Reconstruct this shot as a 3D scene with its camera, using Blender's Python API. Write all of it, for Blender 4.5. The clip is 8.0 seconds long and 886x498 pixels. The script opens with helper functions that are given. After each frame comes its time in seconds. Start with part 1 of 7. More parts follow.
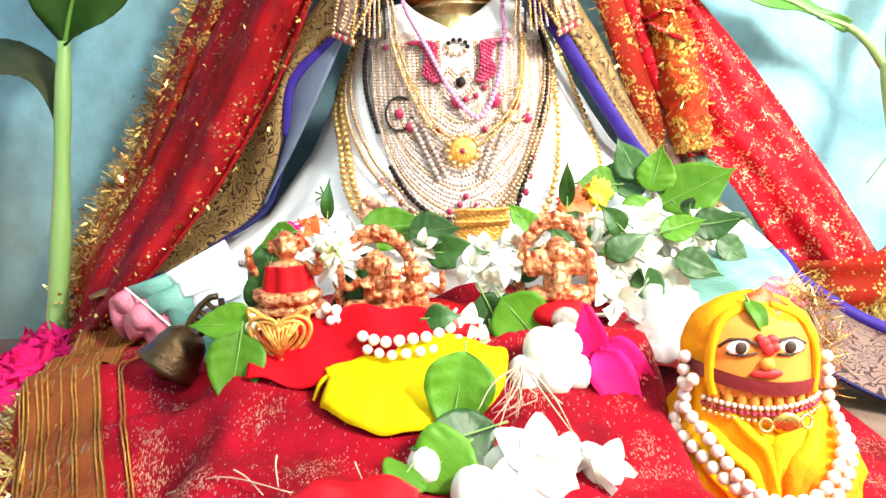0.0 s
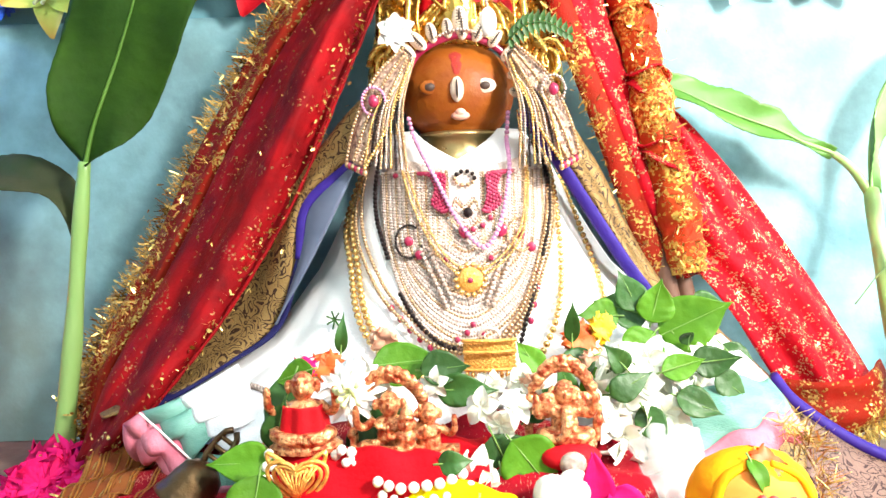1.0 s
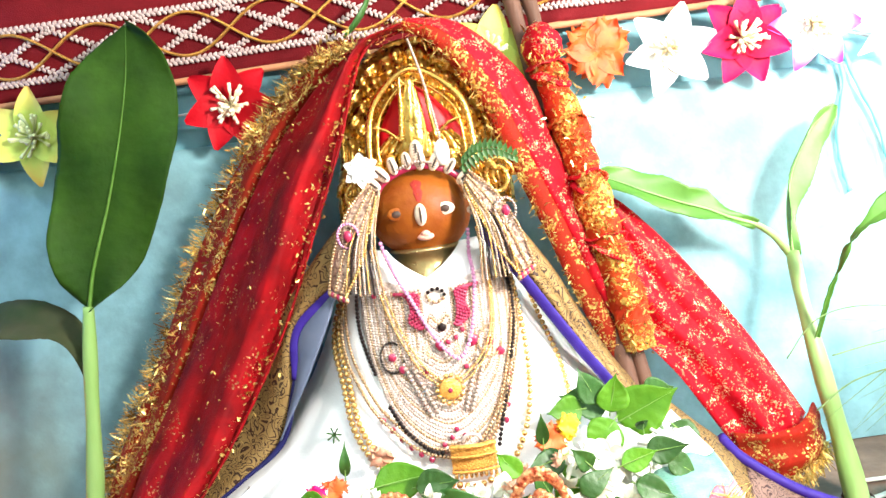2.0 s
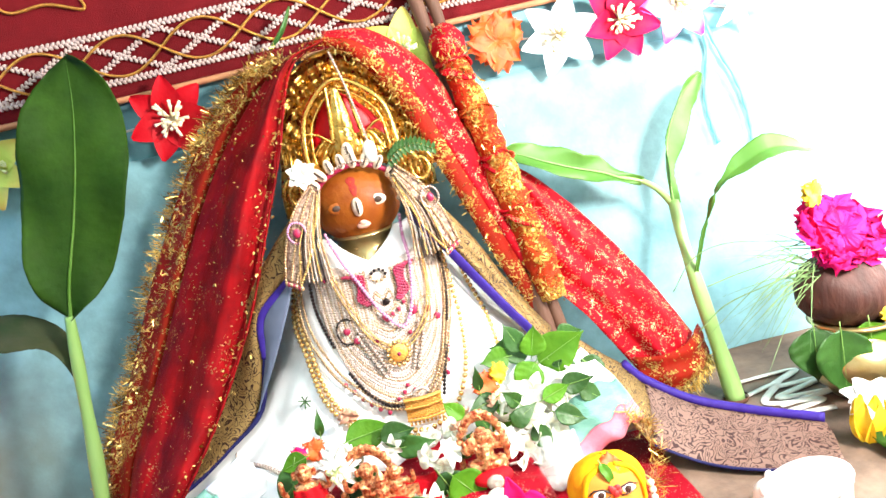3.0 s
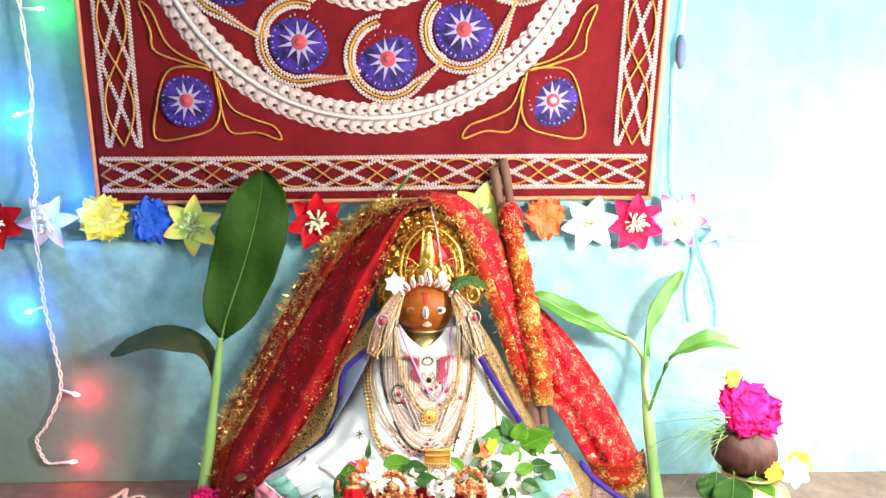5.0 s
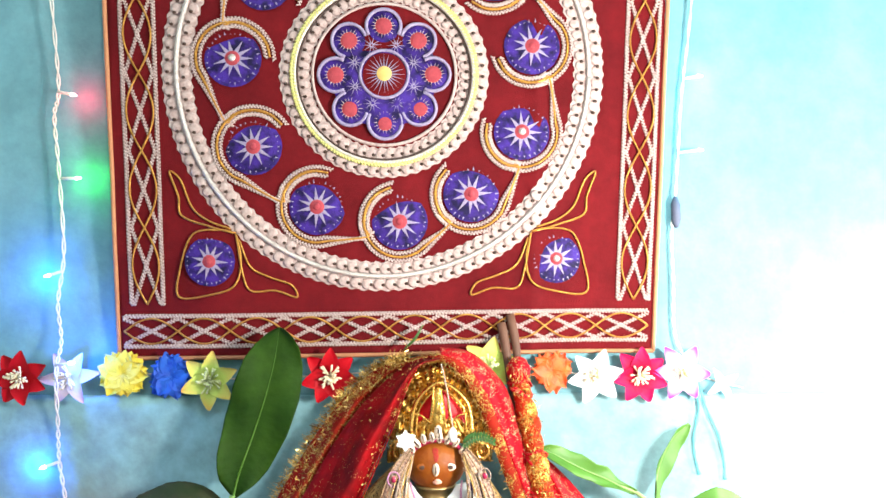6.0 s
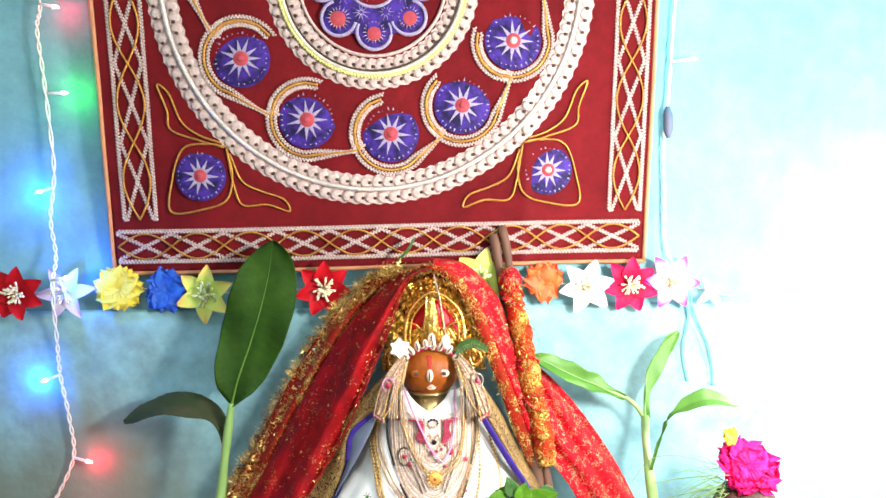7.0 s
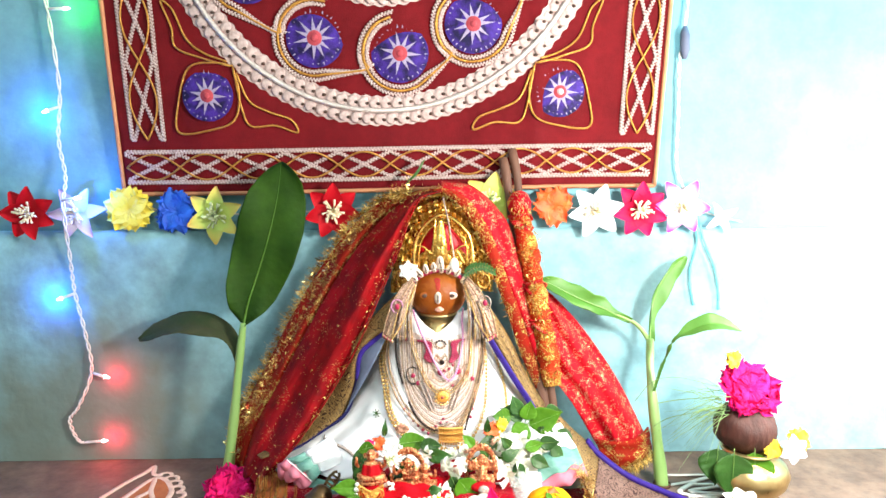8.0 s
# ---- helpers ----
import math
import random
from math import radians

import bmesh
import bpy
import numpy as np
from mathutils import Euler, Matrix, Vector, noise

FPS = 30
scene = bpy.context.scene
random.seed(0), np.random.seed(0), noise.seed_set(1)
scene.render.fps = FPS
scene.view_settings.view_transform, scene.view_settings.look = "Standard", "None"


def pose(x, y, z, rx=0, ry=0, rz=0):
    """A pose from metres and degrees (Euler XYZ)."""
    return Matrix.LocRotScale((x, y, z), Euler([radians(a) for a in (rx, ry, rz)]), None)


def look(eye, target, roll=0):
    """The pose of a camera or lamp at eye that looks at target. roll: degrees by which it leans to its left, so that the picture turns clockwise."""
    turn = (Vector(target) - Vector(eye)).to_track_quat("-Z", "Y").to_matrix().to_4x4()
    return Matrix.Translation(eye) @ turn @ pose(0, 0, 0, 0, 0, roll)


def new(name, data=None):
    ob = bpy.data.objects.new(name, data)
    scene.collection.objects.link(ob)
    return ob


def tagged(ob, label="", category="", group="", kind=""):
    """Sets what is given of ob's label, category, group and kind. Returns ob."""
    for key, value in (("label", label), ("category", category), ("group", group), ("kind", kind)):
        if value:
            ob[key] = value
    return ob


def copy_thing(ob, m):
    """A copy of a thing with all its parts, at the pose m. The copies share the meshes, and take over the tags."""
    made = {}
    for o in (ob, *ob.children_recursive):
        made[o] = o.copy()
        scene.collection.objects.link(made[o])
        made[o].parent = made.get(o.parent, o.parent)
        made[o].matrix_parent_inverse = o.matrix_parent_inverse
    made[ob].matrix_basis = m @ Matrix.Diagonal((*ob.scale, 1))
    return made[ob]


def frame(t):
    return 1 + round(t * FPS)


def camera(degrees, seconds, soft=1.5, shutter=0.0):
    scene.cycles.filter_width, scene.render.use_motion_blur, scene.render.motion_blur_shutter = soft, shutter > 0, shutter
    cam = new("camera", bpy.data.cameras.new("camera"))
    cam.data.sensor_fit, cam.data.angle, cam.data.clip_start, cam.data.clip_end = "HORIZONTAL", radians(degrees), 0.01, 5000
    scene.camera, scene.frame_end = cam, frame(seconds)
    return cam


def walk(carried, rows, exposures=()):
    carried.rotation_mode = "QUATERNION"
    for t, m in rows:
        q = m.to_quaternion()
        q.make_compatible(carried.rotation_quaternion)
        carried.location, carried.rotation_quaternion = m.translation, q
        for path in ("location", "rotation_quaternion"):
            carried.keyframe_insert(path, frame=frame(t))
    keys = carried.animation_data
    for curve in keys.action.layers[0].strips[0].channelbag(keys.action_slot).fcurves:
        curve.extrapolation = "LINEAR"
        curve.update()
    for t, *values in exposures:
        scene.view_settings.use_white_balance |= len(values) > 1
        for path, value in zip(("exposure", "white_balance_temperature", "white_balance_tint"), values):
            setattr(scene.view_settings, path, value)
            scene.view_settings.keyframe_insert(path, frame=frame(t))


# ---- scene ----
cam = camera(61.8, 8.0)
PATH = [
    (0, (0.013, -0.805, 0.22), (-0.068, 1.165, -0.115), -2.5),
    (0.5, (0.006, -0.811, 0.244), (-0.058, 1.171, -0.016), -2.4),
    (1, (0.0, -0.819, 0.282), (-0.045, 1.171, 0.09), -1.9),
    (1.5, (0.001, -0.849, 0.339), (-0.04, 1.141, 0.137), -2.3),
    (2, (0.007, -0.888, 0.405), (0.041, 1.099, 0.18), -7.6),
    (2.2, (0.007, -0.911, 0.427), (0.083, 1.073, 0.185), -10.0),
    (3.3, (0.008, -1.035, 0.486), (0.215, 0.896, 0.01), -12.1),
    (3.5, (0.004, -1.056, 0.491), (0.187, 0.879, 0.021), -9.8),
    (4, (-0.016, -1.119, 0.509), (0.093, 0.823, 0.045), -3.7),
    (4.5, (-0.009, -1.263, 0.574), (0.086, 0.682, 0.115), -1.4),
    (5, (-0.021, -1.391, 0.625), (0.063, 0.592, 0.373), 0.3),
    (5.2, (-0.024, -1.412, 0.672), (0.054, 0.584, 0.574), 0.2),
    (6.3, (-0.03, -1.439, 0.696), (0.036, 0.559, 0.766), -0.0),
    (6.5, (-0.027, -1.439, 0.679), (0.04, 0.56, 0.723), -0.1),
    (7, (-0.022, -1.443, 0.64), (0.055, 0.554, 0.549), -0.6),
    (7.5, (-0.025, -1.461, 0.629), (0.047, 0.53, 0.453), -0.6),
    (8, (-0.022, -1.442, 0.642), (0.029, 0.534, 0.342), -0.2),
]
walk(cam, [(t, look(eye, target, roll)) for t, eye, target, roll in PATH],
     exposures=[(0.0, 0.46), (2.2, 0.58), (3.5, 0.42), (4.5, 0.26), (6.3, 0.2), (8.0, 0.16)])

# ---- light ----
world = bpy.data.worlds.new("room_air")
scene.world = world
world.use_nodes = True
world.node_tree.nodes["Background"].inputs[0].default_value = (0.9, 0.95, 1.0, 1)
world.node_tree.nodes["Background"].inputs[1].default_value = 0.05


def lamp(name, place, power, size, colour):
    data = bpy.data.lights.new(name, "POINT")
    data.energy, data.shadow_soft_size, data.color = power, size, colour
    ob = new(name, data)
    ob.location = place
    return ob


lamp("side_bulb", (0.62, -0.84, 0.68), 76, 0.085, (1.0, 0.95, 0.87))
# added unseen fill that bleaches the wall and pot on the right
lamp("right_fill", (0.98, -0.36, 0.42), 26, 0.07, (1.0, 0.97, 0.92))
# added frontal fill from above, no known lamp; lifts the veil's left side
lamp("front_fill", (0.15, -1.75, 2.1), 40, 0.08, (1.0, 0.96, 0.9))


# ---- mesh tools ----
class Geo:
    """Vertices and faces of one mesh, with a material slot for each face."""

    def __init__(self):
        self.v, self.f, self.m = [], [], []

    def add(self, verts, faces, slot=0):
        n = len(self.v)
        self.v += [tuple(p) for p in verts]
        self.f += [tuple(n + i for i in face) for face in faces]
        self.m += [slot] * len(faces)
        return self

    def moved(self, matrix):
        out = Geo()
        out.v = [tuple(matrix @ Vector(p)) for p in self.v]
        out.f, out.m = list(self.f), list(self.m)
        return out

    def join(self, other, slot=None):
        n = len(self.v)
        self.v += other.v
        self.f += [tuple(n + i for i in face) for face in other.f]
        self.m += [slot] * len(other.f) if slot is not None else other.m
        return self


def mesh_of(name, geo, mats, origin=(0, 0, 0), smooth=True):
    me = bpy.data.meshes.new(name)
    o = Vector(origin)
    me.from_pydata([tuple(Vector(p) - o) for p in geo.v], [], geo.f)
    for m in mats if isinstance(mats, (list, tuple)) else [mats]:
        me.materials.append(m)
    me.polygons.foreach_set("material_index", geo.m)
    me.polygons.foreach_set("use_smooth", [smooth] * len(geo.f))
    me.update()
    return me


def thing(name, label, category, at=(0, 0, 0), group="", kind=""):
    ob = new(name)
    ob.empty_display_size = 0.02
    ob.location = at
    return tagged(ob, label, category, group, kind)


def base_of(ob):
    while ob.parent:
        ob = ob.parent
    return ob.location


def part(name, geo, mats, parent, label="", smooth=True, solid=0.0):
    """One mesh under a thing or a part; geo is in the world's axes."""
    ob = new(name, mesh_of(name, geo, mats, base_of(parent), smooth))
    ob.parent = parent
    if solid:
        s = ob.modifiers.new("thickness", "SOLIDIFY")
        s.thickness, s.offset = solid, 0
    return tagged(ob, label)


def single(name, geo, mats, label, category, at=(0, 0, 0), group="", kind="", smooth=True, solid=0.0):
    """A thing that is one mesh."""
    ob = new(name, mesh_of(name, geo, mats, at, smooth))
    ob.location = at
    if solid:
        s = ob.modifiers.new("thickness", "SOLIDIFY")
        s.thickness, s.offset = solid, 0
    return tagged(ob, label, category, group, kind)


def spline(points, n):
    """n + 1 points along a smooth curve through the points."""
    p = [Vector(q) for q in points]
    p = [p[0] * 2 - p[1]] + p + [p[-1] * 2 - p[-2]]
    out = []
    for i in range(n + 1):
        s = i / n * (len(p) - 3)
        k = min(int(s), len(p) - 4)
        t = s - k
        a, b, c, d = p[k:k + 4]
        out.append(0.5 * (2 * b + (c - a) * t + (2 * a - 5 * b + 4 * c - d) * t * t + (3 * b - a - 3 * c + d) * t ** 3))
    return out


def grid(fn, nu, nv, slot=0, closed=False):
    g = Geo()
    cols = nu if closed else nu + 1
    verts = [fn(i / nu, j / nv) for j in range(nv + 1) for i in range(cols)]
    faces = []
    for j in range(nv):
        for i in range(nu):
            k = (i + 1) % cols
            faces.append((j * cols + i, j * cols + k, (j + 1) * cols + k, (j + 1) * cols + i))
    return g.add(verts, faces, slot)


def tube(path, radius, seg=8, flat=1.0, slot=0, up=(0.13, 0.2, 1)):
    """A closed tube along path; radius is a number or a function of 0 to 1."""
    path = [Vector(p) for p in path]
    n = len(path)
    rad = radius if callable(radius) else (lambda s: radius)
    verts, faces = [], []
    ref = Vector(up)
    for i, p in enumerate(path):
        d = (path[min(i + 1, n - 1)] - path[max(i - 1, 0)]).normalized()
        a = ref - d * ref.dot(d)
        if a.length < 1e-4:
            a = d.orthogonal()
        a.normalize()
        ref = a
        b = d.cross(a)
        r = rad(i / (n - 1))
        for k in range(seg):
            w = 2 * math.pi * k / seg
            verts.append(p + a * (r * flat * math.cos(w)) + b * (r * math.sin(w)))
    for i in range(n - 1):
        for k in range(seg):
            faces.append((i * seg + k, i * seg + (k + 1) % seg, (i + 1) * seg + (k + 1) % seg, (i + 1) * seg + k))
    faces.append(tuple(reversed(range(seg))))
    faces.append(tuple((n - 1) * seg + k for k in range(seg)))
    return Geo().add(verts, faces, slot)


def lathe(profile, seg=32, slot=0, squash=1.0):
    """A turned form round z; profile: (radius, z)."""
    g = grid(lambda u, v: (0, 0, 0), seg, len(profile) - 1, slot, closed=True)
    g.v = [(r * math.cos(2 * math.pi * k / seg), r * squash * math.sin(2 * math.pi * k / seg), z) for r, z in profile for k in range(seg)]
    return g


def ball(centre, radii, nu=16, nv=10, slot=0, turn=None):
    rx, ry, rz = radii if isinstance(radii, (tuple, list)) else (radii,) * 3
    c = Vector(centre)

    def fn(u, v):
        a, b = 2 * math.pi * u, math.pi * (v * 0.996 + 0.002)
        p = Vector((rx * math.cos(a) * math.sin(b), ry * math.sin(a) * math.sin(b), -rz * math.cos(b)))
        if turn is not None:
            p = turn @ p
        return p + c
    return grid(fn, nu, nv, slot, closed=True)


def box(lo, hi, slot=0):
    (a, b, c), (d, e, f) = lo, hi
    v = [(a, b, c), (d, b, c), (d, e, c), (a, e, c), (a, b, f), (d, b, f), (d, e, f), (a, e, f)]
    return Geo().add(v, [(3, 2, 1, 0), (4, 5, 6, 7), (0, 1, 5, 4), (1, 2, 6, 5), (2, 3, 7, 6), (3, 0, 4, 7)], slot)


def fbm(x, y, z=0.0, octaves=3):
    s, a, k = 0.0, 1.0, 1.0
    for _ in range(octaves):
        s += a * noise.noise((x * k, y * k, z * k))
        a, k = a * 0.5, k * 2.1
    return s


def lerp_table(table, z):
    if z <= table[0][0]:
        return table[0][1]
    for (a, p), (b, q) in zip(table, table[1:]):
        if z <= b:
            return p + (q - p) * (z - a) / (b - a)
    return table[-1][1]


# ---- materials ----
def mat(name, c1, c2=None, scale=40.0, rough=0.6, metal=0.0, bump=0.0, bscale=200.0, spread=0.5, coat=0.0, sheen=0.0,
        through_light=0.0, vary=0.0, stretch=(1, 1, 1), alpha=1.0, spec=0.5, stain=None):
    """Two tones mixed by noise, stains, a second finer noise in the roughness, and a fine relief."""
    m = bpy.data.materials.new(name)
    m.use_nodes = True
    t = m.node_tree
    b = t.nodes["Principled BSDF"]
    link = t.links.new
    co = t.nodes.new("ShaderNodeTexCoord")
    mp = t.nodes.new("ShaderNodeMapping")
    mp.inputs["Scale"].default_value = stretch
    link(co.outputs["Object"], mp.inputs["Vector"])
    n1 = t.nodes.new("ShaderNodeTexNoise")
    n1.inputs["Scale"].default_value, n1.inputs["Detail"].default_value = scale, 5
    link(mp.outputs["Vector"], n1.inputs["Vector"])
    ramp = t.nodes.new("ShaderNodeMapRange")
    ramp.inputs["From Min"].default_value, ramp.inputs["From Max"].default_value = 0.5 - spread / 2, 0.5 + spread / 2
    link(n1.outputs["Fac"], ramp.inputs["Value"])
    mix = t.nodes.new("ShaderNodeMix")
    mix.data_type = "RGBA"
    mix.inputs[6].default_value = (*c1, 1)
    mix.inputs[7].default_value = (*(c2 or c1), 1)
    link(ramp.outputs["Result"], mix.inputs[0])
    colour = mix.outputs[2]
    if stain:
        # small stains and pale scuffs: (scale, depth)
        ns = t.nodes.new("ShaderNodeTexNoise")
        ns.inputs["Scale"].default_value, ns.inputs["Detail"].default_value, ns.inputs["Roughness"].default_value = stain[0], 8, 0.68
        link(mp.outputs["Vector"], ns.inputs["Vector"])
        sr = t.nodes.new("ShaderNodeMapRange")
        sr.inputs["From Min"].default_value, sr.inputs["From Max"].default_value = 0.36, 0.64
        sr.inputs["To Min"].default_value, sr.inputs["To Max"].default_value = 1 - stain[1], 1 + stain[1]
        link(ns.outputs["Fac"], sr.inputs["Value"])
        sv = t.nodes.new("ShaderNodeHueSaturation")
        link(sr.outputs["Result"], sv.inputs["Value"])
        link(colour, sv.inputs["Color"])
        colour = sv.outputs["Color"]
    if vary:
        info = t.nodes.new("ShaderNodeObjectInfo")
        hsv = t.nodes.new("ShaderNodeHueSaturation")
        vr = t.nodes.new("ShaderNodeMapRange")
        vr.inputs["To Min"].default_value, vr.inputs["To Max"].default_value = 1 - vary, 1 + vary
        link(info.outputs["Random"], vr.inputs["Value"])
        link(vr.outputs["Result"], hsv.inputs["Value"])
        link(colour, hsv.inputs["Color"])
        colour = hsv.outputs["Color"]
    link(colour, b.inputs["Base Color"])
    n2 = t.nodes.new("ShaderNodeTexNoise")
    n2.inputs["Scale"].default_value, n2.inputs["Detail"].default_value = bscale, 4
    link(mp.outputs["Vector"], n2.inputs["Vector"])
    rr = t.nodes.new("ShaderNodeMapRange")
    rr.inputs["To Min"].default_value, rr.inputs["To Max"].default_value = max(rough - 0.12, 0.03), min(rough + 0.12, 1)
    link(n2.outputs["Fac"], rr.inputs["Value"])
    link(rr.outputs["Result"], b.inputs["Roughness"])
    b.inputs["Metallic"].default_value = metal
    b.inputs["Coat Weight"].default_value = coat
    b.inputs["Sheen Weight"].default_value = sheen
    b.inputs["Transmission Weight"].default_value = through_light
    b.inputs["Alpha"].default_value = alpha
    b.inputs["Specular IOR Level"].default_value = spec
    if bump:
        bp = t.nodes.new("ShaderNodeBump")
        bp.inputs["Strength"].default_value, bp.inputs["Distance"].default_value = bump, 0.002
        link(n2.outputs["Fac"], bp.inputs["Height"])
        link(bp.outputs["Normal"], b.inputs["Normal"])
    return m


def glitter(name, cloth, cloth2, metal_colour, cell=420.0, amount=0.3, patches=26.0, patch_low=0.45, rough=0.7, alpha=1.0, stretch=(1, 1, 1), metal=0.8):
    """Cloth with sewn metal flakes: cells that lie in patches are metal, each with a tilt of its own."""
    m = mat(name, cloth, cloth2, scale=30, rough=rough, bump=0.35, bscale=500, alpha=alpha, spec=0.12)
    t = m.node_tree
    b = t.nodes["Principled BSDF"]
    link = t.links.new
    co = t.nodes["Texture Coordinate"]
    mp = t.nodes.new("ShaderNodeMapping")
    mp.inputs["Scale"].default_value = stretch
    link(co.outputs["Object"], mp.inputs["Vector"])
    vo = t.nodes.new("ShaderNodeTexVoronoi")
    vo.inputs["Scale"].default_value = cell
    link(mp.outputs["Vector"], vo.inputs["Vector"])
    sep = t.nodes.new("ShaderNodeSeparateColor")
    link(vo.outputs["Color"], sep.inputs["Color"])
    pn = t.nodes.new("ShaderNodeTexNoise")
    pn.inputs["Scale"].default_value, pn.inputs["Detail"].default_value = patches, 2
    link(co.outputs["Object"], pn.inputs["Vector"])
    pr = t.nodes.new("ShaderNodeMapRange")
    pr.inputs["From Min"].default_value, pr.inputs["From Max"].default_value = patch_low, patch_low + 0.18
    pr.inputs["To Min"].default_value, pr.inputs["To Max"].default_value = amount * 0.06, amount
    link(pn.outputs["Fac"], pr.inputs["Value"])
    less = t.nodes.new("ShaderNodeMath")
    less.operation = "LESS_THAN"
    link(sep.outputs["Red"], less.inputs[0])
    link(pr.outputs["Result"], less.inputs[1])
    old = b.inputs["Base Color"].links[0].from_socket
    mx = t.nodes.new("ShaderNodeMix")
    mx.data_type = "RGBA"
    link(less.outputs[0], mx.inputs[0])
    link(old, mx.inputs[6])
    link(mx.outputs[2], b.inputs["Base Color"])
    tone = t.nodes.new("ShaderNodeMix")
    tone.data_type = "RGBA"
    tone.inputs[6].default_value = tuple(c * 0.45 for c in metal_colour) + (1,)
    tone.inputs[7].default_value = (*metal_colour, 1)
    link(sep.outputs["Green"], tone.inputs[0])
    link(tone.outputs[2], mx.inputs[7])
    half = t.nodes.new("ShaderNodeMath")
    half.operation = "MULTIPLY"
    half.inputs[1].default_value = metal
    link(less.outputs[0], half.inputs[0])
    link(half.outputs[0], b.inputs["Metallic"])
    oldr = b.inputs["Roughness"].links[0].from_socket
    mr = t.nodes.new("ShaderNodeMix")
    mr.inputs[3].default_value = 0.25
    link(less.outputs[0], mr.inputs[0])
    link(oldr, mr.inputs[2])
    link(mr.outputs[0], b.inputs["Roughness"])
    # each flake tilts its own way
    geo = t.nodes.new("ShaderNodeNewGeometry")
    sub = t.nodes.new("ShaderNodeVectorMath")
    sub.operation = "SUBTRACT"
    sub.inputs[1].default_value = (0.5, 0.5, 0.5)
    link(vo.outputs["Color"], sub.inputs[0])
    mul = t.nodes.new("ShaderNodeVectorMath")
    mul.operation = "SCALE"
    link(sub.outputs[0], mul.inputs[0])
    tilt = t.nodes.new("ShaderNodeMath")
    tilt.operation = "MULTIPLY"
    tilt.inputs[1].default_value = 1.3
    link(less.outputs[0], tilt.inputs[0])
    link(tilt.outputs[0], mul.inputs["Scale"])
    add = t.nodes.new("ShaderNodeVectorMath")
    add.operation = "ADD"
    bumped = b.inputs["Normal"].links[0].from_socket
    link(bumped, add.inputs[0])
    link(mul.outputs[0], add.inputs[1])
    nrm = t.nodes.new("ShaderNodeVectorMath")
    nrm.operation = "NORMALIZE"
    link(add.outputs[0], nrm.inputs[0])
    link(nrm.outputs[0], b.inputs["Normal"])
    return m


def brocade(name, ground, thread, scale=60.0, width=0.12, metal=0.6):
    """Cloth with a woven scroll pattern: contour lines of a noise."""
    m = mat(name, ground, tuple(c * 0.75 for c in ground), scale=25, rough=0.5, bump=0.4, bscale=600, spec=0.2)
    t = m.node_tree
    b = t.nodes["Principled BSDF"]
    link = t.links.new
    co = t.nodes["Texture Coordinate"]
    n = t.nodes.new("ShaderNodeTexNoise")
    n.inputs["Scale"].default_value, n.inputs["Detail"].default_value, n.inputs["Distortion"].default_value = scale, 1, 1.2
    link(co.outputs["Object"], n.inputs["Vector"])
    wave = t.nodes.new("ShaderNodeMath")
    wave.operation = "MULTIPLY"
    wave.inputs[1].default_value = 9
    link(n.outputs["Fac"], wave.inputs[0])
    fr = t.nodes.new("ShaderNodeMath")
    fr.operation = "FRACT"
    link(wave.outputs[0], fr.inputs[0])
    ls = t.nodes.new("ShaderNodeMath")
    ls.operation = "LESS_THAN"
    ls.inputs[1].default_value = width * 2.4
    link(fr.outputs[0], ls.inputs[0])
    old = b.inputs["Base Color"].links[0].from_socket
    mx = t.nodes.new("ShaderNodeMix")
    mx.data_type = "RGBA"
    mx.inputs[7].default_value = (*thread, 1)
    link(ls.outputs[0], mx.inputs[0])
    link(old, mx.inputs[6])
    link(mx.outputs[2], b.inputs["Base Color"])
    b.inputs["Metallic"].default_value = metal * 0.5
    return m


def glow(name, colour, strength):
    m = bpy.data.materials.new(name)
    m.use_nodes = True
    b = m.node_tree.nodes["Principled BSDF"]
    b.inputs["Base Color"].default_value = (*colour, 1)
    b.inputs["Emission Color"].default_value = (*colour, 1)
    b.inputs["Emission Strength"].default_value = strength
    return m


def petal_mat(name, inner, outer, reach, rough=0.55, sheer=0.0):
    """Petal tone that changes from the heart of the flower to its tips (a property of the petal)."""
    m = mat(name, inner, inner, scale=120, rough=rough, bump=0.25, bscale=260, spec=0.12)
    t = m.node_tree
    b = t.nodes["Principled BSDF"]
    link = t.links.new
    co = t.nodes["Texture Coordinate"]
    ln = t.nodes.new("ShaderNodeVectorMath")
    ln.operation = "LENGTH"
    link(co.outputs["Object"], ln.inputs[0])
    mr = t.nodes.new("ShaderNodeMapRange")
    mr.inputs["From Min"].default_value, mr.inputs["From Max"].default_value = reach * 0.35, reach
    link(ln.outputs["Value"], mr.inputs["Value"])
    nz = t.nodes.new("ShaderNodeTexNoise")
    nz.inputs["Scale"].default_value = 60
    link(co.outputs["Object"], nz.inputs["Vector"])
    ad = t.nodes.new("ShaderNodeMath")
    ad.operation = "MULTIPLY_ADD"
    ad.inputs[1].default_value, ad.inputs[2].default_value = 0.5, -0.25
    link(nz.outputs["Fac"], ad.inputs[0])
    sm = t.nodes.new("ShaderNodeMath")
    sm.use_clamp = True
    link(mr.outputs["Result"], sm.inputs[0])
    link(ad.outputs[0], sm.inputs[1])
    mx = t.nodes.new("ShaderNodeMix")
    mx.data_type = "RGBA"
    mx.inputs[6].default_value, mx.inputs[7].default_value = (*inner, 1), (*outer, 1)
    link(sm.outputs[0], mx.inputs[0])
    link(mx.outputs[2], b.inputs["Base Color"])
    return m


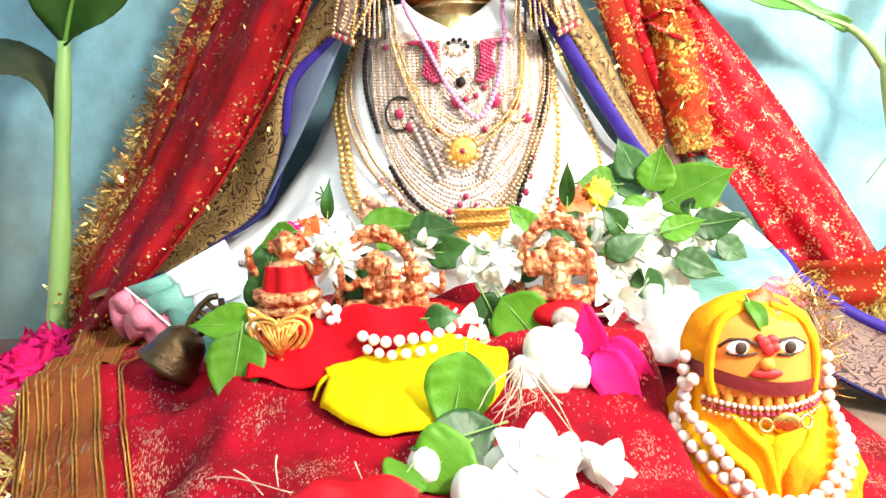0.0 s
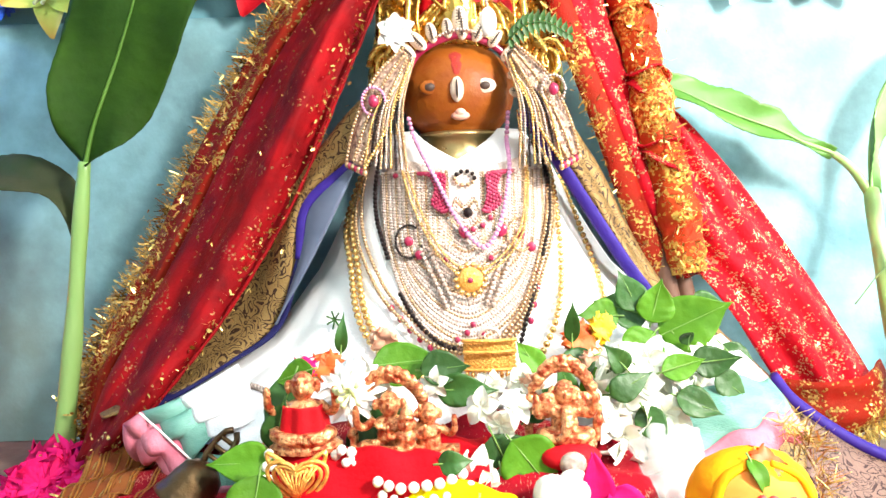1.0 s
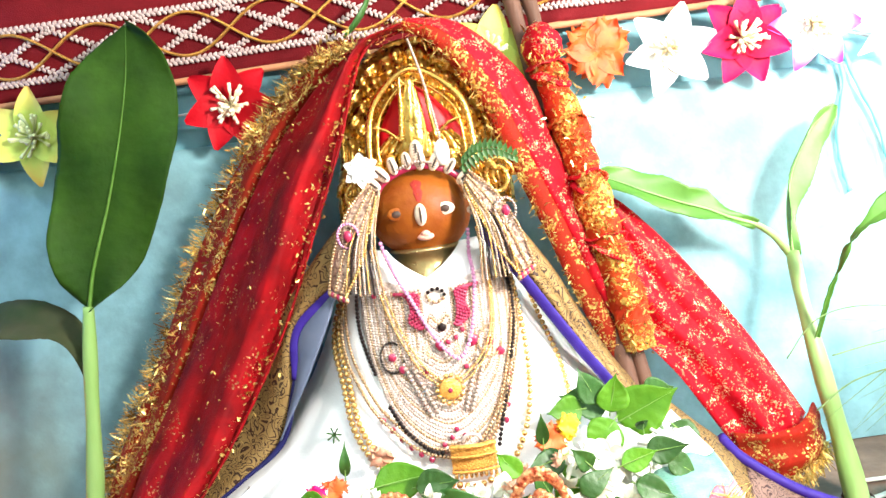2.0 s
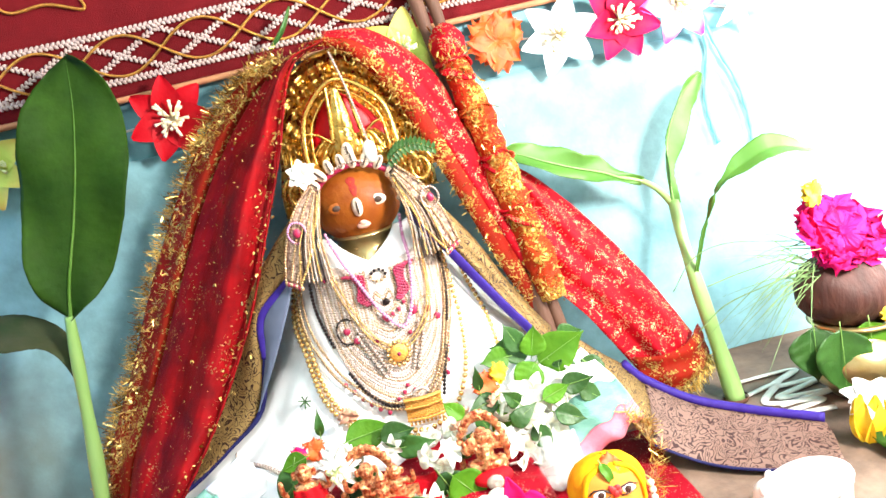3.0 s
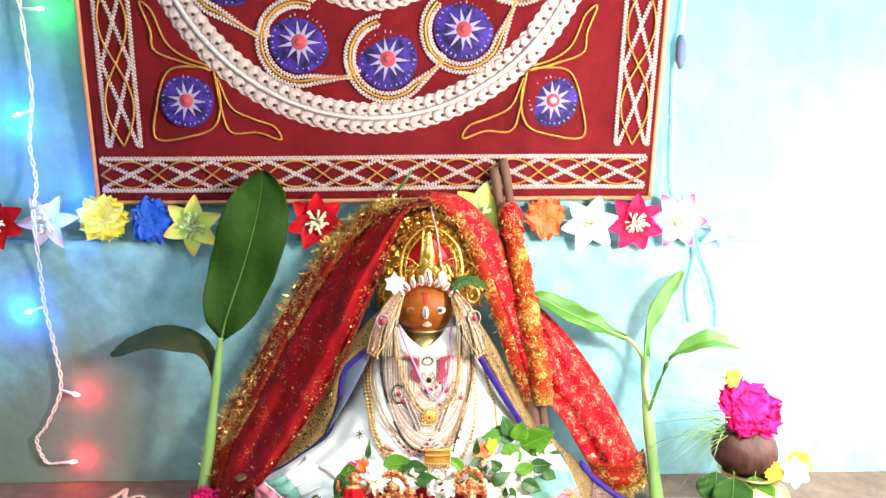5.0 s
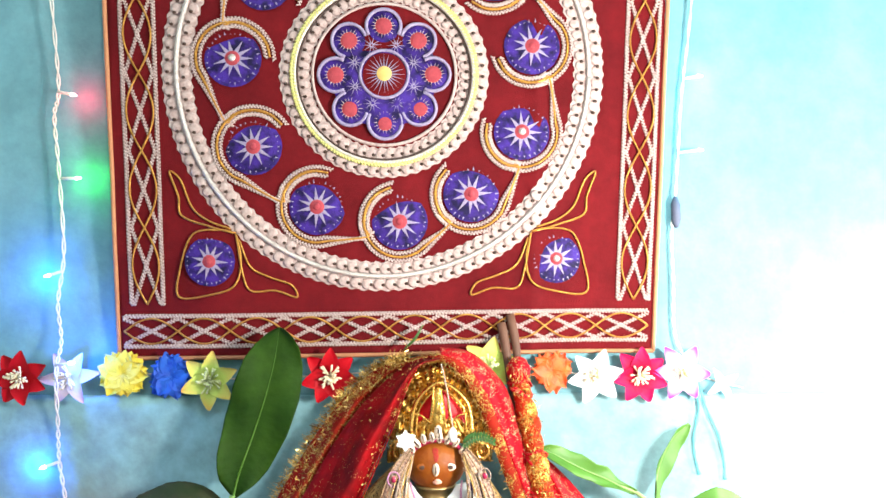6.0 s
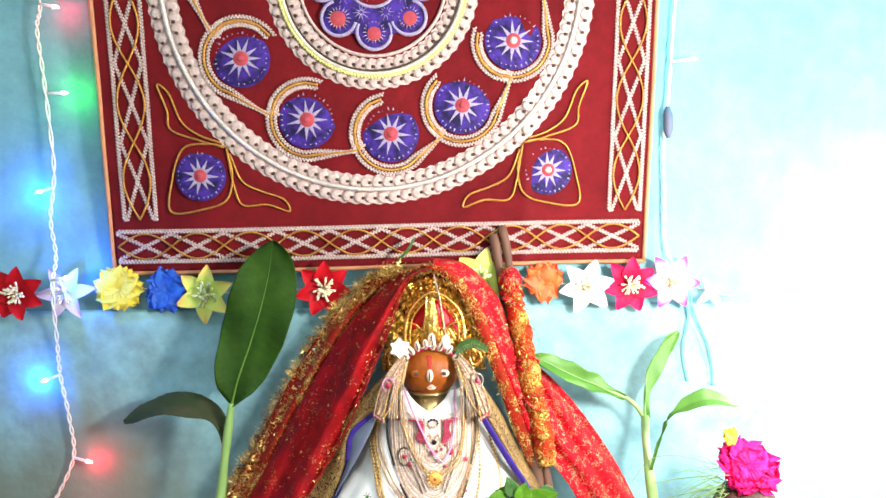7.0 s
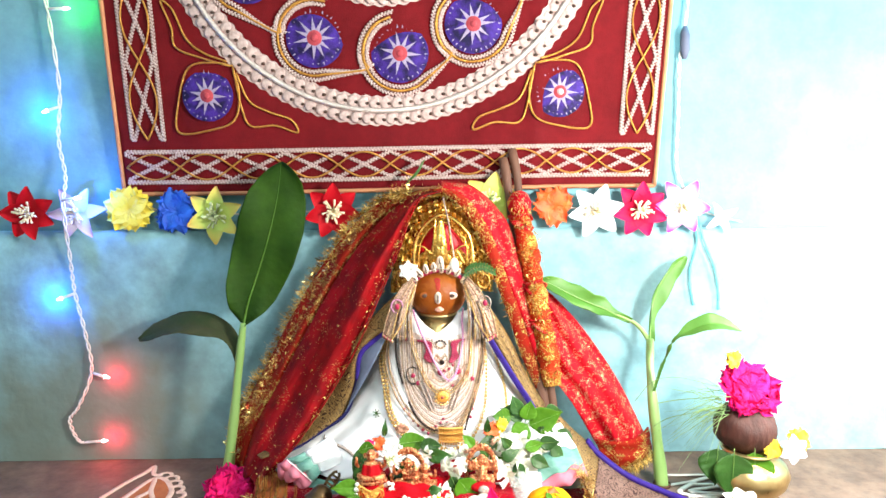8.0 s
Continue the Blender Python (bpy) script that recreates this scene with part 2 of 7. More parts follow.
M_WALL = mat("blue_limewash", (0.115, 0.285, 0.34), (0.175, 0.37, 0.42), scale=5, rough=0.85, bump=0.6, bscale=45, spread=0.5, stain=(14, 0.13))
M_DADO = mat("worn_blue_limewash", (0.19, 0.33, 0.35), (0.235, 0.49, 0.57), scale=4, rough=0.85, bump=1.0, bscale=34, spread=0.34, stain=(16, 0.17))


def olive_patch(m, place, reach, colour):
    """Mixes a colour in round one spot of a plastered wall, with a ragged rim."""
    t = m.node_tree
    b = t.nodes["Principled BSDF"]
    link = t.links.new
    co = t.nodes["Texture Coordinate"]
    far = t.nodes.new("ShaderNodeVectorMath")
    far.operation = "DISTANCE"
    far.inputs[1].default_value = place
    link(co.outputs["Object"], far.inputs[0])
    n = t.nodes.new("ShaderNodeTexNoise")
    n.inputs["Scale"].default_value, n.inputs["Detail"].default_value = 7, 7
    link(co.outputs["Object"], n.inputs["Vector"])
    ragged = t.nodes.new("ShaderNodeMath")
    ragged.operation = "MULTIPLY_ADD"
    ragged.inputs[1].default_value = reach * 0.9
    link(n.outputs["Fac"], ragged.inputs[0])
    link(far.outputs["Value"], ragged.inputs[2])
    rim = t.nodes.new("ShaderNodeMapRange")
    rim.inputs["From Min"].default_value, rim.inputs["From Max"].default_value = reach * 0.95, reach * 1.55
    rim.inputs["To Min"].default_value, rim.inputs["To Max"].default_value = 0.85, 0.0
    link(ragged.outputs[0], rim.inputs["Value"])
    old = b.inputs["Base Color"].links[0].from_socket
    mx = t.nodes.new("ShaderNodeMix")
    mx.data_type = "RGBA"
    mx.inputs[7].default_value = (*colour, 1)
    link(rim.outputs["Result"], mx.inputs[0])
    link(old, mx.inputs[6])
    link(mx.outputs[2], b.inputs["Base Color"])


# darker olive towards the dado's lower left end
olive_patch(M_DADO, (-0.70, 0.0, 0.06), 0.30, (0.15, 0.165, 0.125))
M_PLAIN = mat("pale_room_plaster", (0.55, 0.66, 0.68), (0.62, 0.72, 0.73), scale=3, rough=0.9)
M_FLOOR = mat("brown_cement", (0.095, 0.058, 0.042), (0.195, 0.128, 0.094), scale=9, rough=0.7, bump=0.6, bscale=60, spread=0.5, stain=(26, 0.25))
M_CHALK = mat("white_rice_paste", (0.82, 0.80, 0.76), (0.66, 0.60, 0.55), scale=90, rough=0.9, bump=0.3, bscale=300)
M_CHALKPINK = mat("pinkish_rice_paste", (0.80, 0.58, 0.48), (0.62, 0.40, 0.32), scale=90, rough=0.9, bump=0.5, bscale=300)
M_TERRA = mat("red_earth_paint", (0.46, 0.14, 0.045), (0.33, 0.10, 0.04), scale=50, rough=0.9)
M_MAROON = mat("maroon_cotton", (0.090, 0.0045, 0.007), (0.150, 0.007, 0.010), scale=9, rough=0.8, bump=0.45, bscale=700, spread=0.6, spec=0.1, stain=(30, 0.14))
M_PIPING = mat("orange_brown_piping", (0.50, 0.22, 0.10), (0.40, 0.16, 0.08), scale=60, rough=0.7, bump=0.3)
M_WHITEBEAD = mat("white_pink_braid", (0.58, 0.45, 0.42), (0.36, 0.25, 0.235), scale=180, rough=0.5, bump=0.5, bscale=700)
M_GOLDCORD = mat("gold_cord", (0.70, 0.34, 0.07), (0.34, 0.15, 0.03), scale=260, rough=0.35, metal=0.75, bump=0.6, bscale=900)
M_SILVER = mat("silver_thread", (0.70, 0.64, 0.60), (0.45, 0.38, 0.36), scale=260, rough=0.4, metal=0.5, bump=0.5, bscale=900)
M_LIME = mat("yellow_green_braid", (0.66, 0.62, 0.22), (0.48, 0.46, 0.15), scale=200, rough=0.5, bump=0.5, bscale=800)
M_INDIGO = mat("indigo_satin", (0.055, 0.022, 0.24), (0.010, 0.007, 0.04), scale=60, rough=0.6, bump=0.5, bscale=300, spread=0.3, spec=0.15)
M_ROSE = mat("rose_felt", (0.40, 0.045, 0.06), (0.28, 0.03, 0.045), scale=150, rough=0.8, bump=0.4, bscale=500)
M_LILAC = mat("lilac_stitch", (0.36, 0.30, 0.42), (0.20, 0.16, 0.30), scale=200, rough=0.6)
M_HEARTGOLD = mat("ochre_stitch", (0.75, 0.48, 0.14), (0.62, 0.36, 0.10), scale=150, rough=0.5)
M_LEAF = mat("banana_leaf", (0.008, 0.030, 0.0025), (0.026, 0.068, 0.005), scale=14, rough=0.7, bump=0.5, bscale=90, spec=0.12, stain=(30, 0.15), stretch=(1, 1, 1))
M_LEAFRIB = mat("banana_leaf_rib", (0.05, 0.13, 0.012), (0.09, 0.19, 0.03), scale=40, rough=0.6, spec=0.2)
M_LEAFPALE = mat("young_banana_leaf", (0.045, 0.145, 0.014), (0.09, 0.23, 0.032), scale=22, rough=0.5, bump=0.3, bscale=90)
M_STEM = mat("banana_stem", (0.17, 0.32, 0.08), (0.28, 0.43, 0.15), scale=30, rough=0.4, bump=0.3, bscale=120, stretch=(1, 1, 0.15))
M_DRYLEAF = mat("dark_wilting_leaf", (0.022, 0.040, 0.014), (0.062, 0.058, 0.030), scale=24, rough=0.7, bump=0.4, bscale=100, spec=0.1)
# left veil: dark folds and lit parts are mixed into its two reds
M_RED = glitter("red_net_with_gold", (0.08, 0.0015, 0.003), (0.33, 0.003, 0.006), (1.0, 0.38, 0.17), cell=560, amount=0.15, patches=26, patch_low=0.53, metal=0.5)
M_REDBRIGHT = glitter("bright_red_net_with_gold", (0.52, 0.004, 0.014), (0.27, 0.003, 0.008), (1.0, 0.62, 0.34), cell=640, amount=0.34, patches=62, patch_low=0.45, metal=0.4)
M_GOLDTRIM = glitter("gold_lace_trim", (0.30, 0.008, 0.004), (0.14, 0.020, 0.004), (1.0, 0.62, 0.17), cell=520, amount=0.62, patches=30, patch_low=0.46, metal=0.5)
M_WRAP = glitter("gold_and_red_wrapping", (0.42, 0.008, 0.006), (0.30, 0.07, 0.008), (1.0, 0.60, 0.13), cell=420, amount=0.70, patches=30, patch_low=0.44, metal=0.35)
M_TINSEL = mat("gold_tinsel", (1.0, 0.74, 0.24), (0.26, 0.11, 0.015), scale=46, rough=0.28, metal=0.7, spread=0.22)
M_WHITE = mat("white_cotton", (0.80, 0.79, 0.82), (0.84, 0.83, 0.85), scale=14, rough=0.8, bump=0.3, bscale=500, sheen=0.2)
M_GREYLINING = mat("grey_lining", (0.07, 0.09, 0.15), (0.11, 0.13, 0.20), scale=30, rough=0.7)
M_TEAL = mat("sea_green_border", (0.085, 0.25, 0.20), (0.17, 0.35, 0.30), scale=60, rough=0.6, bump=0.5, bscale=450, stretch=(1, 1, 3))
M_PINK = mat("pink_border", (0.50, 0.10, 0.16), (0.58, 0.20, 0.27), scale=50, rough=0.65, bump=0.4, bscale=400)
M_PURPLE = mat("violet_piping", (0.022, 0.008, 0.15), (0.04, 0.018, 0.22), scale=60, rough=0.6, spec=0.2, bump=0.3)
M_NAVY = mat("navy_edging", (0.006, 0.007, 0.045), (0.012, 0.010, 0.08), scale=60, rough=0.6, spec=0.2, bump=0.3)
M_BROCADE = brocade("gold_brocade", (0.27, 0.165, 0.06), (0.035, 0.016, 0.010), scale=58, width=0.12)
M_BROCADERED = brocade("brown_brocade", (0.21, 0.125, 0.10), (0.040, 0.016, 0.016), scale=52, width=0.13, metal=0.2)
M_GOLD = mat("polished_gold", (0.78, 0.47, 0.12), (0.60, 0.31, 0.06), scale=40, rough=0.26, metal=1.0, bump=0.25, bscale=160)
M_GOLDSTAMPED = mat("stamped_gold_foil", (0.80, 0.50, 0.13), (0.50, 0.27, 0.05), scale=70, rough=0.28, metal=1.0, bump=1.0, bscale=130)
M_REDSATIN = mat("red_satin", (0.58, 0.004, 0.010), (0.42, 0.004, 0.010), scale=30, rough=0.45, spec=0.25)
M_CLAY = mat("vermilion_smeared_face", (0.22, 0.045, 0.003), (0.31, 0.088, 0.005), scale=34, rough=0.5, bump=0.5, bscale=140, spec=0.3, spread=0.35)
M_VERMILION = mat("vermilion_powder", (0.34, 0.016, 0.008), (0.26, 0.014, 0.008), scale=120, rough=0.8, bump=0.4, bscale=500)
M_SHELL = mat("cowrie_shell", (0.82, 0.72, 0.60), (0.66, 0.47, 0.34), scale=90, rough=0.3, bump=0.2, bscale=200, coat=0.3)
M_DARK = mat("dark_slit", (0.06, 0.025, 0.015), (0.03, 0.015, 0.01), scale=100, rough=0.6)
M_BRASS = mat("worn_brass", (0.62, 0.46, 0.22), (0.45, 0.30, 0.12), scale=40, rough=0.32, metal=0.9, bump=0.3, bscale=120)
M_WOOD = mat("brown_stick", (0.065, 0.026, 0.015), (0.14, 0.06, 0.034), scale=40, rough=0.7, bump=0.6, bscale=160, stretch=(1, 1, 0.12))

# ---- structure ----
HANG_X0, HANG_X1, HANG_Z0 = -0.593, 0.425, 0.545
MID = Vector((-0.093, 0.0, 1.069))  # heart of the hanging's round pattern


def wall_sheet(u, v):
    x, z = -1.7 + 3.3 * u, 2.6 * v
    return (x, 0.0022 * fbm(x * 3, z * 3), z)


wall = Geo()
wall.join(grid(wall_sheet, 120, 100))
wall.join(box((-1.7, 0.012, 0), (1.6, 0.16, 2.6)))
single("wall_north", wall, M_WALL, "pale turquoise limewashed plaster wall behind the shrine", "wall", kind="structure")


def dado_sheet(u, v):
    x = -1.7 + 3.3 * u
    lip = 0.012
    k = min(int(v * 24), 24)
    if k <= 20:
        zz, back = 0.446 * k / 20, 0.0
    else:
        zz, back = [(0.452, 0.001), (0.459, 0.0035), (0.463, 0.0075), (0.465, lip + 0.006)][k - 21]
    return (x, -lip + back + 0.0035 * fbm(x * 4, zz * 5, 2.0), zz + 0.003 * fbm(x * 2.2, 5.0) * (k > 19))


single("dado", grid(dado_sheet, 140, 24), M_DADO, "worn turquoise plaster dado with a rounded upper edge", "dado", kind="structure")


def floor_sheet(u, v):
    x, y = -1.7 + 3.3 * u, -3.2 + 3.25 * v
    return (x, y, 0.0016 * fbm(x * 7, y * 7, 1.0) - 0.001)


single("floor", grid(floor_sheet, 130, 130), M_FLOOR, "brown cement floor, worn and slightly uneven", "floor", kind="structure")
for nm, lo, hi in (("wall_west", (-1.85, -3.2, 0), (-1.7, 0.16, 2.6)), ("wall_east", (1.6, -3.2, 0), (1.75, 0.16, 2.6)),
                   ("wall_south", (-1.85, -3.35, 0), (1.75, -3.2, 2.6))):
    single(nm, box(lo, hi), M_PLAIN, "plain pale blue plastered room wall", "wall", kind="structure", smooth=False)
single("ceiling", box((-1.85, -3.35, 2.6), (1.75, 0.16, 2.7)), M_PLAIN, "plain pale plastered ceiling", "ceiling", kind="structure", smooth=False)


# ---- embroidered wall hanging ----
hang = thing("wall_hanging", "maroon embroidered wall hanging with a round mirror-work pattern", "wall hanging", (-0.09, 0, HANG_Z0))
HANG_Z1 = 2 * MID.z - HANG_Z0


def hang_y(x, z):
    fold = 0.004 * math.sin(x * 23 + 1) * (0.4 + 0.6 * abs(z - 1.07)) + 0.003 * fbm(x * 5, z * 4, 3.0)
    crease = -0.005 * math.exp(-((x - 0.19) / 0.012) ** 2)
    lean = -0.075 * max(0.0, z - 0.55)  # it hangs clear of the wall towards its top
    return -0.012 + fold + crease + lean


def sag(x):
    """The lower edge hangs a little lower to one side."""
    return 0.006 * math.sin((x + 0.1) * 3.0) - 0.004


def flare(x, z):
    """The cloth is a little wider towards its top."""
    return x + (x - MID.x) * 0.055 * max(0.0, z - 0.55)


def hang_sheet(u, v):
    x, z = HANG_X0 + (HANG_X1 - HANG_X0) * u, HANG_Z0 + (HANG_Z1 - HANG_Z0) * v
    x += 0.004 * math.sin(z * 9) * (1 if u > 0.5 else -1) * (abs(u - 0.5) > 0.48)
    return (flare(x, z), hang_y(x, z), z + sag(x) * (1 - v))


part("cloth", grid(hang_sheet, 110, 110), M_MAROON, hang, solid=0.002)


def on_hang(pts, lift=0.004):
    return [Vector((flare(p[0], p[1]), hang_y(p[0], p[1]) - lift, p[1] + sag(p[0]) * max(0, 1 - (p[1] - HANG_Z0) / 0.5))) for p in pts]


def edge(name, a, b, mats, r, n=60):
    return part(name, tube(on_hang([(a[0] + (b[0] - a[0]) * i / n, a[1] + (b[1] - a[1]) * i / n) for i in range(n + 1)], 0.0015), r, 6), mats, hang)


for a, b in (((HANG_X0, HANG_Z0), (HANG_X1, HANG_Z0)), ((HANG_X0, HANG_Z1), (HANG_X1, HANG_Z1)), ((HANG_X0, HANG_Z0), (HANG_X0, HANG_Z1)), ((HANG_X1, HANG_Z0), (HANG_X1, HANG_Z1))):
    edge("piping", a, b, M_PIPING, 0.0042)


def braid(pts, w=0.0042, step=0.0062, lift=0.004):
    """A zigzag braid: small pillows laid slantwise to either side of the line."""
    g = Geo()
    path = on_hang(pts, lift)
    dist, k = 0.0, 0
    for a, b in zip(path, path[1:]):
        d = b - a
        length = d.length
        if length < 1e-7:
            continue
        ang = math.atan2(d.z, d.x)
        while dist < length:
            p = a + d * (dist / length)
            side = 1 if k % 2 else -1
            off = Vector((-math.sin(ang), 0, math.cos(ang))) * (w * 0.42 * side)
            turn = Matrix.Rotation(-ang - side * 0.75, 3, "Y")
            g.join(ball(p + off, (w * 0.95, w * 0.5, w * 0.55), 6, 4, 0, turn))
            dist += step * 0.5
            k += 1
        dist -= length
    return g


def line(a, b, n=40):
    return [(a[0] + (b[0] - a[0]) * i / n, a[1] + (b[1] - a[1]) * i / n) for i in range(n + 1)]


def arc(c, r, a0, a1, n=60):
    return [(c[0] + r * math.cos(a0 + (a1 - a0) * i / n), c[1] + r * math.sin(a0 + (a1 - a0) * i / n)) for i in range(n + 1)]


def lattice(x0, x1, z0, z1, along_x, cells):
    """Border: two braids along it, crossing braids and crossing gold cords between."""
    n = 160
    zig, zag, c1, c2 = [], [], [], []
    for i in range(n + 1):
        s = i / n
        tri = abs(((s * cells + 0.5) % 1.0) * 2 - 1)
        sine = 0.5 + 0.5 * math.sin(2 * math.pi * s * cells)
        for lst, q in ((zig, tri), (zag, 1 - tri), (c1, sine), (c2, 1 - sine)):
            q = 0.08 + 0.84 * q
            lst.append((x0 + (x1 - x0) * s, z0 + (z1 - z0) * q) if along_x else (x0 + (x1 - x0) * q, z0 + (z1 - z0) * s))
    if along_x:
        rails = [line((x0, z0), (x1, z0), 80), line((x0, z1), (x1, z1), 80)]
    else:
        rails = [line((x0, z0), (x0, z1), 80), line((x1, z0), (x1, z1), 80)]
    for r in rails:
        part("border_braid", braid(r, 0.0040), M_WHITEBEAD, hang)
    for r in (zig, zag):
        part("cross_braid", braid(r, 0.0036), M_WHITEBEAD, hang)
    for r in (c1, c2):
        part("gold_cord", tube(on_hang(r, 0.006), 0.0019, 5), M_GOLDCORD, hang)


lattice(HANG_X0 + 0.012, HANG_X1 - 0.014, HANG_Z0 + 0.022, HANG_Z0 + 0.078, True, 5)
lattice(HANG_X0 + 0.012, HANG_X1 - 0.014, HANG_Z1 - 0.078, HANG_Z1 - 0.022, True, 5)
lattice(HANG_X0 + 0.027, HANG_X0 + 0.085, HANG_Z0 + 0.1, HANG_Z1 - 0.1, False, 3)
lattice(HANG_X1 - 0.072, HANG_X1 - 0.014, HANG_Z0 + 0.1, HANG_Z1 - 0.1, False, 3)


def ring_band(r0, r1, tabs, name):
    """A band of gathered white tabs with dark eyelets along a silver seam."""
    white, dark, seam = Geo(), Geo(), Geo()

    def base(u, v):
        a, r = 2 * math.pi * u, r0 - 0.001 + (r1 - r0 + 0.002) * v
        r += 0.0016 * math.sin(u * tabs * 2 * math.pi) * (v - 0.5) * 2
        return on_hang([(MID.x + r * math.cos(a), MID.z + r * math.sin(a))], 0.0028 + 0.0012 * math.sin(u * tabs * 4 * math.pi + v * 5))[0]
    part("gathered_cloth", grid(base, tabs * 6, 6, closed=True), M_WHITEBEAD, hang)
    for row, (ra, rb) in enumerate(((r0, (r0 + r1) / 2 - 0.003), ((r0 + r1) / 2 + 0.003, r1))):
        rm, hw = (ra + rb) / 2, (rb - ra) / 2
        for i in range(tabs):
            a = 2 * math.pi * (i + 0.5 * row) / tabs
            x, z = MID.x + rm * math.cos(a), MID.z + rm * math.sin(a)
            p = on_hang([(x, z)], 0.004)[0]
            turn = Matrix.Rotation(-a, 3, "Y")
            white.join(ball(p, (hw * 1.02, 0.0022, math.pi * rm / tabs * 0.92), 8, 5, 0, turn @ Matrix.Rotation(0.3 + 0.35 * math.sin(i * 2.3), 3, "Y")))
            q = on_hang([(MID.x + (rm + hw * 0.15) * math.cos(a + 0.8 * math.pi / tabs), MID.z + (rm + hw * 0.15) * math.sin(a + 0.8 * math.pi / tabs))], 0.0068)[0]
            dark.join(ball(q, (0.0040, 0.0018, 0.0032), 6, 4))
    rm = (r0 + r1) / 2
    seam.join(tube(on_hang(arc(MID.xz, rm, 0, 2 * math.pi, 140), 0.0065), 0.0048, 6))
    tagged(part(name, white, M_WHITEBEAD, hang), kind="stuff")
    tagged(part("eyelet_trim", dark, M_DARK, hang), kind="stuff")
    part("seam", seam, M_SILVER, hang)


ring_band(0.350, 0.402, 112, "outer_band")
ring_band(0.137, 0.190, 54, "inner_band")
part("lime_braid", braid(arc(MID.xz, 0.1665, 0, 2 * math.pi, 160), 0.0058, lift=0.0085), M_LIME, hang)
part("dark_cord", tube(on_hang(arc(MID.xz, 0.1585, 0, 2 * math.pi, 120), 0.008), 0.0022, 5), M_DARK, hang)
part("rim_cord", tube(on_hang(arc(MID.xz, 0.131, 0, 2 * math.pi, 120), 0.005), 0.0032, 5), M_WHITEBEAD, hang)


def disc(x, z, r, lift):
    p = on_hang([(x, z)], lift)[0]
    g = Geo()

    def fn(u, v):
        a = 2 * math.pi * u
        return p + Vector((r * v * math.cos(a), -0.003 * (1 - v ** 3), r * v * math.sin(a)))
    return g.join(grid(fn, 28, 5, closed=True))


def star(x, z, r0, r1, rays, lift, width=0.0035, seed=0):
    rnd = random.Random(seed)
    g = Geo()
    p = on_hang([(x, z)], lift)[0]
    for i in range(rays):
        a = 2 * math.pi * (i + rnd.uniform(-0.15, 0.15)) / rays
        d, s = Vector((math.cos(a), 0, math.sin(a))), Vector((-math.sin(a), 0, math.cos(a)))
        q = r1 * rnd.uniform(0.85, 1.0)
        g.add([p + d * r0 + s * width, p + d * r0 - s * width, p + d * q, p + d * (r0 + q) / 2 + Vector((0, -0.0025, 0))],
              [(0, 3, 1), (1, 3, 2), (2, 3, 0)])
    return g


def medallion(x, z, r, seed):
    d = part("medallion", disc(x, z, r, 0.003), M_INDIGO, hang)
    tagged(part("stitched_star", star(x, z, r * 0.2, r * 0.78, 11, 0.008, 0.0045, seed), M_LILAC, d), kind="stuff")
    part("rose_heart", disc(x, z, r * 0.26, 0.009), M_ROSE, d)
    part("heart_mirror", disc(x, z, r * 0.13, 0.0125), M_ROSE if seed % 3 else M_SILVER, d)
    tagged(part("rim_stitching", star(x, z, r * 0.86, r * 1.0, 30, 0.0075, 0.0016, seed), M_LILAC, d), kind="stuff")


ANGLES = (-84, -54, -22.5, 11.5, 44, 77, 109, 142, 174.4, 209.2, 243)
for i, degrees in enumerate(ANGLES):
    a = radians(degrees)
    c = Vector((MID.x + 0.275 * math.cos(a), MID.z + 0.275 * math.sin(a)))
    medallion(c.x, c.y, 0.053, i + 1)
    an = radians(ANGLES[(i + 1) % len(ANGLES)])
    cn = Vector((MID.x + 0.275 * math.cos(an), MID.z + 0.275 * math.sin(an)))
    # braids that run round this medallion and hook over the next one
    for r0, r1, kind in ((0.0595, 0.0745, "braid"), (0.0665, 0.0675, "cord"), (0.0735, 0.0605, "braid")):
        around = arc(c, r0, a - math.pi + (0.15 if r0 < 0.07 else 1.5), a + 0.75, 40)
        over = arc(cn, r1, an - 1.25, an - math.pi + (0.05 if r1 > 0.07 else 0.45), 24)
        run = [(p.x, p.z) for p in spline([(x, 0, z) for x, z in around[::4] + over[::4]], 110)]
        if kind == "braid":
            part("curl_braid", braid(run, 0.0036, lift=0.0055), M_WHITEBEAD, hang)
        else:
            part("curl_cord", tube(on_hang(run, 0.005), 0.0028, 5), M_GOLDCORD, hang)

